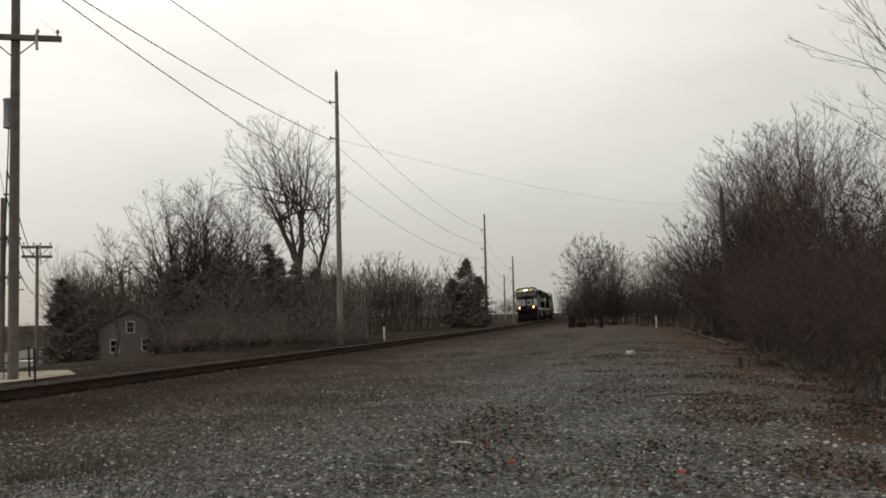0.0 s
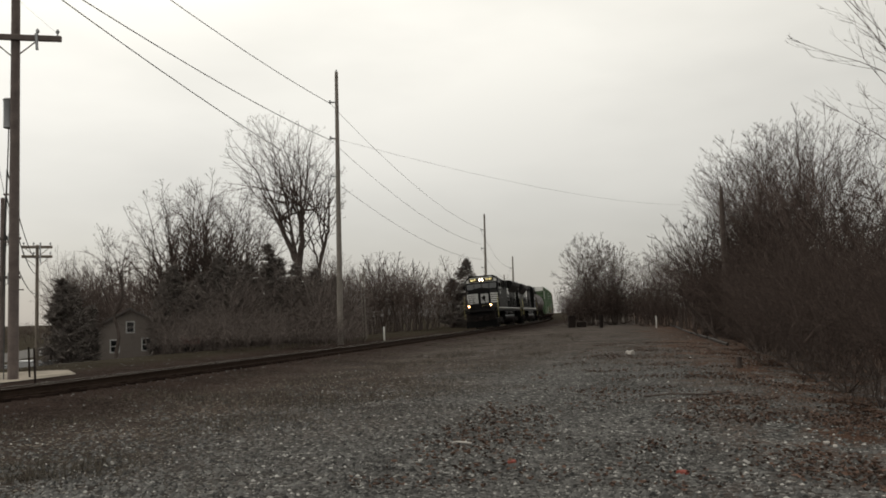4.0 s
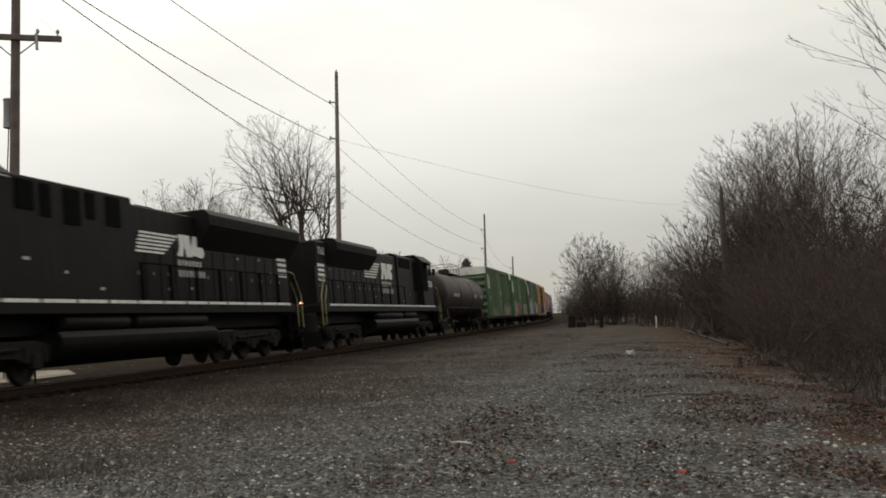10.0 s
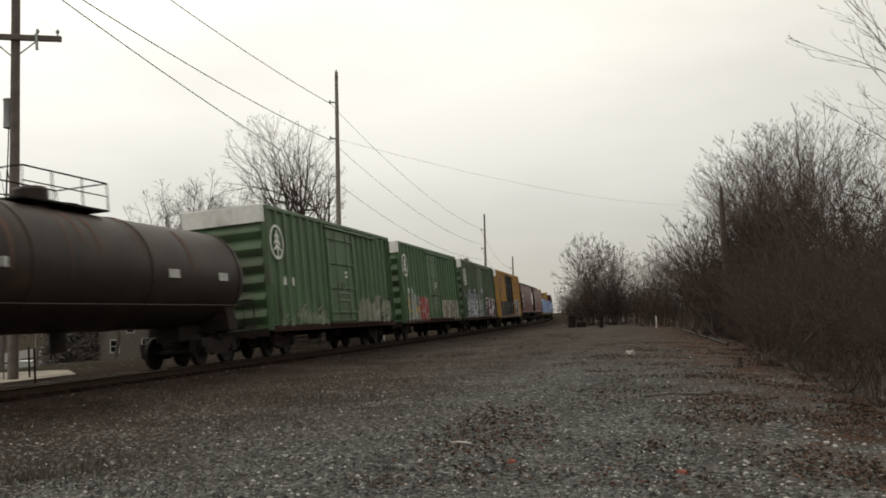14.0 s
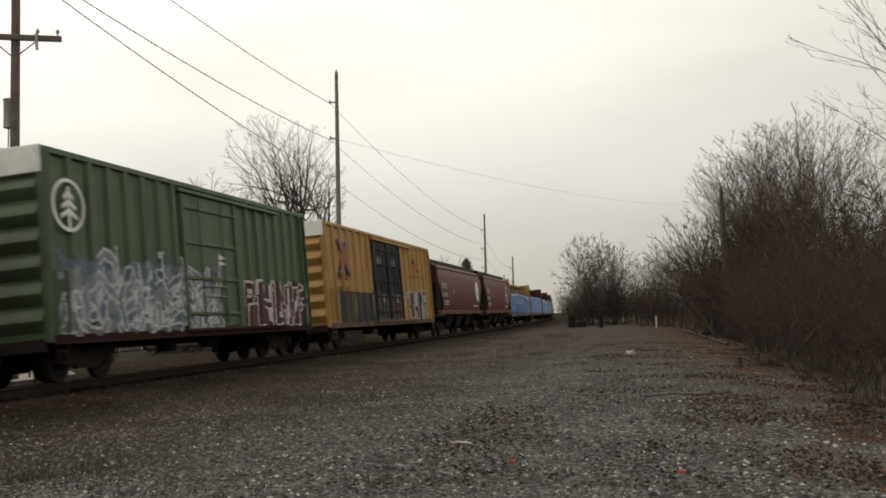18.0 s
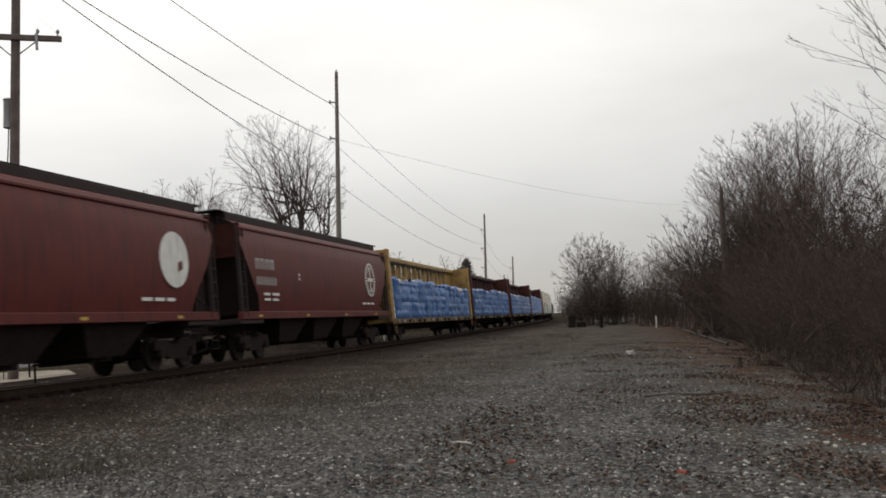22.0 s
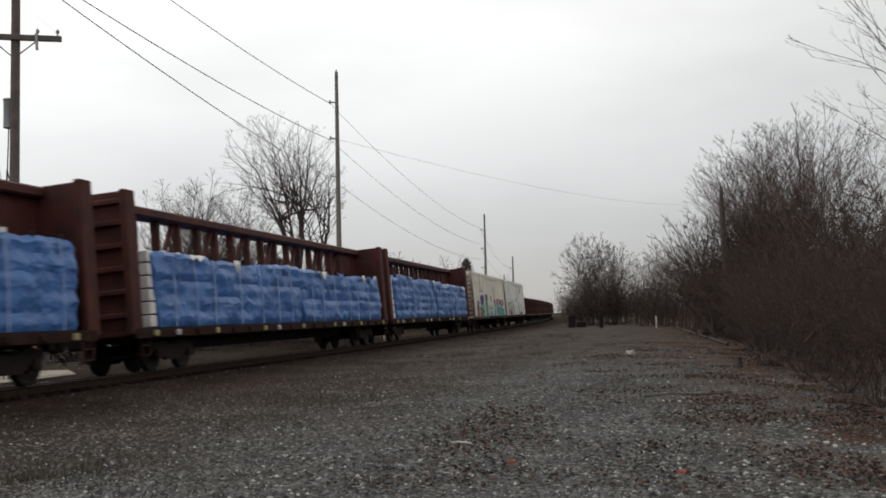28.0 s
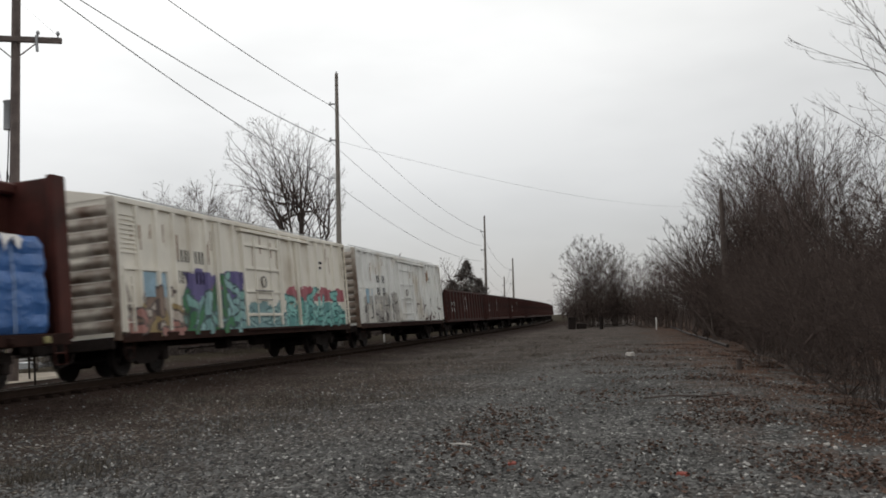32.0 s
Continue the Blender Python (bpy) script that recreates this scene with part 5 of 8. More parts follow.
    def on_side(x, d0, d1, z0, z1, slant=0.0):
        """A painted strip on the nose's side."""
        out = []
        for d, zz in ((d0, z0), (d1, z0), (d1 + slant, z1), (d0, z1)):
            k = (d - n0) / (c0 - n0)
            out.append((x * (wx + (1.47 - wx) * k + 0.004), Y(d), zz))
        back = [(vx + x * 0.006, vy, vz) for vx, vy, vz in out]
        return Build().add(out + back, [(0, 1, 2, 3), (4, 5, 6, 7), (0, 1, 5, 4), (1, 2, 6, 5), (2, 3, 7, 6), (3, 0, 4, 7)])

    def on_front(x0, x1, z0, z1):
        out = []
        for x, zz in ((x0, z0), (x1, z0), (x1, z1), (x0, z1)):
            out.append((x, Y(n0 - 0.06 * (1 - abs(x) / wx)) + f * 0.004, zz))
        back = [(vx, vy + f * 0.006, vz) for vx, vy, vz in out]
        return Build().add(out + back, [(0, 1, 2, 3), (4, 5, 6, 7), (0, 1, 5, 4), (1, 2, 6, 5), (2, 3, 7, 6), (3, 0, 4, 7)])

    for x in (-1, 1):
        for k in range(5):
            z = 2.32 + k * 0.19
            part("nose_stripe", on_side(x, n0 + 0.02, c0 - 0.15 - (4 - k) * 0.06, z, z + 0.105, 0.05), W, ns)
            if x < 0:
                part("nose_stripe", on_front(-wx + 0.03, -0.72, z, z + 0.105), W, ns)
    part("nose_panel", on_front(-0.7, -0.1, 2.32, 3.2), M["faded_white"], ns, "white painted nose panel")
    part("nose_panel", on_front(0.12, 0.8, 2.32, 3.14), M["faded_white"], ns, "white painted nose panel")
    part("nose_emblem", Build().prism([(0.2, 2.4), (0.34, 2.62), (0.46, 2.42), (0.52, 2.46), (0.5, 2.7), (0.62, 2.86), (0.52, 2.9), (0.44, 3.04), (0.3, 2.9), (0.16, 2.84), (0.26, 2.66)], *sorted((Y(n0 - 0.07), Y(n0 - 0.02)))), P, ns, "black running animal shape")
    for k in range(4):
        part("nose_bar", on_front(-0.66, -0.36 - 0.05 * (k % 2), 2.4 + k * 0.19, 2.48 + k * 0.19), M["black"], ns)
    for x0, x1 in ((-0.12, 0.1), (0.82, 0.94)):
        part("nose_door_frame", Build().prism([(x0, 1.95), (x1, 1.95), (x1, 3.3), (x0, 3.34)], *sorted((Y(n0 - 0.085), Y(n0 + 0.03)))), P, ns)
    part("grab_iron", Build().pipe([(0.2, Y(n0 - 0.06), 2.0), (0.2, Y(n0 - 0.14), 2.1), (0.7, Y(n0 - 0.12), 2.1), (0.7, Y(n0 - 0.02), 2.0)], 0.018, 6), M["rail_yellow"], ns)
    for x, r in ((-0.9, 1), (0.9, -1)):
        part("front_handrail", Build().pipe([(x, Y(0.5), 1.7), (x, Y(0.5), 2.55), (x + r * 0.35, Y(0.46), 2.6), (x + r * 0.4, Y(0.46), 1.7)], 0.02, 6), M["black"], car)
    part("uncoupling_lever", Build().pipe([(-1.35, Y(0.5), 1.15), (-0.3, Y(0.4), 1.1), (0.0, Y(0.35), 1.2), (0.3, Y(0.4), 1.1), (1.35, Y(0.5), 1.15)], 0.02, 6), M["under"], car)
    brow_y = sorted((Y(c0 - 0.1), Y(c0 - 0.02)))
    part("brow", Build().prism([(-1.42, 4.27), (1.42, 4.27), (1.42, 4.44), (1.0, 4.74), (-1.0, 4.74), (-1.42, 4.44)], *brow_y), W if lead else P, body, "white band above the windscreen" if lead else "")
    for x in (-0.55, 0.55):
        for q in range(3):
            part("air_hose", Build().pipe([(x + q * 0.12 - 0.12, Y(0.6), 1.25), (x + q * 0.14 - 0.14, Y(0.45), 0.95), (x + q * 0.12 - 0.1, Y(0.42), 0.7)], 0.03, 6), M["under"], car)
    part("anticlimber", Build().box(-1.2, 1.2, *sorted((Y(0.35), Y(0.8))), 1.55, 1.7, 0.02), P, car)
    # hoods
    if lead:
        part("equipment_hood", bx(Build(), -1.42, 1.42, c1 - 0.02, 10.3, sill, 4.55, 0.04), P, car)
        part("engine_hood", bx(Build(), -1.05, 1.05, 10.28, L - 0.75, sill, 4.5, 0.05), P, car)
        for k in range(5):
            a = 5.7 + k * 0.85
            part("hood_grille", bx(Build(), 1.415, 1.45, a, a + (0.35 if k % 2 else 0.6), 3.8 - 0.1 * (k % 3), 4.45, 0.01), M["black"], car)
        wing0, wing1 = 14.4, L - 0.55
    else:
        part("equipment_hood", bx(Build(), -1.14, 1.14, c1 - 0.02, 9.5, sill, 4.62, 0.06), P, car)
        part("engine_hood", bx(Build(), -1.05, 1.05, 9.48, L - 1.9, sill, 4.55, 0.06), P, car)
        part("dynamic_brake_hatch", bx(Build(), -1.0, 1.0, 6.8, 10.2, 4.6, 4.7, 0.04), M["loco_dull"], car)
        wing0, wing1 = L - 9.4, L - 3.25
    wg = Build().prism([(-1.05, 3.5), (-1.56, 4.2), (-1.56, 4.5), (-1.38, 4.68), (1.38, 4.68), (1.56, 4.5), (1.56, 4.2), (1.05, 3.5)], *span(wing0, wing1))
    rad = part("radiator_housing", wg, P, car, "flared black radiator housing")
    for s in (-1, 1):
        x0, x1 = sorted((s * 1.55, s * 1.575))
        part("radiator_grille", bx(Build(), x0, x1, wing0 + 0.2, wing1 - 0.2, 4.24, 4.46, 0.005), M["loco_dull"], rad)
    part("radiator_fan_cover", bx(Build(), -1.2, 1.2, wing0 + 0.4, wing1 - 0.4, 4.66, 4.74, 0.03), M["loco_dull"], rad)
    part("exhaust_stack", bx(Build(), -0.3, 0.3, 12.4, 13.4, 4.45, 4.75, 0.03), M["loco_dull"], car)
    # hood doors on both sides, each a panel with a latch
    a = 10.6
    while a < L - 1.9:
        for s in (-1, 1):
            x0, x1 = sorted((s * 1.045, s * 1.075))
            dr = part("hood_door", bx(Build(), x0, x1, a, a + 0.72, 1.95, 3.45, 0.01), P, car)
            part("latch", bx(Build(), *sorted((s * 1.07, s * 1.1)), a + 0.32, a + 0.4, 2.6, 2.7), M["steel"], dr)
        a += 0.8
    # side mark: slanted bars and a blocky emblem instead of the operator's lettering
    m0 = 10.9 if lead else 11.4
    y_first = min(Y(m0), Y(m0 + 4.2))
    q = 1.0 if lead else 1.3
    for k in range(6):
        z = 3.22 + k * 0.105 * q
        part("side_stripe", Build().prism([(y_first + 0.05 * k, z), (y_first + 1.5 * q + 0.16 * k, z), (y_first + 1.58 * q + 0.16 * k, z + 0.06 * q), (y_first + 0.05 + 0.05 * k, z + 0.06 * q)], 1.052, 1.082, "x"), W, car)
    y_e = y_first + 2.3 * q
    mark = [(-0.05, 0), (0.3, 0), (0.42, 0.4), (0.52, 0), (0.82, 0), (0.95, 0.06), (1.5, 0), (1.66, 0.12), (1.58, 0.3), (1.44, 0.34), (1.5, 0.4), (1.72, 0.46), (1.76, 0.64), (0.98, 0.64), (0.86, 0.24), (0.74, 0.64), (0.1, 0.64), (0.16, 0.28)]
    part("side_emblem", Build().prism([(y_e + u * q, 3.22 + v * q) for u, v in mark], 1.052, 1.082, "x"), W, car, "white blocky emblem")
    for row, cnt in ((2.92 if lead else 2.86, 7), (2.62 if lead else 2.5, 8)):
        for k in range(cnt):
            part("name_bar", Build().box(1.05, 1.083, y_e + k * 0.21 * q, y_e + k * 0.21 * q + 0.13 * q, row, row + 0.19 * q), M["faded_white"], car)
    for k, (d, z, w) in enumerate(((c1 + 2.0, 2.45, 0.1), (c1 + 3.4, 2.1, 0.16), (c1 + 0.6, 2.7, 0.22), (12.6, 2.2, 0.12), (13.9, 2.25, 0.1), (15.8, 2.15, 0.14), (17.2, 3.3, 0.08), (L - 3.4, 3.35, 0.09), (L - 2.4, 2.9, 0.1))):
        x = 1.421 if lead and d < 10 else 1.141 if d < 9.4 else 1.078
        part("stencil_mark", Build().box(x, x + 0.008, Y(d) - w / 2, Y(d) + w / 2, z, z + 0.07), M["faded_white"], car)
    if not lead:
        lettering(number, 0.42, M["faded_white"], car, Matrix.Translation((1.06, Y(L - 2.55), 3.98)) @ SIDE, "road_number", "white painted road number")
    # road number on the cab
    lettering(number, 0.5, W if not lead else M["faded_white"], car, Matrix.Translation((1.506 if lead else 1.512, Y(c0 + (1.35 if lead else 0.68)), 3.06 if lead else 2.98)) @ SIDE, "road_number", "white painted road number")
    # tail stripes on the long hood end
    for k in range(4):
        part("hood_end_stripe", bx(Build(), 1.052, 1.078, L - 1.75 - (0 if lead else 1.0), L - 0.95 - (0 if lead else 1.0), 2.85 + k * 0.2, 2.96 + k * 0.2), W, car)
    # fuel tank, air tanks, trucks
    t0, t1 = (7.0, 14.6) if lead else (6.8, 15.5)
    belly = [(math.cos(a) * 1.45 if abs(math.cos(a)) > 0.2 else math.cos(a) * 1.3, 0.86 + math.sin(a) * 0.5) for a in [math.pi * (1 + k / 12) for k in range(13)]]
    part("fuel_tank", Build().prism(belly + [(1.45, 1.0), (1.36, 1.14), (-1.36, 1.14), (-1.45, 1.0)], *span(t0, t1)), M["loco"], car, "black fuel tank with a rounded belly")
    for s in (-1, 1):
        for u0, u1 in ((t0 + 0.2, t0 + 3.0), (t0 + 3.25, t1 - 0.4)):
            ya, yb = span(u0, u1)
            part("air_tank", Build().lathe([(ya, 0.001), (ya + 0.06, 0.16), (ya + 0.12, 0.19), (yb - 0.12, 0.19), (yb - 0.06, 0.16), (yb, 0.001)], "y", 16, (s * 1.24, 0, 1.34)), M["loco"], car)
    for d in (4.6, L - 4.6):
        loco_truck(car, Y(d))
    # plow, pilot, steps
    for d, sg in ((0.95, f), (L - 0.75, -f)):
        y = Y(d)
        part("pilot", Build().box(-1.3, 1.3, min(y, y + sg * 0.12), max(y, y + sg * 0.12), 0.6, 1.5, 0.02), M["loco_dull"], car)
        pl = Build().add([(-1.4, y + sg * 0.1, 0.75), (0, y + sg * 0.55, 0.75), (1.4, y + sg * 0.1, 0.75), (-1.4, y + sg * 0.25, 0.18), (0, y + sg * 0.7, 0.18), (1.4, y + sg * 0.25, 0.18), (-1.4, y, 0.18), (1.4, y, 0.18), (-1.4, y, 0.75), (1.4, y, 0.75)],
                         [(0, 1, 4, 3), (1, 2, 5, 4), (8, 0, 3, 6), (2, 9, 7, 5), (0, 8, 9, 2, 1)])
        part("snow_plow", pl, M["black"], car, "black V-shaped plow")
        coupler(car, y, sg, 0.92)
        for s in (-1, 1):
            st = Build()
            for k in range(4):
                z = 0.5 + k * 0.34
                st.box(min(s * 1.1, s * 1.5), max(s * 1.1, s * 1.5), min(y - sg * 0.02, y - sg * 0.32), max(y - sg * 0.02, y - sg * 0.32), z, z + 0.03)
            st.box(min(s * 1.08, s * 1.1), max(s * 1.08, s * 1.1), min(y - sg * 0.02, y - sg * 0.34), max(y - sg * 0.02, y - sg * 0.34), 0.45, 1.6)
            part("stair", st, P, car)
            part("stair_handrail", Build().pipe([(s * 1.53, y - sg * 0.04, 0.95), (s * 1.53, y - sg * 0.06, 2.15), (s * 1.5, y - sg * 0.6, 2.95), (s * 1.47, y - sg * 0.95, 3.0)], 0.02, 6), M["rail_yellow"], car, "yellow stair handrail")
            part("stair_handrail", Build().pipe([(s * 1.53, y - sg * 0.46, 1.0), (s * 1.53, y - sg * 0.5, 2.0), (s * 1.5, y - sg * 0.9, 2.6)], 0.016, 6), M["rail_yellow"], car, "yellow stair handrail")
    # walkway handrails
    for s in (-1, 1):
        hr = Build()
        a0, a1 = (10.5, L - 1.0) if lead else (9.6, L - 1.0)
        hr.tube((s * 1.46, Y(a0), 2.85), (s * 1.46, Y(a1), 2.85), 0.024, n=6)
        a = a0
        while a < a1:
            hr.tube((s * 1.46, Y(a), sill - 0.2), (s * 1.46, Y(a), 2.85), 0.05 if lead else 0.03, n=6)
            a += 1.5
        part("walkway_handrail", hr, M["black"], car)
    # lamps
    lampy = Y(c0 - 0.12)
    part("headlight_housing", Build().box(-0.3, 0.3, min(lampy, lampy + f * 0.12), max(lampy, lampy + f * 0.12), 4.32, 4.66, 0.03), P, car)
    for x in (-0.13, 0.13):
        b = Build().lathe([(0, 0.001), (0, 0.075), (0.02, 0.075)], "y", 14, (x, lampy + f * 0.13, 4.49))
        part("headlight", b, M["headlight"] if lead else M["glass"], car, "lit headlight" if lead else "")
    for x in (-0.72, 0.72):
        part("board_frame", Build().box(x - 0.43, x + 0.43, min(lampy, lampy + f * 0.06), max(lampy, lampy + f * 0.06), 4.34, 4.68, 0.01), P, car)
        nb = Build().box(x - 0.36, x + 0.36, min(lampy, lampy + f * 0.08), max(lampy, lampy + f * 0.08), 4.385, 4.635, 0.01)
        bd = part("number_board", nb, M["board"] if lead else P, car, "dark number board with glowing yellow digits" if lead else "")
        if lead:
            lettering(number, 0.26, M["board_digit"], bd, Matrix.Translation((x, lampy + f * 0.081, 4.425)) @ pose(0, 0, 0, 90, 0, 0), "board_number")
    for x in (-0.98, 0.98):
        yy = Y(0.5)
        part("ditch_light_housing", Build().box(x - 0.14, x + 0.14, min(yy, yy - f * 0.2), max(yy, yy - f * 0.2), 1.95, 2.25, 0.03), P, car)
        b = Build().lathe([(0, 0.001), (0, 0.08), (0.02, 0.08)], "y", 14, (x, yy + f * 0.01, 2.1))
        part("ditch_light", b, M["ditch"] if lead else M["glass"], car, "lit ditch light" if lead else "")
    if not lead:
        for x in (-0.6, 0.75):
            b = Build().lathe([(0, 0.001), (0, 0.05), (0.02, 0.05)], "y", 12, (x, Y(L - 0.6) - f * 0.02, 1.95))
            part("end_lamp", b, M["tail"], car, "small glowing end lamp")
    part("horn", Build().tube((0, Y(c1 + 0.4), 4.75), (0, Y(c1 + 0.4), 4.98), 0.05).tube((0, Y(c1 + 0.4), 4.95), (0, Y(c1 - 0.1), 4.98), 0.04, 0.1, n=8), M["steel"], car)
    car["half"] = half - 4.6
    return car


# ---- the consist: vehicle and the distance of its middle behind the train's nose ----
SIDE_FRAME, WHEELSET, BOLSTER = freight_truck_meshes()
TRAIN = []


def add_car(car, u):
    TRAIN.append((car, u, car["half"]))
    del car["half"]


def make_train():
    add_car(locomotive("black freight locomotive with white striped nose and lit headlights", 11.15, -1, "8147", True), 11.15)
    add_car(locomotive("black freight locomotive with grey sunshades, running long hood first", 12.05, 1, "7262", False), 34.95)
    add_car(tank_car("black tank car with rusty stains and a railed top platform", 8.85), 56.25)
    green = [((0.066, 0.125, 0.058), "green boxcar with a white end panel, lightly tagged with spray paint"),
             ((0.062, 0.13, 0.055), "green boxcar with rust patch and spray-painted lower side"),
             ((0.066, 0.105, 0.056), "green boxcar covered in pale spray-paint tangles, with a ring badge")]
    for k, u in enumerate((74.15, 92.1, 110.1)):
        col, lab = green[k]
        pm = material("green_car_paint", col, 0.55, vary=0.2, scale=1.0, dirt=(0.036, 0.05, 0.028), dirt_amount=0.42, dirt_scale=0.8, streak=True)
        # ends: side green taken down a fifth for the shade between cars, plus grime
        plain = material("shaded_green_end_paint", (col[0] * 0.8, col[1] * 0.8, col[2] * 0.8), 0.6, vary=0.25, scale=1.0, dirt=(0.05, 0.05, 0.035), dirt_amount=0.4)
        c = boxcar(lab, 7.85, 5.27, pm, M["metal_grey"], M["white"], 0.8, (-1.85, 1.75), pm, "green boxcars", end_mat=plain)
        tree_badge(c, -7.1, 4.0, 0.62)
        if k < 2:
            bars(c, -6.5, 2.5, [(0, 0, 0.07, 0.3), (0.14, 0, 0.16, 0.3), (0.85, 0, 0.16, 0.3)], M["white"], 1.515)
        bars(c, 0.4, 3.15, [(0, 0, 0.45, 0.1), (0, -0.18, 0.45, 0.1)], M["white"], 1.575)
        look_of = (0.8, 7.85, (-1.85, 1.75))
        if k == 0:
            g = Tag(1.9, 7.6, 1.0, 2.3, 101)
            g.cloud((0.19, 0.2, 0.15), 0.5)
            g.scribble(16, (0.3, 0.31, 0.27), 0.06)
            g.scribble(7, (0.03, 0.03, 0.026), 0.09)
            g.put(c, *look_of, "pale worn spray paint with dark scrawls")
            g = Tag(-7.3, -2.0, 1.0, 1.9, 102)
            g.cloud((0.14, 0.17, 0.12), 0.42)
            g.scribble(9, (0.26, 0.28, 0.22), 0.05, 0.3)
            g.put(c, *look_of, "faint pale spray paint")
        elif k == 1:
            g = Tag(-7.75, -4.2, 0.95, 2.5, 111)
            g.cloud((0.24, 0.27, 0.24), 0.62, high=0.9)
            g.blocks(7, ((0.34, 0.36, 0.33), (0.27, 0.3, 0.27)), (0.12, 0.14, 0.12), 0.3)
            g.scribble(5, (0.4, 0.27, 0.06), 0.09)
            g.put(c, *look_of, "grey and white sprayed letter shapes")
            g = Tag(-4.3, -1.95, 0.95, 2.35, 112)
            g.cloud((0.26, 0.06, 0.055), 0.8, 2.2)
            g.blocks(2, ((0.3, 0.07, 0.06),), (0.36, 0.27, 0.26), 0.42, outline=0.05)
            g.put(c, *look_of, "faded red sprayed panel")
            g = Tag(1.9, 7.7, 0.98, 2.25, 113)
            g.cloud((0.15, 0.13, 0.1), 0.6)
            g.blocks(13, ((0.24, 0.21, 0.17), (0.16, 0.15, 0.12), (0.3, 0.28, 0.24)), (0.38, 0.38, 0.33), 0.2, outline=0.045)
            g.scribble(5, (0.32, 0.34, 0.12), 0.05)
            g.put(c, *look_of, "dull brown and pale sprayed shapes")
        else:
            g = Tag(-7.6, 0.6, 1.0, 3.35, 121)
            g.cloud((0.1, 0.13, 0.17), 0.44, 1.3, high=0.85)
            g.cloud((0.2, 0.21, 0.23), 0.34, 1.9, high=0.8)
            g.tangle(30, ((0.07, 0.09, 0.16), (0.2, 0.21, 0.24), (0.13, 0.14, 0.15), (0.05, 0.07, 0.06), (0.11, 0.12, 0.13), (0.09, 0.1, 0.1)), (0.46, 0.47, 0.5), 0.15)
            g.scribble(30, (0.5, 0.51, 0.54), 0.05, 0.7)
            g.put(c, *look_of, "tangled grey and blue spray paint with white edges")
            g = Tag(2.2, 7.75, 1.02, 2.65, 122)
            g.cloud((0.07, 0.022, 0.026), 0.62, 1.8, high=0.9)
            g.blocks(11, ((0.075, 0.022, 0.026), (0.06, 0.018, 0.02)), (0.56, 0.52, 0.53), 0.19, slant=0.06, outline=0.065)
            g.put(c, *look_of, "maroon sprayed letter shapes outlined in white")
        add_car(c, u)
    ym = material("yellow_car_paint", (0.40, 0.225, 0.058), 0.55, vary=0.2, scale=1.0, dirt=(0.2, 0.105, 0.035), dirt_amount=0.42, dirt_scale=0.8, streak=True)
    navy = material("dark_door_paint", (0.012, 0.012, 0.017), 0.6, spec=0.2, vary=0.3, scale=2, dirt=(0.1, 0.08, 0.06), dirt_amount=0.25, streak=True)
    c = boxcar("weathered yellow boxcar with a pair of dark doors and tagged side", 9.45, 5.27, ym, M["metal_grey"], M["white"], 1.0, (-2.7, 2.4), navy, "", double=True)
    for q, col in enumerate(((0.15, 0.1, 0.15), (0.3, 0.085, 0.055))):
        xx = Build()
        for s in (-1, 1):
            xx.prism([(-7.1 - s * (0.8 - q * 0.22), 4.62 - q * 0.3), (-7.1 - s * (0.4 - q * 0.1), 4.68 - q * 0.3), (-7.1 + s * (0.85 - q * 0.22), 3.14 + q * 0.3), (-7.1 + s * (0.45 - q * 0.1), 3.1 + q * 0.3)], 1.597 + q * 0.006, 1.601 + q * 0.006, "x")
        part("cross_mark", xx, material("faded_sign_paint", col, 0.6), c)
    for yy, zz in ((-8.5, 1.3), (-6.0, 1.4), (-3.2, 1.4), (8.9, 1.6)):
        part("reflector_stripe", Build().box(1.597, 1.603, yy, yy + 0.08, zz, zz + 0.9), M["rail_yellow"], c, "yellow reflective stripe")
    bars(c, -8.1, 2.9, [(0, 0, 0.22, 0.3), (0.32, 0, 0.22, 0.3), (0.8, 0, 0.22, 0.3), (1.12, 0, 0.22, 0.3), (0.1, -0.6, 0.2, 0.3), (0.42, -0.6, 0.2, 0.3), (0.9, -0.6, 0.2, 0.3), (1.22, -0.6, 0.2, 0.3)], M["rust"], 1.515)
    faded = Tag(4.2, 8.6, 3.2, 4.8, 134)
    for line in ([(1.0, 1.4), (1.0, 1.15), (1.5, 1.1)], [(0.8, 0.95), (1.7, 1.05)], [(1.15, 1.0), (1.1, 0.55)], [(1.5, 1.0), (1.5, 0.6)], [(1.75, 0.6), (2.2, 1.05)], [(1.8, 1.0), (2.25, 0.55)]):
        faded.stroke(line, 0.1, (0.16, 0.045, 0.03))
    for q in range(12):
        faded.stroke([(0.3 + q * 0.3, 0.18), (0.42 + q * 0.3, 0.24 + 0.05 * (q % 3))], 0.13, (0.22, 0.12, 0.05))
    faded.put(c, 1.0, 9.45, (-2.7, 2.4), "faded rust-red mark over a worn line of lettering")
    for yy in (-1.9, 0.7):
        bars(c, yy, 4.1, [(0, 0, 0.6, 0.05), (-0.1, -0.12, 0.8, 0.05), (0, -0.24, 0.6, 0.05)], M["faded_white"], 1.57)
    look_of = (1.0, 9.45, (-2.7, 2.4))
    g = Tag(-8.0, 2.5, 0.95, 2.5, 131, 0.05)
    g.cloud((0.03, 0.026, 0.024), 1.2, 0.8, high=0.93)
    g.blocks(9, ((0.03, 0.026, 0.024), (0.03, 0.027, 0.026), (0.13, 0.03, 0.028), (0.04, 0.05, 0.04), (0.035, 0.03, 0.03), (0.07, 0.05, 0.03)), (0.04, 0.028, 0.024), 0.5, outline=0.04, high=0.8)
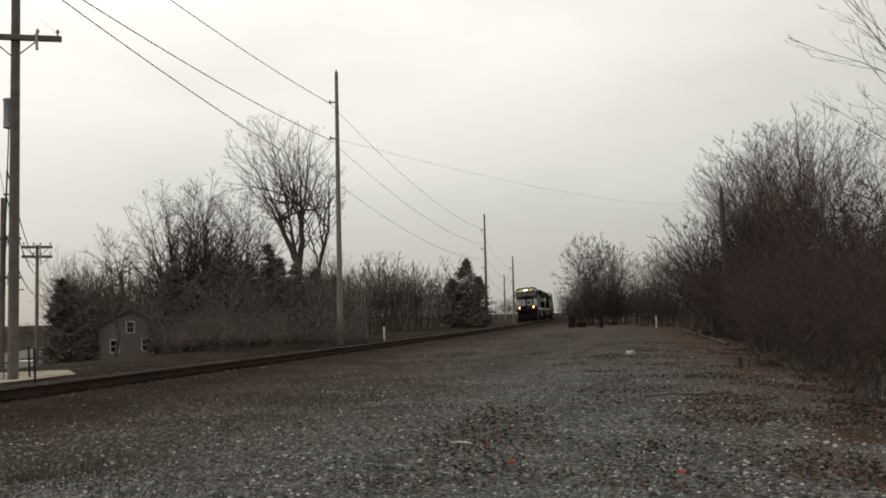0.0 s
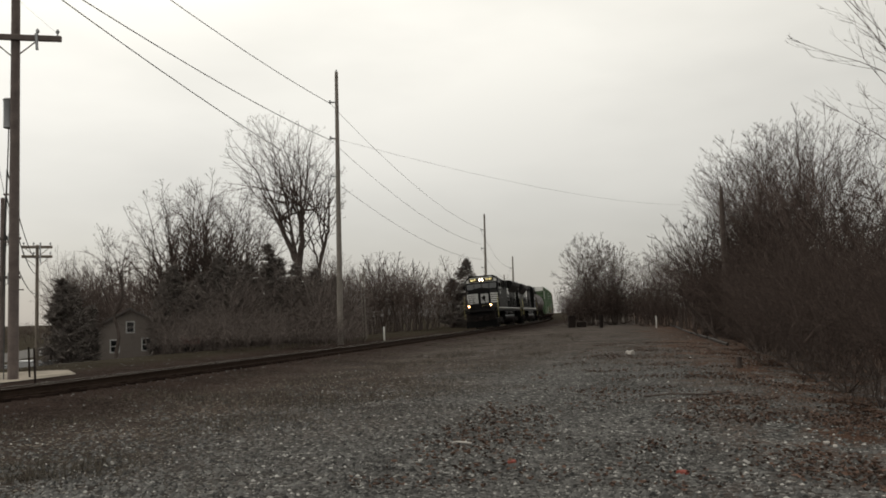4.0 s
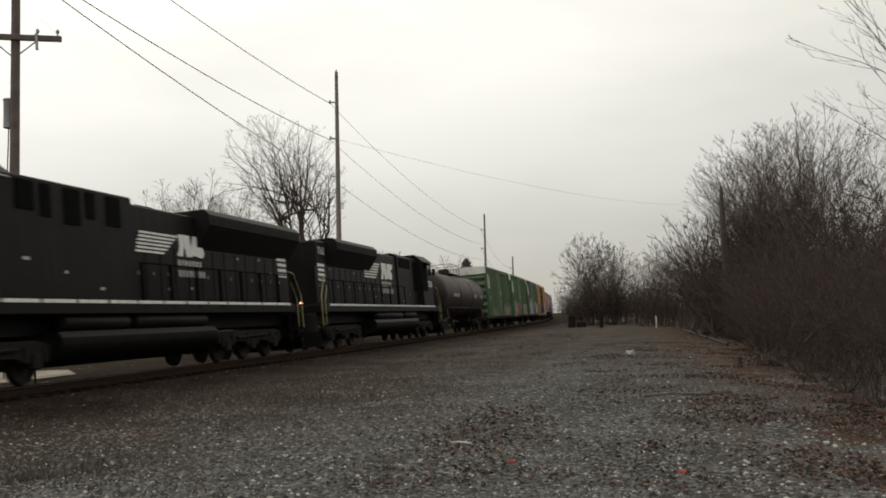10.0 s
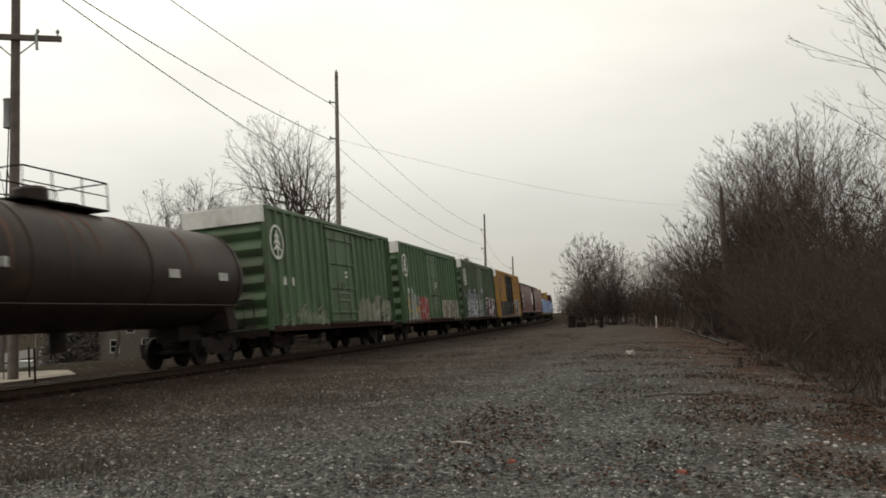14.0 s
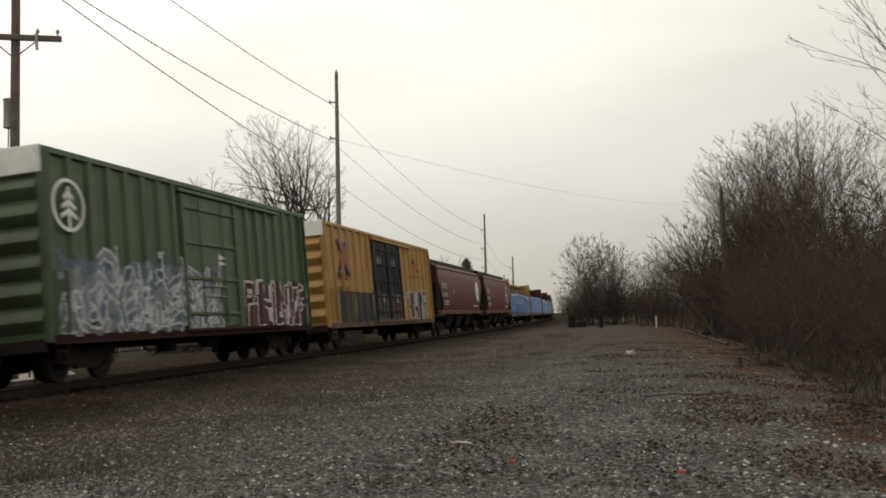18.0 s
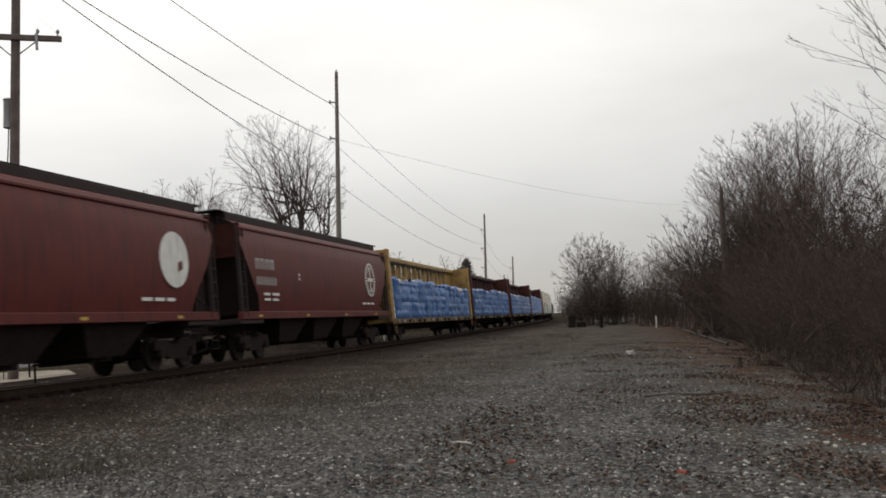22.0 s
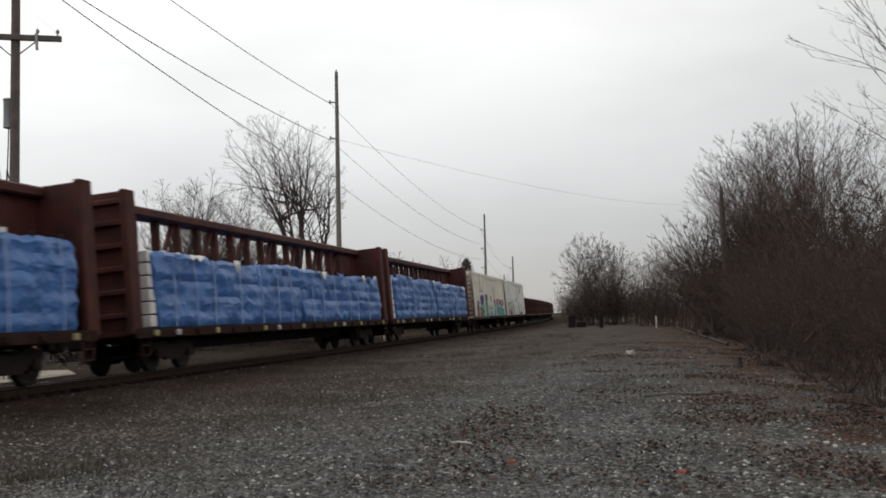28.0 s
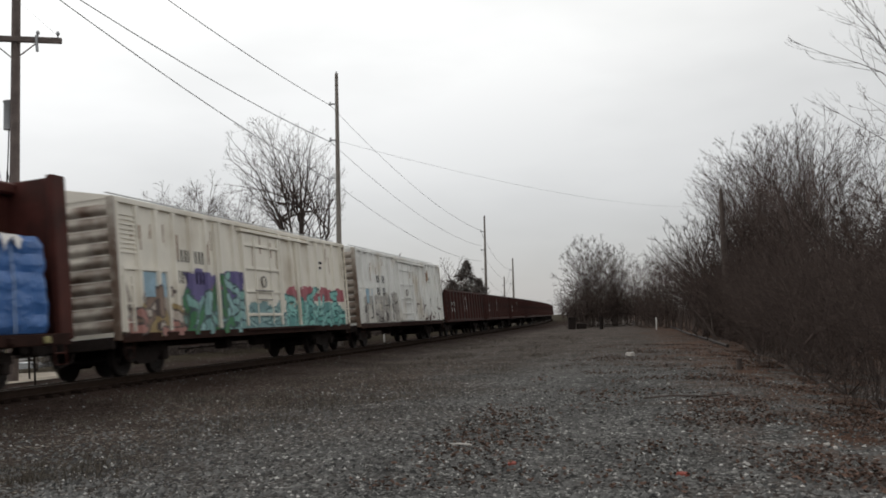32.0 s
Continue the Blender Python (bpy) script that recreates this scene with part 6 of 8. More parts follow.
    g.put(c, *look_of, "black and dull red spray paint along the lower side")
    g = Tag(2.9, 8.3, 1.0, 2.75, 132)
    g.blocks(10, ((0.035, 0.033, 0.033), (0.16, 0.15, 0.14), (0.05, 0.045, 0.045)), (0.52, 0.49, 0.46), 0.2, slant=0.05, outline=0.06)
    g.scribble(5, (0.5, 0.48, 0.45), 0.05)
    g.put(c, *look_of, "black and grey sprayed shapes with white edges")
    g = Tag(-2.2, 0.3, 1.3, 2.3, 133)
    g.scribble(6, (0.3, 0.29, 0.28), 0.05, 0.4)
    g.put(c, *look_of, "thin pale scrawl on the door")
    add_car(c, 129.75)
    add_car(hopper_car("mineral red covered hopper with curved sides and a plain round badge", 6.1, False), 150.1)
    add_car(hopper_car("mineral red covered hopper with curved sides and a crossed badge", 5.6, True), 169.15)
    cars = [(190.3, 11.65, M["beam_yellow"], [(-10.5, -0.6, 2.15), (-0.5, 11.0, 2.0)], "yellow centerbeam flatcar loaded with blue-wrapped lumber"),
            (214.35, 11.5, M["beam_brown"], [(-10.4, 0.4, 2.1), (0.5, 10.9, 2.2)], "brown centerbeam flatcar loaded with blue-wrapped lumber"),
            (239.2, 11.65, M["beam_brown"], [(-10.3, 0.3, 2.1), (0.4, 10.9, 2.05)], "brown centerbeam flatcar with pale lumber ends showing beside the blue wrap"),
            (263.0, 11.2, M["beam_brown"], [(-9.9, 0.2, 2.3), (0.4, 10.5, 2.15)], "brown centerbeam flatcar loaded with crumpled blue wrapped lumber")]
    for k, (u, hf, pm, loads, lab) in enumerate(cars):
        add_car(centerbeam_car(lab, hf, pm, loads, 10 * k + 1), u)
    for k, (u, lab) in enumerate(((284.95, "dirty white refrigerator car with teal and violet spray paint"), (304.3, "dirty white refrigerator car with dark scribbled spray paint"))):
        rm = material("cream_car_paint", (0.8, 0.76, 0.67) if k == 0 else (0.8, 0.8, 0.77), 0.55, vary=0.12, scale=1.0, dirt=(0.5, 0.44, 0.35), dirt_amount=0.35, dirt_scale=0.5)
        rust_end = material("grimy_cream_end", (0.6, 0.56, 0.49), 0.6, vary=0.2, scale=1.0, dirt=(0.13, 0.085, 0.06), dirt_amount=0.95, dirt_scale=0.9)
        c = boxcar(lab, 8.85, 4.5, rm, rm, None, 0.95, (-1.6, 1.5), rm, "white refrigerator cars", reefer=True, end_mat=rust_end)
        b = Build()
        for q in range(9):
            b.box(1.5, 1.54, -8.6, -7.7, 3.1 + q * 0.12, 3.16 + q * 0.12)
        part("louvre_panel", b, rm, c)
        fr = Build().box(1.5, 1.56, -8.6, -6.3, 2.68, 2.76).box(1.5, 1.56, -8.6, -8.52, 1.1, 2.7).box(1.5, 1.56, -6.4, -6.3, 1.1, 2.7).box(1.5, 1.56, -7.75, -7.67, 1.1, 2.7)
        part("cooling_unit_frame", fr, rm, c)
        part("cooling_unit_panel", Build().box(1.5, 1.52, -7.6, -6.45, 2.0, 2.66), material("pale_blue_panel", (0.3, 0.45, 0.55), 0.5), c)
        bars(c, -5.7, 2.55, [(q * 0.42 + d, dz, 0.06, 0.36) for q in range(4) for d in (0, 0.2) for dz in (0.45, -0.15)], M["black"], 1.515)
        bars(c, 5.6, 3.5, [(0, 0, 0.5, 0.1), (0, -0.2, 0.4, 0.1)], M["black"], 1.515)
        look_of = (0.95, 8.85, (-1.6, 1.5))
        if k == 0:
            g = Tag(-8.7, -5.2, 0.95, 2.5, 141)
            g.cloud((0.34, 0.25, 0.12), 0.45, high=0.6)
            g.tangle(12, ((0.48, 0.42, 0.36), (0.24, 0.17, 0.13), (0.4, 0.2, 0.17)), (0.1, 0.075, 0.07), 0.22)
            g.put(c, *look_of, "brown and cream sprayed faces of paint")
            g = Tag(-5.6, -1.4, 0.95, 2.9, 142)
            g.cloud((0.13, 0.11, 0.26), 0.72, 1.2, low=0.45)
            g.cloud((0.36, 0.13, 0.17), 0.35, 1.2, high=0.9)
            g.cloud((0.22, 0.38, 0.37), 0.5, 1.5, high=0.7)
            g.tangle(20, ((0.24, 0.44, 0.4), (0.06, 0.2, 0.09), (0.3, 0.48, 0.48), (0.05, 0.17, 0.07)), (0.07, 0.11, 0.12), 0.2)
            g.put(c, *look_of, "teal and green sprayed shapes under a violet cloud")
            g = Tag(-1.5, 1.8, 0.98, 2.0, 143)
            g.cloud((0.2, 0.33, 0.34), 0.7, 1.6)
            g.tangle(9, ((0.3, 0.45, 0.44),), (0.07, 0.15, 0.16), 0.1)
            g.put(c, *look_of, "pale teal sprayed shapes on the door")
            g = Tag(1.9, 8.4, 1.0, 2.6, 144)
            g.cloud((0.38, 0.12, 0.14), 0.75, 1.6, low=0.62)
            g.cloud((0.14, 0.32, 0.31), 0.62, 1.5, high=0.66)
            g.tangle(26, ((0.16, 0.42, 0.38), (0.22, 0.5, 0.46), (0.26, 0.54, 0.5)), (0.05, 0.14, 0.14), 0.15)
            g.scribble(14, (0.3, 0.56, 0.52), 0.06, 0.4)
            g.put(c, *look_of, "teal sprayed shapes with a red top edge")
        else:
            g = Tag(-8.3, -1.7, 1.05, 2.7, 151)
            g.cloud((0.42, 0.4, 0.37), 0.4)
            g.scribble(30, (0.1, 0.09, 0.085), 0.07, 0.7)
            g.put(c, *look_of, "dark scrawled spray paint")
            g = Tag(1.9, 8.5, 1.05, 2.5, 152)
            g.scribble(26, (0.14, 0.1, 0.09), 0.07, 0.6)
            g.put(c, *look_of, "dark scrawled spray paint")
        for q in (-3.4, 3.2):
            part("door_guide_post", Build().box(1.5, 1.62, q - 0.05, q + 0.05, 1.1, 4.3, 0.015), rm, c)
        part("roof_walk_rail", Build().tube((1.2, -8.6, 4.66), (1.2, 8.6, 4.66), 0.02), M["metal_grey"], c)
        grime = Tag(-8.7, 8.6, 3.0, 4.3, 160 + k, 0.05)
        grime.rnd = random.Random(9 + k)
        for _ in range(15):
            y, z = grime.rnd.uniform(0.2, 17), grime.rnd.uniform(0.5, 1.25)
            grime.stroke([(y, z), (y + grime.rnd.uniform(-0.03, 0.03), z - grime.rnd.uniform(0.3, 0.9))], grime.rnd.uniform(0.05, 0.1), (0.3, 0.2, 0.13))
        grime.put(c, *look_of, "rusty drip stains")
        add_car(c, u)
    g = gondola("dark brown gondola car with ribbed sides", 7.9)
    hg = g["half"]
    more = [copy_thing(g, Matrix()) for _ in range(8)]
    for k, c in enumerate([g] + more):
        add_car(c, 322.6 + k * 16.9)


SPEED, SPEEDING, START = 12.012, 0.02398, 131.95


def nose_at(t):
    return START - SPEED * t - SPEEDING * (t - 16) ** 2 / 2


def motions():
    seconds = [k for k in range(33)]
    for car, u, hf in TRAIN:
        walk(car, [(t, on_track(nose_at(t) + u, hf)) for t in seconds])
    # the wheels roll while their vehicle is near enough for it to show
    for car, u, hf in TRAIN:
        near = [k * 0.05 for k in range(641) if -14 < nose_at(k * 0.05) + u < 62]
        if len(near) < 2:
            continue
        times = ([0.0] if near[0] > 0.01 else []) + near + ([32.0] if near[-1] < 31.99 else [])
        for truck in car.children:
            for ob in truck.children:
                if ob.name.startswith("wheelset"):
                    y, z = ob.location.y, ob.location.z
                    turns = [min(max(t, near[0]), near[-1]) for t in times]
                    walk(ob, [(t, pose(0, y, z, math.degrees((nose_at(w) - START) / z))) for t, w in zip(times, turns)])


make_train()


# ---- poles and wires ----
def sag(b, p, q, drop, r=0.012, n=14):
    p, q = Vector(p), Vector(q)
    pts = [p.lerp(q, k / n) - Vector((0, 0, drop * 4 * (k / n) * (1 - k / n))) for k in range(n + 1)]
    return b.pipe(pts, r, 4)


def grey_line_pole(x, y, z0, top, label):
    """Tall grey pole with three stand-off arms towards the street."""
    p = thing("utility_pole", label, "utility pole", pose(x, y, 0), "tall grey poles along the line")
    part("pole", Build().lathe([(z0 - 0.5, 0.19), (z0 + 6, 0.165), (top - 0.02, 0.105), (top, 0.001)], "z", 14), M["grey_pole"], p)
    for z in (top - 1.9, top - 4.2, top - 6.6):
        arm = part("insulator_arm", Build().tube((0, 0, z - 0.06), (-0.5, 0.12, z + 0.02), 0.045, 0.06, n=8), M["metal_grey"], p)
        part("insulator", Build().lathe([(-0.12, 0.03), (-0.1, 0.07), (-0.05, 0.04), (0.0, 0.07), (0.05, 0.04), (0.1, 0.06), (0.12, 0.02)], "z", 10, (-0.5, 0.12, z + 0.03)), M["metal_grey"], arm)
    part("pole_cap", Build().tube((0, 0, top - 0.05), (0, 0, top + 0.12), 0.07, 0.05, n=8), M["metal_grey"], p)
    return p


POLES = [(-20.0, 55.1, -0.25, 16.8), (-22.4, 114.6, -0.3, 13.7), (-25.6, 154.5, -0.4, 10.7), (-35.8, 204.0, -0.5, 9.7)]
for k, (x, y, z0, top) in enumerate(POLES):
    grey_line_pole(x, y, z0, top, "tall weathered grey utility pole with three insulator arms beside the railway")


def wood_pole(x, y, z0, top, arms, half, label, turn=0, box=False, mat=None, stout=1.0):
    mat = mat or M["brown_pole"]
    p = thing("utility_pole", label, "utility pole", pose(x, y, 0, 0, 0, turn), "brown wooden poles along the street")
    part("pole", Build().lathe([(z0 - 0.5, 0.165 * stout), (z0 + 5, 0.155 * stout), (top, 0.13 * stout), (top + 0.02, 0.001)], "z", 16), mat, p)
    for z in arms:
        a = part("crossarm", Build().box(-half, half, -0.2, -0.06, z - 0.09, z + 0.09, 0.015), mat, p, "brown wooden crossarm")
        for s in (-1, 1):
            part("brace", Build().tube((s * 0.75, -0.22, z - 0.05), (s * 0.1, -0.2, z - 0.6), 0.022), mat, a)
            for d in (0.12, 0.72):
                part("insulator", Build().lathe([(0, 0.02), (0.08, 0.025), (0.1, 0.055), (0.16, 0.06), (0.2, 0.035), (0.24, 0.001)], "z", 10, (s * (half - d), -0.13, z + 0.09)), M["metal_grey"], a)
        part("cutout", Build().tube((half - 0.75, -0.22, z + 0.12), (half - 0.7, -0.3, z - 0.42), 0.045, n=8), M["metal_grey"], a)
    if box:
        part("transformer", Build().lathe([(-0.55, 0.001), (-0.55, 0.17), (0.3, 0.17), (0.36, 0.2), (0.4, 0.14), (0.42, 0.001)], "z", 16, (-0.22, 0.2, arms[0] - 2.3)), M["metal_grey"], p, "small grey pole-mounted transformer")
        part("pole_steps", Build().tube((-0.3, 0, arms[0] - 6.5), (0.15, 0, arms[0] - 6.5), 0.025).tube((0.1, 0, arms[0] - 8.0), (0.3, 0, arms[0] - 8.0), 0.02).tube((-0.32, 0, arms[0] - 5), (0, 0, arms[0] - 5), 0.03), mat, p)
        part("down_cable", Build().pipe([(-0.2, 0.1, arms[0] - 2.8), (-0.27, 0.1, arms[0] - 6), (-0.28, 0.05, z0)], 0.02, 5), M["wire"], p)
    return p


def at_view(px, d):
    """Plan place at the given sideways tangent of the view and depth along it."""
    t = math.atan((px - 784) / 1664.1) - YAW
    return math.sin(t) * d, math.cos(t) * d


wood_pole(-20.0, 25.4, -0.35, 13.5, [10.5], 1.4, "tall brown wooden utility pole with a crossarm beside the railway", 26, True)
far_pole = at_view(64, 66)
wood_pole(far_pole[0], far_pole[1], -2.9, 6.5, [6.36, 5.74], 0.92, "weathered tan utility pole with two crossarms along the street", 32, mat=M["tan_pole"], stout=0.72)
third = at_view(2, 66)
wood_pole(third[0], third[1], -2.8, 9.5, [6.9, 4.4], 1.1, "brown wooden utility pole further down the street", 32)

strung = thing("overhead_wires", "dark overhead wires strung between the utility poles", "wires")
for off, lift_up in ((1.95, 0.3), (4.3, 0.75), (6.75, 4.6)):
    z = 16.8 - off
    part("wire", sag(Build(), (-16.0, -1.8, z + lift_up), (-20.5, 55.2, z), 1.0, 0.022, 24), M["wire"], strung)
for (x0, y0, _, t0), (x1, y1, _, t1) in zip(POLES, POLES[1:]):
    for off, off1 in ((1.95, 1.75), (4.3, 3.7), (6.75, 5.6)):
        part("wire", sag(Build(), (x0 - 0.5, y0 + 0.12, t0 - off), (x1 - 0.5, y1 + 0.12, t1 - off1), 1.1, 0.016), M["wire"], strung)
part("wire", sag(Build(), (-20.0, 55.1, 12.5), (8.0, 160.0, 18.5), 1.6, 0.008), M["wire"], strung)
a0, a1 = Vector((-20.0, 25.4, 10.75)), Vector((far_pole[0], far_pole[1], 6.5))
for q in (-1.2, 1.2):
    o = Vector((q * math.cos(radians(26)), q * math.sin(radians(26)), 0))
    if q < 0:
        part("wire", sag(Build(), a0 + o, a1 + o, 0.7), M["wire"], strung)
    part("wire", sag(Build(), a0 + o, Vector((-14.5, 3, 13.5)) + o, 0.4, 0.004), M["wire"], strung)
for z in (4.2, 5.4, 6.3):
    part("wire", sag(Build(), (-20.2, 25.3, z), (far_pole[0], far_pole[1], z - 0.8), 0.6, 0.02), M["wire"], strung)
    part("wire", sag(Build(), (-20.2, 25.3, z), (third[0], third[1], z - 1.0), 0.5, 0.018), M["wire"], strung)


# ---- bare trees and brush ----
def fanned(seed, profile, limbs, trunk_r, tip_r=0.009, stems=(((0, 0, 0), (0, 0, 2)),), drift=0.0, gap=0.8, levels=3, angle=0.75, wobble=0.09, up=0.1, shrink=0.55, twigs=2, steep=0.35, lowest=0.15):
    """Segments of a bare tree: limbs arch out from the stems to the crown's outline and fork on the way: (start, end, radii, level).
    profile: (height, reach) pairs of the crown's outline; drift: how far the crown leans per metre of height."""
    rnd = random.Random(seed)
    zs, rs = [p[0] for p in profile], [p[1] for p in profile]
    top = zs[-1]
    segs = []

    def reach(z):
        return float(np.interp(z, zs, rs))

    def outside(q):
        a = math.atan2(q.y, q.x)
        lobe = 0.95 + 0.22 * noise.noise((math.cos(a) * 1.6, math.sin(a) * 1.6, q.z * 0.4 + seed))
        return q.z > top * (0.97 + 0.03 * lobe) or (q.z > zs[0] and math.hypot(q.x - drift * (q.z - zs[0]), q.y) > reach(q.z) * lobe * 1.08)

    def turned(d, ang):
        o = Vector((rnd.gauss(0, 1), rnd.gauss(0, 1), rnd.gauss(0, 0.7)))
        o = (o - d * o.dot(d)).normalized()
        return (d * math.cos(ang) + o * math.sin(ang)).normalized()

    def branch(p, d, length, r, level):
        n = max(2, int(length / 0.45))
        r_end = max(r * 0.4, tip_r * 0.45)
        wait = gap * rnd.uniform(0.3, 0.8) * (0.8 if level > 1 else 1)
        for i in range(n):
            d = (d + Vector((rnd.gauss(0, wobble), rnd.gauss(0, wobble), rnd.gauss(0, wobble) + up * 0.3))).normalized()
            q = p + d * (length / n)
            if outside(q) and i:
                break
            ra, rb = r + (r_end - r) * i / n, r + (r_end - r) * (i + 1) / n
            segs.append((p, q, ra, rb, 9 if level >= levels else 1 if ra > tip_r * 3.2 else 4))
            wait -= length / n
            if wait <= 0 and level < levels:
                branch(q, turned(d, angle * rnd.uniform(0.7, 1.2)), max(length * (1 - 0.5 * i / n) * shrink * rnd.uniform(0.6, 1.25), 0.3), max(rb * 0.62, tip_r * 0.8), level + 1)
                wait += gap * rnd.uniform(0.5, 1.2) * (0.62 ** (level - 1))
            p = q
        if level < levels:
            for _ in range(twigs):
                branch(p, turned(d, angle * rnd.uniform(0.3, 0.8)), length * shrink * rnd.uniform(0.4, 0.9), max(r_end * 0.8, tip_r * 0.7), level + 1)

    lines = []
    for line in stems:
        pts = [Vector(p) for p in line]
        fine = [pts[0]]
        for p, q in zip(pts, pts[1:]):
            n = max(1, int((q - p).length / 0.5))
            fine += [p.lerp(q, (k + 1) / n) + Vector((rnd.gauss(0, 0.03), rnd.gauss(0, 0.03), 0)) for k in range(n)]
        n = len(fine) - 1
        r0 = trunk_r if line is stems[0] or len(stems) < 3 else trunk_r * rnd.uniform(0.7, 1)
        radii = [r0 * (1 - 0.55 * k / n) for k in range(n + 1)]
        segs.extend((fine[k], fine[k + 1], radii[k], radii[k + 1], 0) for k in range(n))
        lines.append((fine, radii))
    for k in range(limbs):
        fine, radii = lines[k % len(lines)]
        j = len(fine) - 1 if k < len(lines) * 2 else int((len(fine) - 1) * rnd.uniform(0.55, 1.0))
        p = fine[j]
        z = zs[0] + (top - zs[0]) * (lowest + (1 - lowest) * ((k + 0.5) / limbs) ** 0.8)
        a = k * 2.39996 + rnd.uniform(-0.3, 0.3)
        far = reach(z) * rnd.uniform(0.78, 0.93)
        t = Vector((math.cos(a) * far + drift * (z - zs[0]), math.sin(a) * far, z))
        if t.z < p.z + 0.4:
            t.z = p.z + 0.4
        mid = p.lerp(t, 0.42)
        mid = Vector((p.x + (mid.x - p.x) * (1 - steep), p.y + (mid.y - p.y) * (1 - steep), mid.z + steep * 0.3 * (t - p).length))
        full = (t - p).length
        n = max(4, int(full / 0.5))
        r = max(radii[j] * (0.75 if k < len(lines) * 2 else 0.5), tip_r * 2)
        last, wait = p, gap * rnd.uniform(0.6, 1.4)
        for i in range(n):
            f = (i + 1) / n
            q = p * (1 - f) ** 2 + mid * 2 * f * (1 - f) + t * f * f + Vector((rnd.gauss(0, 0.05), rnd.gauss(0, 0.05), rnd.gauss(0, 0.04))) * min(full / 4, 1)
            ra, rb = r * (1 - 0.88 * i / n), r * (1 - 0.88 * f)
            segs.append((last, q, ra, max(rb, tip_r), 1 if ra > tip_r * 3.2 else 4))
            wait -= full / n
            if wait <= 0:
                d = (q - last).normalized()
                branch(q, turned(d, angle * rnd.uniform(0.7, 1.25)), max(full * shrink * (1.05 - 0.6 * f) * rnd.uniform(0.6, 1.1), 0.5), max(rb * 0.6, tip_r), 1)
                wait += gap * rnd.uniform(0.5, 1.2)
            last = q
        for _ in range(3):
            branch(last, turned((t - mid).normalized(), angle * rnd.uniform(0.2, 0.7)), full * 0.12, tip_r * 1.1, 2)
    return segs


def tubes_mesh(name, segs, mat, sides, tips=()):
    """Tapered tubes for the segments, and three-sided points for the tips, in one mesh."""
    def frames(part_segs):
        p = np.array([s[0] for s in part_segs])
        q = np.array([s[1] for s in part_segs])
        d = q - p
        d /= np.maximum(np.linalg.norm(d, axis=1, keepdims=True), 1e-9)
        ref = np.where(np.abs(d[:, 2:3]) < 0.9, np.array([[0, 0, 1.0]]), np.array([[1.0, 0, 0]]))
        a = np.cross(d, ref)
        a /= np.linalg.norm(a, axis=1, keepdims=True)
        return p, q, d, a, np.cross(d, a), np.array([s[2] for s in part_segs]), np.array([s[3] for s in part_segs])

    def around(c, a, b, r, k, n):
        t = k * math.tau / n
        return c + (a * math.cos(t) + b * math.sin(t)) * r[:, None]

    p, q, d, a, b, ra, rb = frames(segs)
    v = np.stack([around(c, a, b, r, k, sides) for c, r in ((p - d * ra[:, None] * 0.3, ra), (q, rb)) for k in range(sides)], axis=1).reshape(-1, 3)
    base = np.arange(len(segs))[:, None] * (2 * sides)
    f = np.concatenate([base + np.array([[k, (k + 1) % sides, sides + (k + 1) % sides, sides + k]]) for k in range(sides)]).tolist()
    v = v.tolist()
    if tips:
        o = len(v)
        p, q, d, a, b, ra, rb = frames(tips)
        v += np.stack([around(p, a, b, ra, k, 3) for k in range(3)] + [q], axis=1).reshape(-1, 3).tolist()
        base = np.arange(len(tips))[:, None] * 4 + o
        f += np.concatenate([base + np.array([[k, (k + 1) % 3, 3]]) for k in range(3)]).tolist()
    me = bpy.data.meshes.new(name)
    me.from_pydata(v, [], f)
    me.materials.append(mat)
    return me


class TreeKind:
    def __init__(self, seed, profile, twig="twig", bush=False, **settings):
        segs = fanned(seed, profile, **settings)
        self.height = max(s[1].z for s in segs)
        self.bush = bush
        trunk = [s for s in segs if s[4] == 0]
        thick = [s for s in segs if s[4] == 1]
        thin = [s for s in segs if s[4] == 4]
        tips = [s for s in segs if s[4] == 9]
        self.trunk = tubes_mesh("stems" if bush else "trunk", trunk, M["bark"], 3 if bush else 10)
        self.crown = tubes_mesh("crown", thick + thin, M[twig], 3 if bush else 4, tips)
        if not bush:
            self.crown.materials.append(M["bark"])
            n, k = len(thick), len(thick) + len(thin)
            # faces come side by side: the first n of each run of k belong to the thick limbs
            self.crown.polygons.foreach_set("material_index", ([1] * n + [0] * (k - n)) * 4 + [0] * (3 * len(tips)))

    def plant(self, name, label, category, x, y, height, turn=0, group="", wide=1.0, z=None):
        if -8 < x - track_x(y) < 2.5 and y > 80:
            return None
        k = height / self.height
        z = ground_z(x, y) - 0.05 if z is None else z
        m = Matrix.Translation((x, y, z)) @ Matrix.Rotation(radians(turn), 4, "Z") @ Matrix.Diagonal((k * wide, k * wide, k, 1))
        if self.bush:
            ob = tagged(new(name, self.trunk), label, category, group)
            ob.matrix_basis = m
            part("crown", self.crown, M["twig"], ob)
            return ob
        ob = thing(name, label, category, m, group)
        part("trunk", self.trunk, M["bark"], ob)
        part("crown", self.crown, M["twig"], ob)
        return ob


def splayed(n, reach, height, seed, spread=0.12):
    """Stems that rise together from one foot and lean apart."""
    rnd = random.Random(seed)
    out = []
    for k in range(n):
        a = k * math.tau / n + rnd.uniform(-0.4, 0.4)
        c, s, h = math.cos(a), math.sin(a), height * rnd.uniform(0.75, 1.1)
        out.append(((0, 0, 0), (c * spread, s * spread, 0.3), (c * reach * 0.4, s * reach * 0.4, h * 0.55), (c * reach, s * reach, h)))
    return out


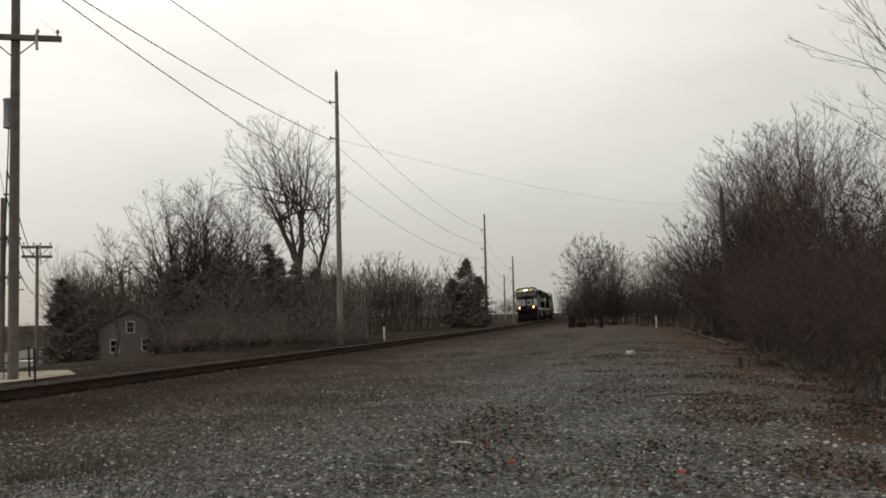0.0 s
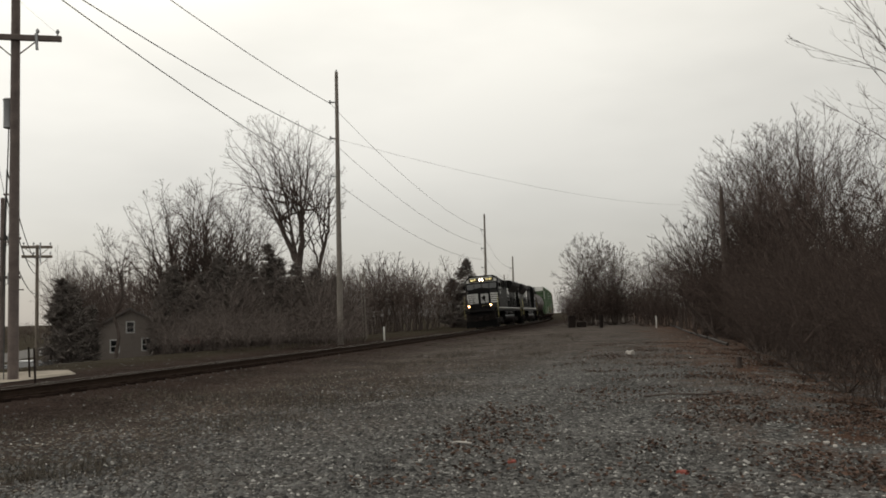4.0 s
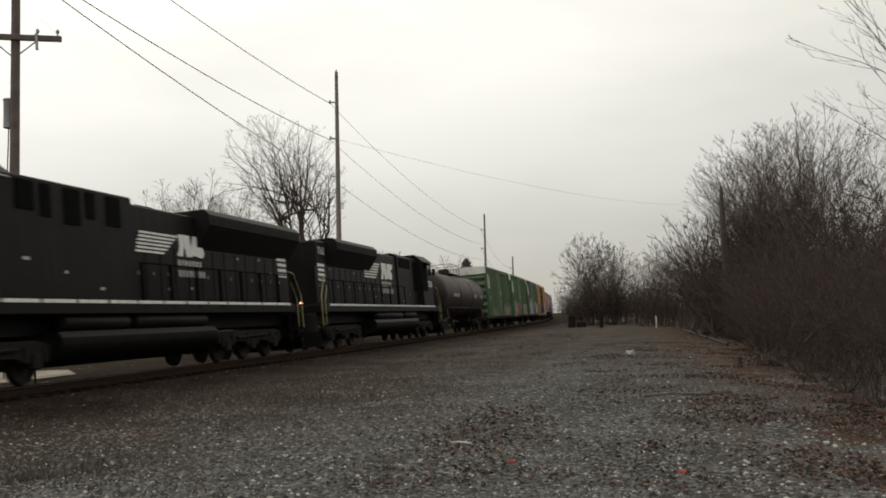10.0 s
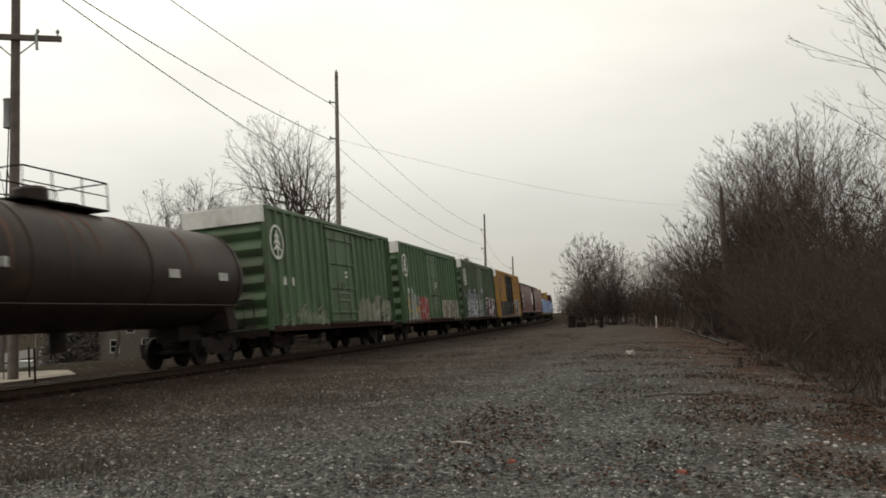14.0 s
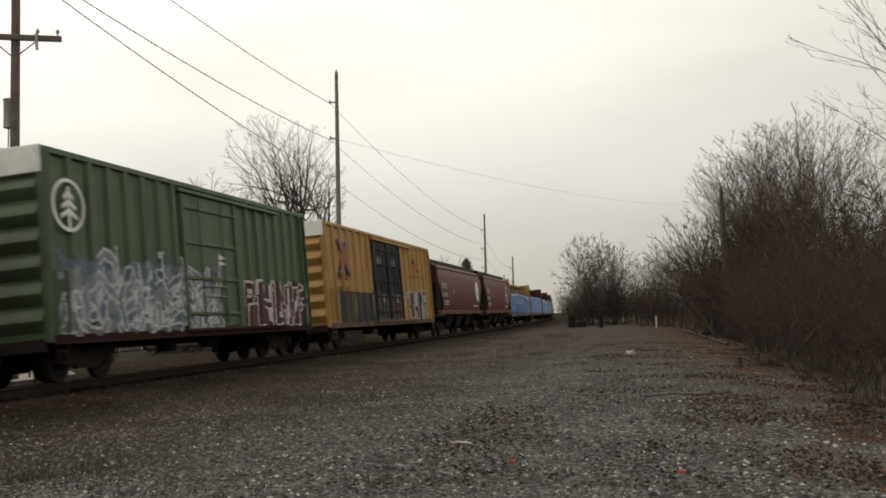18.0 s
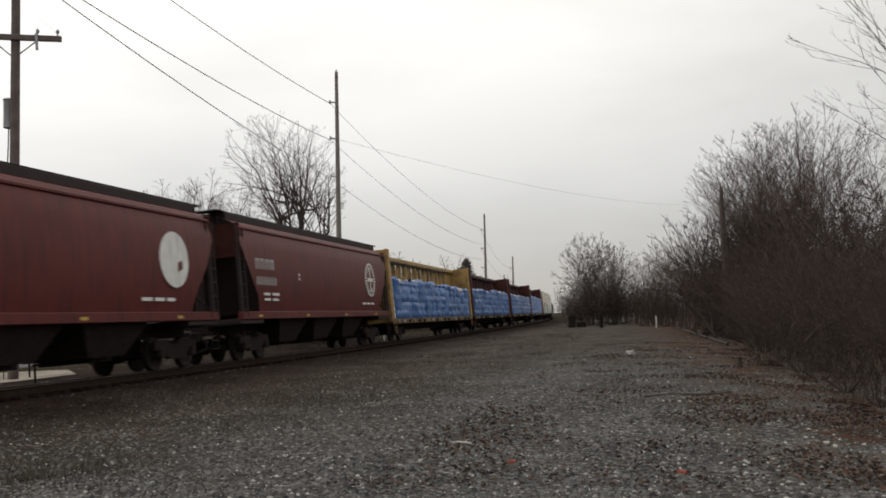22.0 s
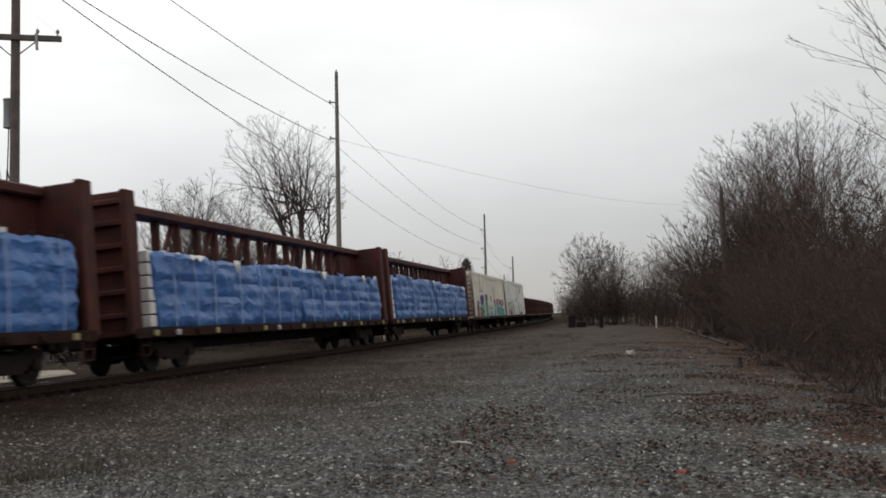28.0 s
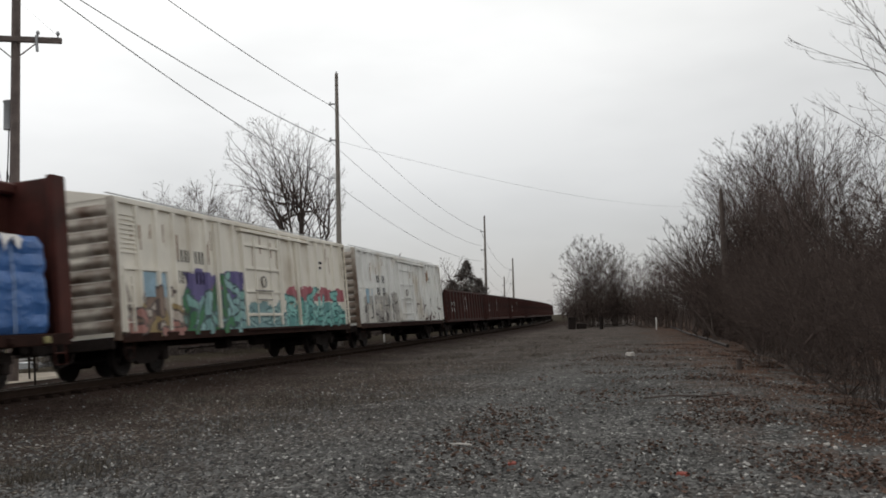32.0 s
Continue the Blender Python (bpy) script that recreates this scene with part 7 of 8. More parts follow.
def make_trees():
    tall = TreeKind(12, [(7.0, 1.4), (9, 3.4), (12, 5.0), (15.5, 5.6), (18.4, 4.4), (20, 1.8)], limbs=18, lowest=0.34, trunk_r=0.36, tip_r=0.01, drift=-0.16, gap=0.9, wobble=0.08, twigs=3, shrink=0.46, up=0.22,
                    stems=[((0, 0, 0), (-0.1, 0, 4), (0, 0, 6.4), (-0.9, 0.3, 8.6), (-1.8, 0.5, 10.8)), ((-0.05, 0, 6.3), (0.35, -0.2, 8.8), (0.3, -0.3, 12.0)), ((0, 0, 0.2), (1.4, 0.3, 1.2), (1.6, 0.3, 6.5), (2.5, 0.2, 9.8))])
    broad = [TreeKind(53 + k, [(3.6, 1.2), (6, 3.6), (9, 4.9), (12, 4.7), (14, 3.3), (15, 1.2)], limbs=26, trunk_r=0.36, tip_r=0.01, gap=0.72, wobble=0.08, shrink=0.4, up=0.04, twigs=3, stems=splayed(4, 1.3, 5.6, 3 + k, 0.2)) for k in range(2)]
    crooked = TreeKind(31, [(3.8, 0.9), (5.2, 2.2), (7.2, 2.6), (8.6, 1.8), (9.2, 0.6)], limbs=13, trunk_r=0.14, tip_r=0.01, gap=0.5, shrink=0.5, wobble=0.2, stems=[((0, 0, 0), (0.25, 0, 2), (-0.1, 0.1, 3.6), (-0.9, 0, 5.2)), ((-0.1, 0.1, 3.55), (0.5, 0.1, 4.8), (0.4, 0, 6.2))])
    domed = TreeKind(57, [(0.6, 1.6), (2.4, 3.3), (5.2, 4.0), (7.4, 3.3), (9, 1.4)], limbs=52, trunk_r=0.09, tip_r=0.012, gap=0.42, shrink=0.4, twigs=3, wobble=0.07, stems=splayed(7, 1.2, 2.8, 8, 0.3))
    wood = [TreeKind(20 + k, [(3.0, 1.0), (6, 2.3), (9, 3.2), (11.6, 2.8), (13, 1.2)], limbs=16, trunk_r=0.13, tip_r=0.007, gap=0.68, twigs=3, wobble=0.07, shrink=0.42, up=0.3, angle=0.6, steep=0.5, stems=splayed(3, 0.9, 6.0, 30 + k, 0.25)) for k in range(3)]
    far = [TreeKind(80 + k, [(2.0, 1.2), (4.4, 3.0), (6.8, 3.0), (9, 1.0)], limbs=14, trunk_r=0.11, tip_r=0.02, gap=0.8, levels=2, shrink=0.5, twigs=3, stems=splayed(2, 0.6, 3.4, 12 + k)) for k in range(2)]
    brush = [TreeKind(40 + k, [(0.2, 1.5), (1.4, 2.0), (2.8, 2.0), (4, 1.2)], twig="twig_red", bush=True, limbs=34, trunk_r=0.018, tip_r=0.0048, gap=0.3, levels=2, shrink=0.4, up=0.2, stems=splayed(11, 0.7, 1.3, 50 + k, 0.35)) for k in range(3)]
    low = [TreeKind(60 + k, [(0.2, 1.6), (1.4, 2.0), (2.8, 2.0), (4, 1.2)], twig="twig_red", bush=True, limbs=30, trunk_r=0.024, tip_r=0.01, gap=0.36, levels=2, shrink=0.4, up=0.2, stems=splayed(9, 0.7, 1.2, 70 + k, 0.4)) for k in range(3)]
    grey = [TreeKind(90 + k, [(0.2, 1.6), (1.4, 2.0), (2.8, 2.0), (4, 1.2)], twig="twig_grey", bush=True, limbs=22, trunk_r=0.024, tip_r=0.011, gap=0.42, levels=2, shrink=0.42, up=0.2, stems=splayed(8, 0.7, 1.2, 75 + k, 0.4)) for k in range(3)]
    rnd = random.Random(8)
    x, y = at_view(528, 75)
    tall.plant("bare_tree", "tall bare tree with heavy rising limbs beyond the railway", "tree", x, y, 18.5, 8, wide=1.07)
    for px, d, h, w in ((314, 82, 15.8, 1.06), (376, 80, 15.8, 1.04), (432, 86, 15.0, 1.0), (560, 92, 10.0, 0.8), (598, 96, 9.0, 0.8), (112, 76, 10.2, 0.7), (136, 80, 10.0, 0.75), (156, 88, 8.6, 0.8)):
        x, y = at_view(px, d)
        broad[px // 2 % 2].plant("bare_tree", "bare broad-crowned tree by the street beyond the railway", "tree", x, y, h, px * 7 % 360, "bare trees by the street", w)
    x, y = at_view(202, 62)
    crooked.plant("bare_tree", "small bare tree with crooked limbs in front of the house", "tree", x, y, 9.0, 0, wide=1.05)
    for px, d, h, w in ((1042, 110, 11.0, 0.92), (1084, 108, 9.6, 0.85)):
        x, y = at_view(px, d)
        domed.plant("bare_tree", "round-headed bare tree at the end of the gravel yard", "tree", x, y, h, px, "trees at the yard's end", w)
    x, y = at_view(1122, 112)
    wood[1].plant("bare_tree", "bare tree at the end of the gravel yard", "tree", x, y, 7.4, 120, wide=0.9)
    # wood on the yard side
    for x, y, h in ((5.6, 82, 17.0), (6.3, 72, 16.8), (6.2, 62, 15.2), (6.9, 52, 13.4), (7.6, 45, 11.8), (7.4, 37, 9.6), (8.5, 60, 15.0), (7.4, 92, 15.4), (9, 76, 16.0), (7.0, 84, 16.8), (7.0, 78, 16.6), (7.2, 57, 14.2)):
        rnd.choice(wood).plant("bare_tree", "slender bare tree in the thicket beside the gravel", "tree", x - 0.1 + rnd.uniform(-0.4, 0.4), y + rnd.uniform(-2, 2), h * 0.91, rnd.uniform(0, 360), "thicket trees", rnd.uniform(1.2, 1.45))
    reach = TreeKind(71, [(3.2, 1.6), (6, 3.2), (9, 3.6), (11, 2.8), (13, 1.2)], limbs=22, trunk_r=0.09, tip_r=0.005, drift=-0.12, gap=0.6, shrink=0.36, up=0.35, angle=0.5, steep=0.5, stems=[((0, 0, 0), (0.1, 0, 2), (-0.3, 0, 3.6), (-1.1, 0.2, 5.6)), ((-0.2, 0, 3.2), (0.4, 0.3, 6.4))])
    reach.plant("bare_tree", "bare tree reaching its long branches over the gravel", "tree", 6.1, 20.5, 11.4, 0)
    leaner = TreeKind(77, [(1.4, 0.6), (3.0, 1.0), (4.2, 1.2), (5.2, 0.5)], limbs=10, trunk_r=0.07, tip_r=0.009, drift=-0.8, gap=0.45, shrink=0.4, stems=[((0, 0, 0), (-0.6, 0, 1.2), (-1.6, 0, 2.5)), ((0, 0, 0), (-0.3, 0.2, 1.4), (-0.6, 0.1, 3.0))])
    for px, d, h in ((1248, 60, 5.6), (1262, 52, 4.6)):
        x, y = at_view(px, d)
        leaner.plant("bare_tree", "bare small tree leaning out over the gravel", "tree", x, y, h, 0)
    for i in range(70):
        y = 14.5 + 86 * (i / 70) ** 1.3
        edge = 2.6 - 0.012 * min(y, 100) - (0.5 if 22 < y < 40 else 0)
        x = edge + 0.9 + rnd.random() ** 1.4 * 4.5
        kind = brush if y < 45 else low
        rnd.choice(kind).plant("bush", "dense leafless brown bush at the gravel edge", "bush", x, y + rnd.uniform(-1, 1), rnd.uniform(2.3, 3.2) + min(y, 60) * 0.03 + (x - edge) * 0.3, rnd.uniform(0, 360), "leafless thicket", rnd.uniform(0.95, 1.25))
    for i in range(30):
        y = rnd.uniform(18, 100)
        rnd.choice(low).plant("bush", "dense leafless brown bush in the thicket", "bush", rnd.uniform(6.5, 12), y, rnd.uniform(4.4, 6.2) + min(y, 60) * 0.03, rnd.uniform(0, 360), "leafless thicket", rnd.uniform(1.1, 1.4))
    for i in range(36):
        y = rnd.uniform(17, 98)
        rnd.choice(low if y > 40 else brush).plant("bush", "low leafless scrub at the gravel edge", "bush", 2.9 - 0.012 * y + rnd.uniform(0.3, 1.5), y, rnd.uniform(1.2, 2.2), rnd.uniform(0, 360), "leafless thicket", 1.4)
    for i in range(14):
        x, y = at_view(1130 + 6 * i, rnd.uniform(88, 112))
        rnd.choice(low).plant("bush", "dense leafless brown bush at the gravel edge", "bush", x, y, rnd.uniform(3.4, 5.0), rnd.uniform(0, 360), "leafless thicket", 1.0)
    for i in range(8):
        x, y = at_view(1140 + 12 * i, 106 - 4 * i)
        rnd.choice(wood).plant("bare_tree", "small bare tree at the far end of the thicket", "tree", x, y, rnd.uniform(7.2, 9.2), rnd.uniform(0, 360), "thicket trees", 1.0)
    for i in range(14):
        x, y = at_view(1235 + 11 * i, rnd.uniform(58, 76))
        rnd.choice(low).plant("bush", "tall leafless brown bush in the thicket", "bush", x, y, rnd.uniform(7.0, 9.0), rnd.uniform(0, 360), "leafless thicket", 0.9)
    x, y = at_view(1284, 58)
    solid("dead_trunk", Build().lathe([(-0.3, 0.24), (2, 0.2), (7.2, 0.16), (8.7, 0.12), (9.0, 0.05), (9.02, 0.001)], "z", 9), M["bark"], "thick dead tree trunk standing in the thicket", "tree trunk", pose(x, y, ground_z(x, y), 0.6, -0.8, 20))
    # brush and small trees beyond the line
    for i in range(32):
        px = 284 + 340 * (i + rnd.random()) / 32
        x, y = at_view(px, rnd.uniform(60, 76))
        rnd.choice(grey).plant("bush", "dense leafless brown bush beyond the railway", "bush", x, y, rnd.uniform(4.2, 6.0), rnd.uniform(0, 360), "leafless thicket", 1.2)
    for i in range(34):
        px = 285 + 350 * (i + rnd.random()) / 34
        x, y = at_view(px, rnd.uniform(50, 58))
        rnd.choice(grey).plant("bush", "low leafless scrub on the bank beyond the railway", "bush", x, y, rnd.uniform(1.3, 2.6), rnd.uniform(0, 360), "leafless thicket", 1.3)
    for i in range(64):
        px = 600 + 240 * (i + rnd.random()) / 64
        x, y = at_view(px, rnd.uniform(98, 150))
        if i % 3:
            rnd.choice(far).plant("bare_tree", "bare tree in the far woods", "tree", x, y, rnd.uniform(6.8, 9.6), rnd.uniform(0, 360), "far bare trees", 1.1)
        else:
            rnd.choice(grey).plant("bush", "dense leafless brown bush beyond the railway", "bush", x, y, rnd.uniform(4.0, 5.8), rnd.uniform(0, 360), "leafless thicket", 1.4)
    for i in range(12):
        x, y = at_view(8 + 9 * i, rnd.uniform(210, 300))
        rnd.choice(far).plant("bare_tree", "bare tree far down the street", "tree", x, y, rnd.uniform(3.4, 5.5), rnd.uniform(0, 360), "far bare trees", 1.4)
    for i in range(10):
        x, y = at_view(1004 + 12 * i, rnd.uniform(104, 110))
        rnd.choice(low).plant("bush", "dense leafless brown bush at the end of the yard", "bush", x, y, rnd.uniform(4.2, 5.4), rnd.uniform(0, 360), "leafless thicket", 1.1)
    for i in range(16):
        px = 1010 + 150 * (i + rnd.random()) / 16
        x, y = at_view(px, rnd.uniform(112, 125))
        rnd.choice(low).plant("bush", "dense leafless brown bush at the end of the yard", "bush", x, y, rnd.uniform(3.6, 5), rnd.uniform(0, 360), "leafless thicket", 1.5)
    for i in range(34):
        px = 870 + 300 * (i + rnd.random()) / 34
        x, y = at_view(px, rnd.uniform(235, 330))
        rnd.choice(far).plant("bare_tree", "bare tree in the far woods", "tree", x, y, rnd.uniform(4.5, 7.5), rnd.uniform(0, 360), "far bare trees", 1.6)
    for i in range(26):
        px = 118 + 190 * (i + rnd.random()) / 26
        x, y = at_view(px, rnd.uniform(115, 190))
        rnd.choice(far).plant("bare_tree", "bare tree in the far woods", "tree", x, y, rnd.uniform(9, 13), rnd.uniform(0, 360), "far bare trees", 1.2)


make_trees()


def conifer(x, y, h, w, label, seed):
    rnd = random.Random(seed)
    ob = thing("evergreen_tree", label, "tree", pose(x, y, ground_z(x, y) - 0.05), "dark evergreens")
    part("trunk", Build().tube((0, 0, 0), (0, 0, h * 0.95), 0.14, 0.02, 8), M["bark"], ob)
    segs = []
    for i in range(int(h * 34)):
        z = h * (0.03 + 0.97 * rnd.random() ** 1.1)
        reach = w * (1.05 - (z / h) ** 2.2) * rnd.uniform(0.6, 1.05)
        a = rnd.uniform(0, math.tau)
        p = Vector((0, 0, z - 0.1 * reach))
        q = Vector((math.cos(a) * reach, math.sin(a) * reach, z + reach * rnd.uniform(-0.15, 0.35)))
        segs.append((p, q, 0.03, 0.008, 2))
        for j in range(13):
            f = rnd.uniform(0.3, 1)
            c = p.lerp(q, f)
            e = c + Vector((rnd.gauss(0, 0.22), rnd.gauss(0, 0.22), rnd.gauss(0.06, 0.18)))
            segs.append((c, e, 0.055, 0.012, 3))
    part("crown", tubes_mesh("crown", segs, M["needle"], 3), M["needle"], ob)


for px, d, h, w in ((824, 116, 8.4, 2.9), (800, 118, 6.0, 2.6), (846, 114, 6.0, 2.4), (108, 64, 6.2, 1.5), (128, 66, 6.0, 1.4), (160, 72, 5.0, 0.8),
                    (288, 70, 5.6, 1.5), (304, 66, 6.2, 1.7), (330, 70, 5.4, 1.8), (356, 68, 5.6, 1.7), (386, 66, 6.6, 1.7), (412, 70, 6.0, 1.8), (440, 68, 5.8, 1.8), (474, 66, 6.9, 1.5), (492, 70, 6.2, 1.7), (522, 66, 5.4, 1.7), (556, 70, 5.2, 1.8), (590, 74, 4.8, 1.8)):
    x, y = at_view(px, d)
    conifer(x, y, h, w, "dark evergreen tree beyond the railway", int(px))

make_ground()
make_track()
stone_stuff("gravel_stones", "loose dark grey crushed stones on the yard", 44000, yard, material("crushed_stone", (0.07, 0.069, 0.066), 0.85, vary=0.2, scale=6, fine=50, island=0.9), 0.026, 4)
stone_stuff("pale_gravel", "pale chips among the crushed stones", 8500, yard, material("pale_stone_chip", (0.26, 0.255, 0.24), 0.85, vary=0.2, scale=6, fine=50, island=0.65), 0.019, 14)


# ---- beyond the line: house, street, parked cars, posts ----
def make_house():
    x, y = at_view(229, 98)
    a = math.degrees(math.atan2(-x, y))
    h = thing("house", "tan clapboard house with a gable and grey roof", "house", pose(x, y, -2.9, 0, 0, a))
    w, eave, peak, deep = 4.2, 3.3, 5.5, 9.0
    part("wall", Build().prism([(-w, 0), (w, 0), (w, eave), (0, peak), (-w, eave)], 0, deep), M["siding"], h)
    for s in (-1, 1):
        part("roof", Build().add([(s * (w + 0.4), -0.4, eave - 0.22), (s * (w + 0.4), deep + 0.4, eave - 0.22), (0, deep + 0.4, peak + 0.02), (0, -0.4, peak + 0.02), (s * (w + 0.4), -0.4, eave - 0.04), (s * (w + 0.4), deep + 0.4, eave - 0.04), (0, deep + 0.4, peak + 0.2), (0, -0.4, peak + 0.2)],
             [(0, 1, 2, 3), (4, 5, 6, 7), (0, 1, 5, 4), (0, 3, 7, 4), (1, 2, 6, 5), (2, 3, 7, 6)]), M["roofing"], h)
    for cx, z0, ww, hh in ((0.0, 3.3, 0.62, 0.95), (1.5, 1.5, 0.7, 1.1), (-1.45, 1.4, 0.7, 1.1)):
        win = part("window", Build().box(cx - ww / 2 - 0.12, cx + ww / 2 + 0.12, -0.06, 0.0, z0 - 0.12, z0 + hh + 0.12, 0.01), M["faded_white"], h, "white window frame")
        part("pane", Build().box(cx - ww / 2, cx + ww / 2, -0.075, -0.05, z0, z0 + hh * 0.47), M["glass"], win)
        part("pane", Build().box(cx - ww / 2, cx + ww / 2, -0.075, -0.05, z0 + hh * 0.53, z0 + hh), M["glass"], win)
    wing = part("wing", Build().prism([(-6.8, 0), (-4.2, 0), (-4.2, 3.4), (-6.8, 2.5)], 1.0, 7), M["siding"], h)
    part("wing_roof", Build().prism([(-7.2, 2.4), (-4.2, 3.5), (-4.2, 3.65), (-7.2, 2.55)], 0.7, 7.3), M["roofing"], h)
    for k in range(11):
        z = 0.3 + k * 0.28
        part("clapboard", Build().box(-w + 0.02, w - 0.02, -0.025, 0.0, z, z + 0.25), M["siding"], h)


def parked_car(px, d, mat, label, turn, lamps=False):
    x, y = at_view(px, d)
    c = thing("parked_car", label, "car", pose(x, y, ground_z(x, y), 0, 0, turn), "cars along the street")
    b = Build().prism([(-2.2, 0.35), (-2.25, 0.75), (-1.3, 0.95), (1.7, 1.0), (2.2, 0.9), (2.25, 0.35)], -0.86, 0.86, "x")
    part("body", b, mat, c)
    part("cabin", Build().add([(-0.8, -1.25, 0.95), (0.8, -1.25, 0.95), (0.8, 1.65, 1.0), (-0.8, 1.65, 1.0), (-0.62, -0.5, 1.45), (0.62, -0.5, 1.45), (0.62, 1.1, 1.47), (-0.62, 1.1, 1.47)],
         [(0, 1, 5, 4), (1, 2, 6, 5), (2, 3, 7, 6), (3, 0, 4, 7), (4, 5, 6, 7)]), M["glass"], c, "dark windows")
    part("roof", Build().box(-0.62, 0.62, -0.5, 1.1, 1.45, 1.5, 0.02), mat, c)
    for sx in (-1, 1):
        for yy in (-1.4, 1.35):
            part("wheel", Build().lathe([(sx * 0.68, 0.31), (sx * 0.86, 0.31), (sx * 0.87, 0.2), (sx * 0.84, 0.001)], "x", 14, (0, yy, 0.32)), M["black"], c)
        part("tail_lamp", Build().box(sx * 0.7 - 0.12, sx * 0.7 + 0.12, -2.27, -2.2, 0.62, 0.78, 0.01), M["tail"] if lamps else M["red_paint"], c, "lit red tail lamp" if lamps else "")


make_house()
car_white = material("white_car_paint", (0.62, 0.63, 0.65), 0.35, vary=0.04)
car_dark = material("dark_car_paint", (0.03, 0.035, 0.045), 0.35, vary=0.05)
parked_car(108, 78, car_dark, "dark parked car with pale windows by the street", 95)
parked_car(46, 80, car_white, "white parked car beside the street", 15)
parked_car(10, 72, car_dark, "dark car with lit tail lamps on the street", 33, True)
parked_car(140, 92, car_white, "white parked car near the house", 100)


def draped(name, corners, mat, label, category, n=14, lift_by=0.03, kind="structure"):
    """A paved sheet laid on the ground between four plan corners."""
    b = Build()
    p = [Vector(c) for c in corners]
    for i in range(n + 1):
        for j in range(n + 1):
            u, v = i / n, j / n
            q = p[0] * (1 - u) * (1 - v) + p[1] * u * (1 - v) + p[2] * u * v + p[3] * (1 - u) * v
            b.v.append((q.x, q.y, ground_z(q.x, q.y) + lift_by))
    for i in range(n):
        for j in range(n):
            k = i * (n + 1) + j
            b.f.append((k, k + 1, k + n + 2, k + n + 1))
    return solid(name, b, mat, label, category, kind=kind)


draped("pavement", [(-18.8, 18.5), (-19.3, 27.6), (-21.6, 30.4), (-27.0, 25.0)], M["concrete"], "pale worn gravel driveway beside the railway", "driveway")
draped("road", [(-34, 10), (-40, 10), (-112, 150), (-104, 154)], M["asphalt"], "grey asphalt street beyond the railway", "street", 30, 0.02)


def post(px, py_low, d, h, mat, label, r=0.05, square=False, group=""):
    x, y = at_view(px, d)
    b = Build().box(-r, r, -r, r, -0.2, h, 0.01) if square else Build().lathe([(-0.2, r), (h - 0.03, r), (h, r * 0.6), (h, 0.001)], "z", 10)
    return solid("marker_post" if not square else "wooden_post", b, mat, label, "post", pose(x, y, ground_z(x, y), 2, -2, 30), group)


post(677, 600, 66, 0.95, M["white"], "white marker post beside the railway", 0.06)
post(1157, 575, 84, 1.05, M["white"], "white marker post at the gravel edge", 0.05)
post(1060, 580, 93, 1.25, M["under"], "dark wooden post at the end of the yard", 0.14, True)
post(62, 672, 29, 1.0, M["under"], "thin dark post beside the driveway", 0.03)
post(52, 668, 33, 1.0, M["under"], "thin dark post beside the driveway", 0.03)
post(1117, 570, 112, 4.6, M["grey_pole"], "thin grey pole at the end of the yard", 0.07)
post(317, 640, 62, 1.4, M["grey_pole"], "pale post among the bushes", 0.05)
post(645, 600, 72, 5.2, M["grey_pole"], "thin pale pole among the bushes", 0.05)
post(640, 600, 74, 5.0, M["grey_pole"], "thin pale pole among the bushes", 0.05)
post(1300, 664, 27, 0.34, M["bark"], "short dark stump at the gravel edge", 0.08)

x, y = at_view(1008, 97)
box = thing("signal_cabinet", "small dark railway cabinet at the end of the yard", "cabinet", pose(x, y, ground_z(x, y), 0, 0, 12))
part("cabinet_body", Build().box(-0.35, 0.35, -0.35, 0.35, 0, 1.15, 0.03), M["under"], box)
part("cabinet_lid", Build().box(-0.4, 0.4, -0.4, 0.4, 1.15, 1.22, 0.02), M["under"], box)
x, y = at_view(1025, 98)
solid("equipment_box", Build().box(-0.5, 0.5, -0.3, 0.3, 0, 0.55, 0.03), M["under"], "low dark metal box beside the cabinet", "box", pose(x, y, ground_z(x, y), 0, 0, 5))

x, y = at_view(335, 62)
shed = thing("red_trailer", "small red trailer among the bushes", "trailer", pose(x, y, ground_z(x, y), 0, 0, 25))
part("trailer_box", Build().box(-0.6, 0.6, -0.5, 0.5, 0.6, 1.05, 0.03), M["red_paint"], shed)
part("trailer_frame", Build().box(-0.7, 0.7, -0.45, 0.45, 0.45, 0.6, 0.02), M["under"], shed)
for s in (-1, 1):
    part("wheel", Build().lathe([(s * 0.42, 0.3), (s * 0.58, 0.3), (s * 0.58, 0.001)], "y", 14, (0, 0, 0.3)), M["black"], shed)

# old rail timbers along the thicket
timber = material("grey_old_timber", (0.028, 0.022, 0.019), 0.9, vary=0.3, scale=3, bump=0.3)
for (x0, y0), (x1, y1) in zip([(2.3, 44), (1.75, 53), (1.1, 63), (0.55, 74), (0.1, 86)], [(1.8, 52.6), (1.15, 62.6), (0.6, 73.6), (0.15, 85.6), (-0.5, 99)]):
    b = Build().tube((0, 0, 0.08), (x1 - x0, y1 - y0, ground_z(x1, y1) - ground_z(x0, y0) + 0.1), 0.065, 0.06, 10)
    solid("timber", b, timber, "grey weathered timber lying along the gravel edge", "timber", pose(x0, y0, ground_z(x0, y0)), "timbers along the thicket")


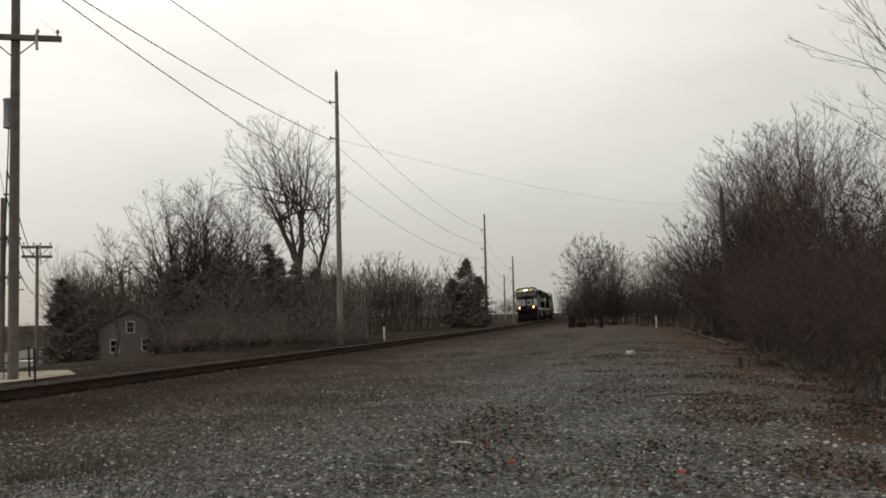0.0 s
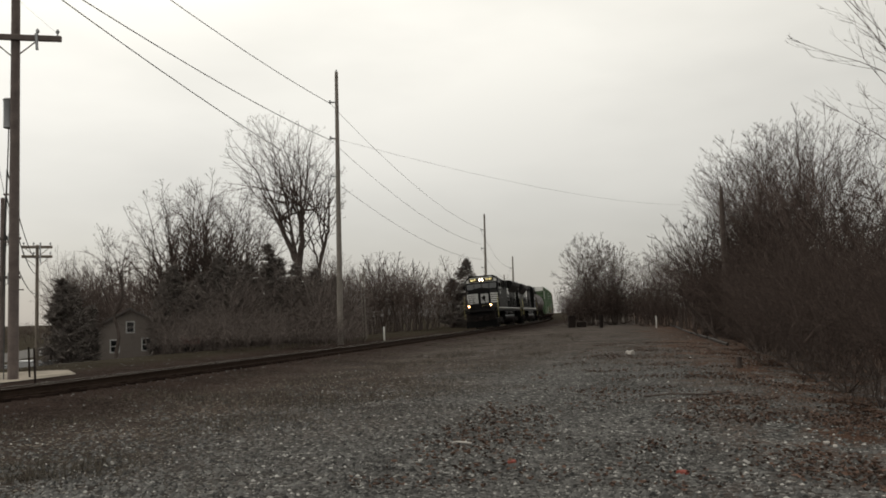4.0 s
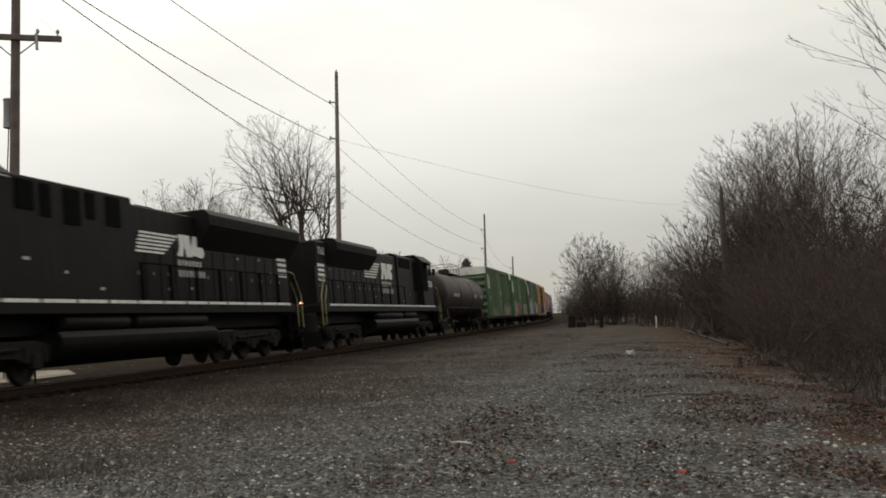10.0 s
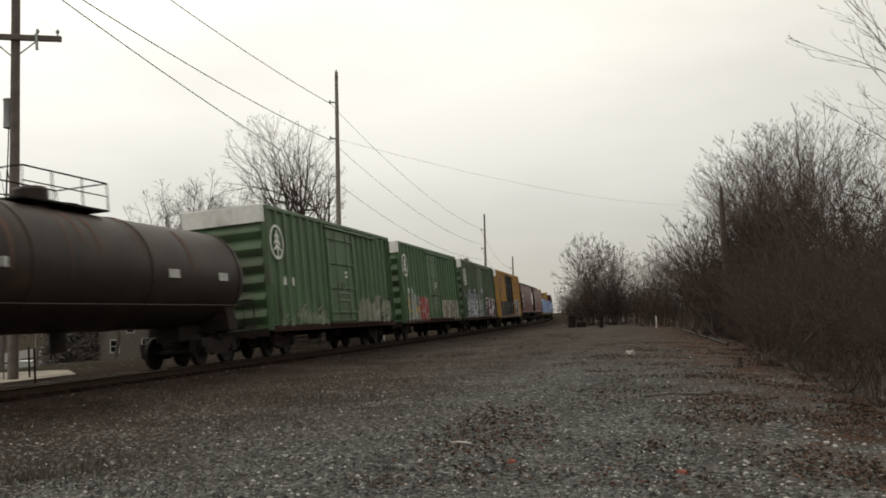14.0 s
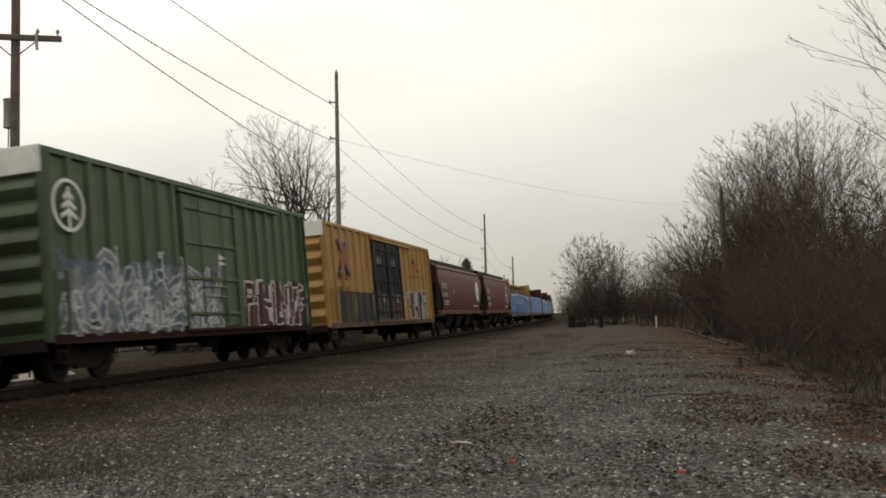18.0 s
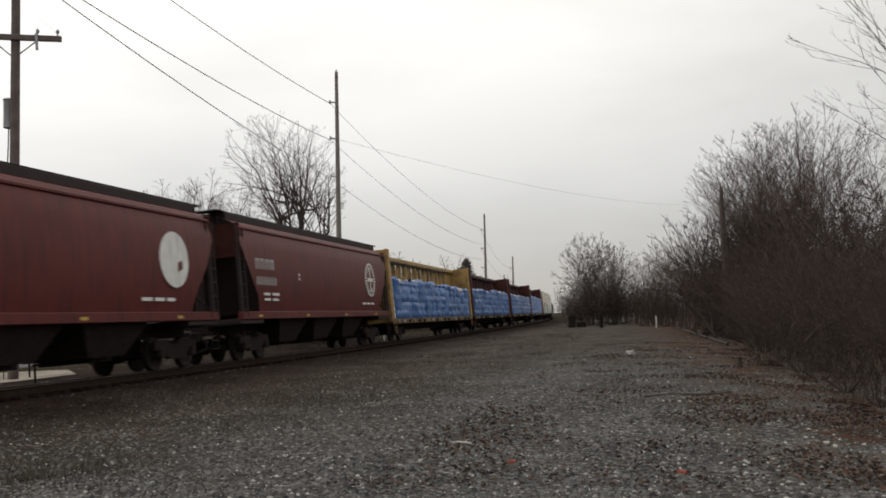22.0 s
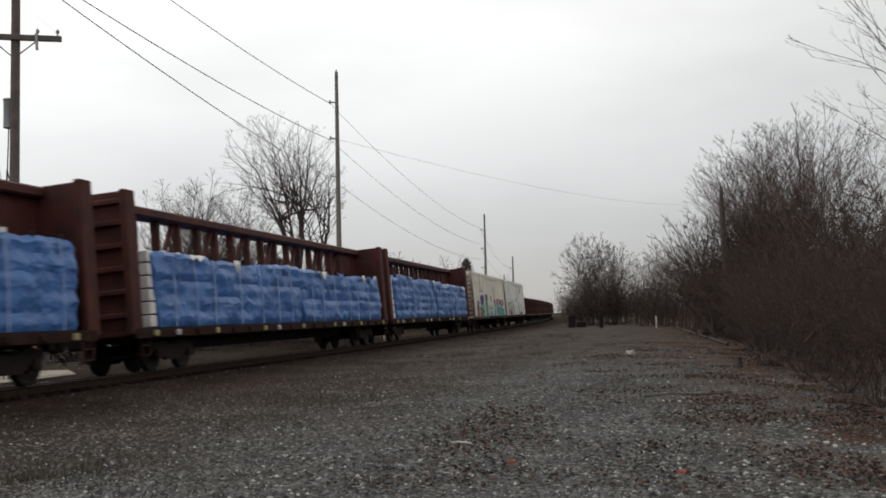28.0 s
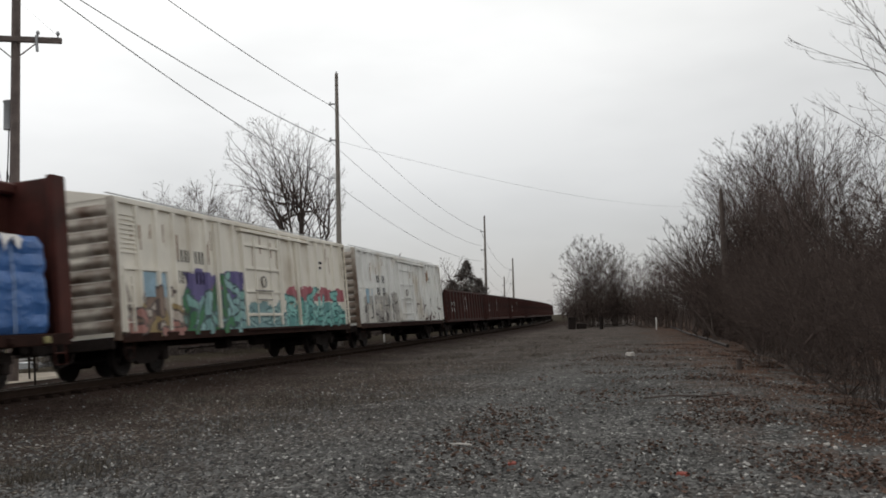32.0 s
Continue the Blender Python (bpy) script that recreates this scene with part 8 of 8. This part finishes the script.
# ---- litter on the gravel ----
def leaf_stuff(count):
    rnd = np.random.RandomState(9)
    vs, fs = [], []
    n = 0
    while n < count:
        y = 8.5 + 38 * rnd.rand() ** 1.5
        x = 3.3 - 0.01 * y - 6.5 * rnd.rand() ** 1.8
        if noise.noise((x * 0.6, y * 0.45, 3.0)) < rnd.rand() * 0.5 - 0.12:
            continue
        r = 0.018 + 0.028 * rnd.rand()
        a = rnd.rand() * 6.28
        z = ground_z(x, y) + 0.015 + 0.03 * rnd.rand()
        t = [(1, 0), (0.2, 0.55), (-0.9, 0.25), (-0.7, -0.4), (0.25, -0.5)]
        for px, py in t:
            vs.append((x + r * (px * math.cos(a) - py * math.sin(a)), y + r * (px * math.sin(a) + py * math.cos(a)), z + (0.03 * rnd.rand())))
        vs.append((x, y, z - 0.004))
        fs += [tuple(n * 6 + i for i in (0, 1, 5)), tuple(n * 6 + i for i in (1, 2, 5)), tuple(n * 6 + i for i in (2, 3, 5)), tuple(n * 6 + i for i in (3, 4, 5)), tuple(n * 6 + i for i in (4, 0, 5))]
        n += 1
    me = bpy.data.meshes.new("dead_leaves")
    me.from_pydata(vs, [], fs)
    me.materials.append(material("dead_leaf", (0.075, 0.042, 0.029), 0.85, vary=0.25, scale=8, island=0.7))
    tagged(new("dead_leaves", me), "brown dead leaves scattered over the gravel edge", "leaves", kind="stuff")


leaf_stuff(7000)


def weed_stuff(count):
    """Dry weeds and grass in tufts on the shoulder between the line and the yard."""
    rnd = np.random.RandomState(21)
    vs, fs = [], []
    while len(fs) < count:
        y = 9 + 60 * rnd.rand() ** 1.7
        x = track_x(y) + 2.6 + 7.5 * rnd.rand() ** 1.3
        if noise.noise((x * 0.5, y * 0.3, 8.0)) < rnd.rand() * 0.7 - 0.15:
            continue
        for _ in range(rnd.randint(3, 8)):
            bx, by = x + rnd.normal(0, 0.07), y + rnd.normal(0, 0.07)
            z = ground_z(bx, by)
            h, a = rnd.uniform(0.05, 0.17), rnd.rand() * 6.28
            lx, ly = rnd.normal(0, 0.06), rnd.normal(0, 0.06)
            w = 0.006
            o = len(vs)
            vs += [(bx - w * math.cos(a), by - w * math.sin(a), z - 0.01), (bx + w * math.cos(a), by + w * math.sin(a), z - 0.01), (bx + lx, by + ly, z + h)]
            fs.append((o, o + 1, o + 2))
    me = bpy.data.meshes.new("dry_weeds")
    me.from_pydata(vs, [], fs)
    me.materials.append(material("dry_weed", (0.085, 0.074, 0.06), 0.9, vary=0.25, scale=4, island=0.5, spec=0.05))
    tagged(new("dry_weeds", me), "dry brown weeds in tufts on the ballast shoulder", "weeds", kind="stuff")


weed_stuff(15000)
pale = material("pale_rubble", (0.42, 0.4, 0.37), 0.85, vary=0.2, scale=9)


def chunk(x, y, sx, sy, sz, mat, name, label, category, seed):
    rnd = random.Random(seed)
    b = Build().box(-sx, sx, -sy, sy, -sz * 0.4, sz, min(sx, sy, sz) * 0.3)
    b.v = [(vx * rnd.uniform(0.8, 1.15), vy * rnd.uniform(0.8, 1.15), vz * rnd.uniform(0.8, 1.1)) for vx, vy, vz in b.v]
    return solid(name, b, mat, label, category, pose(x, y, ground_z(x, y), 0, 0, rnd.uniform(0, 180)), "scattered rubble" if name == "stone" else "")


chunk(-1.63, 35.9, 0.16, 0.1, 0.14, pale, "stone", "white broken stone lying on the gravel", "stone", 1)
for k, (x, y) in enumerate(((-0.25, 17.2), (-0.1, 17.1), (0.05, 17.25), (0.22, 17.15), (0.4, 17.3), (0.9, 17.5), (1.7, 12.0), (1.75, 11.7))):
    chunk(x, y, 0.035, 0.025, 0.025, pale, "stone", "small pale stone lying on the gravel", "stone", k + 3)
stick = Build().pipe([(0, 0, 0.03), (0.16, 0.05, 0.05), (0.33, 0.02, 0.04)], 0.014, 6)
solid("stick", stick, pale, "short pale stick lying on the gravel", "stick", pose(-2.78, 11.3, ground_z(-2.78, 11.3)))
branchlet = Build().pipe([(0, 0, 0.02), (0.5, 0.1, 0.06), (1.1, 0.06, 0.05), (1.6, 0.2, 0.08)], 0.018, 6)
solid("fallen_branch", branchlet, M["bark"], "dark fallen branch lying on the gravel", "branch", pose(-0.6, 18.0, ground_z(-0.6, 18.0)))
red_brick = material("red_brick_bit", (0.22, 0.05, 0.035), 0.9, vary=0.2, scale=12)
for k, (x, y) in enumerate(((-1.75, 10.1), (0.03, 9.7))):
    chunk(x, y, 0.06, 0.04, 0.03, red_brick, "brick_bit", "broken bit of red brick on the gravel", "brick", 30 + k)

motions()
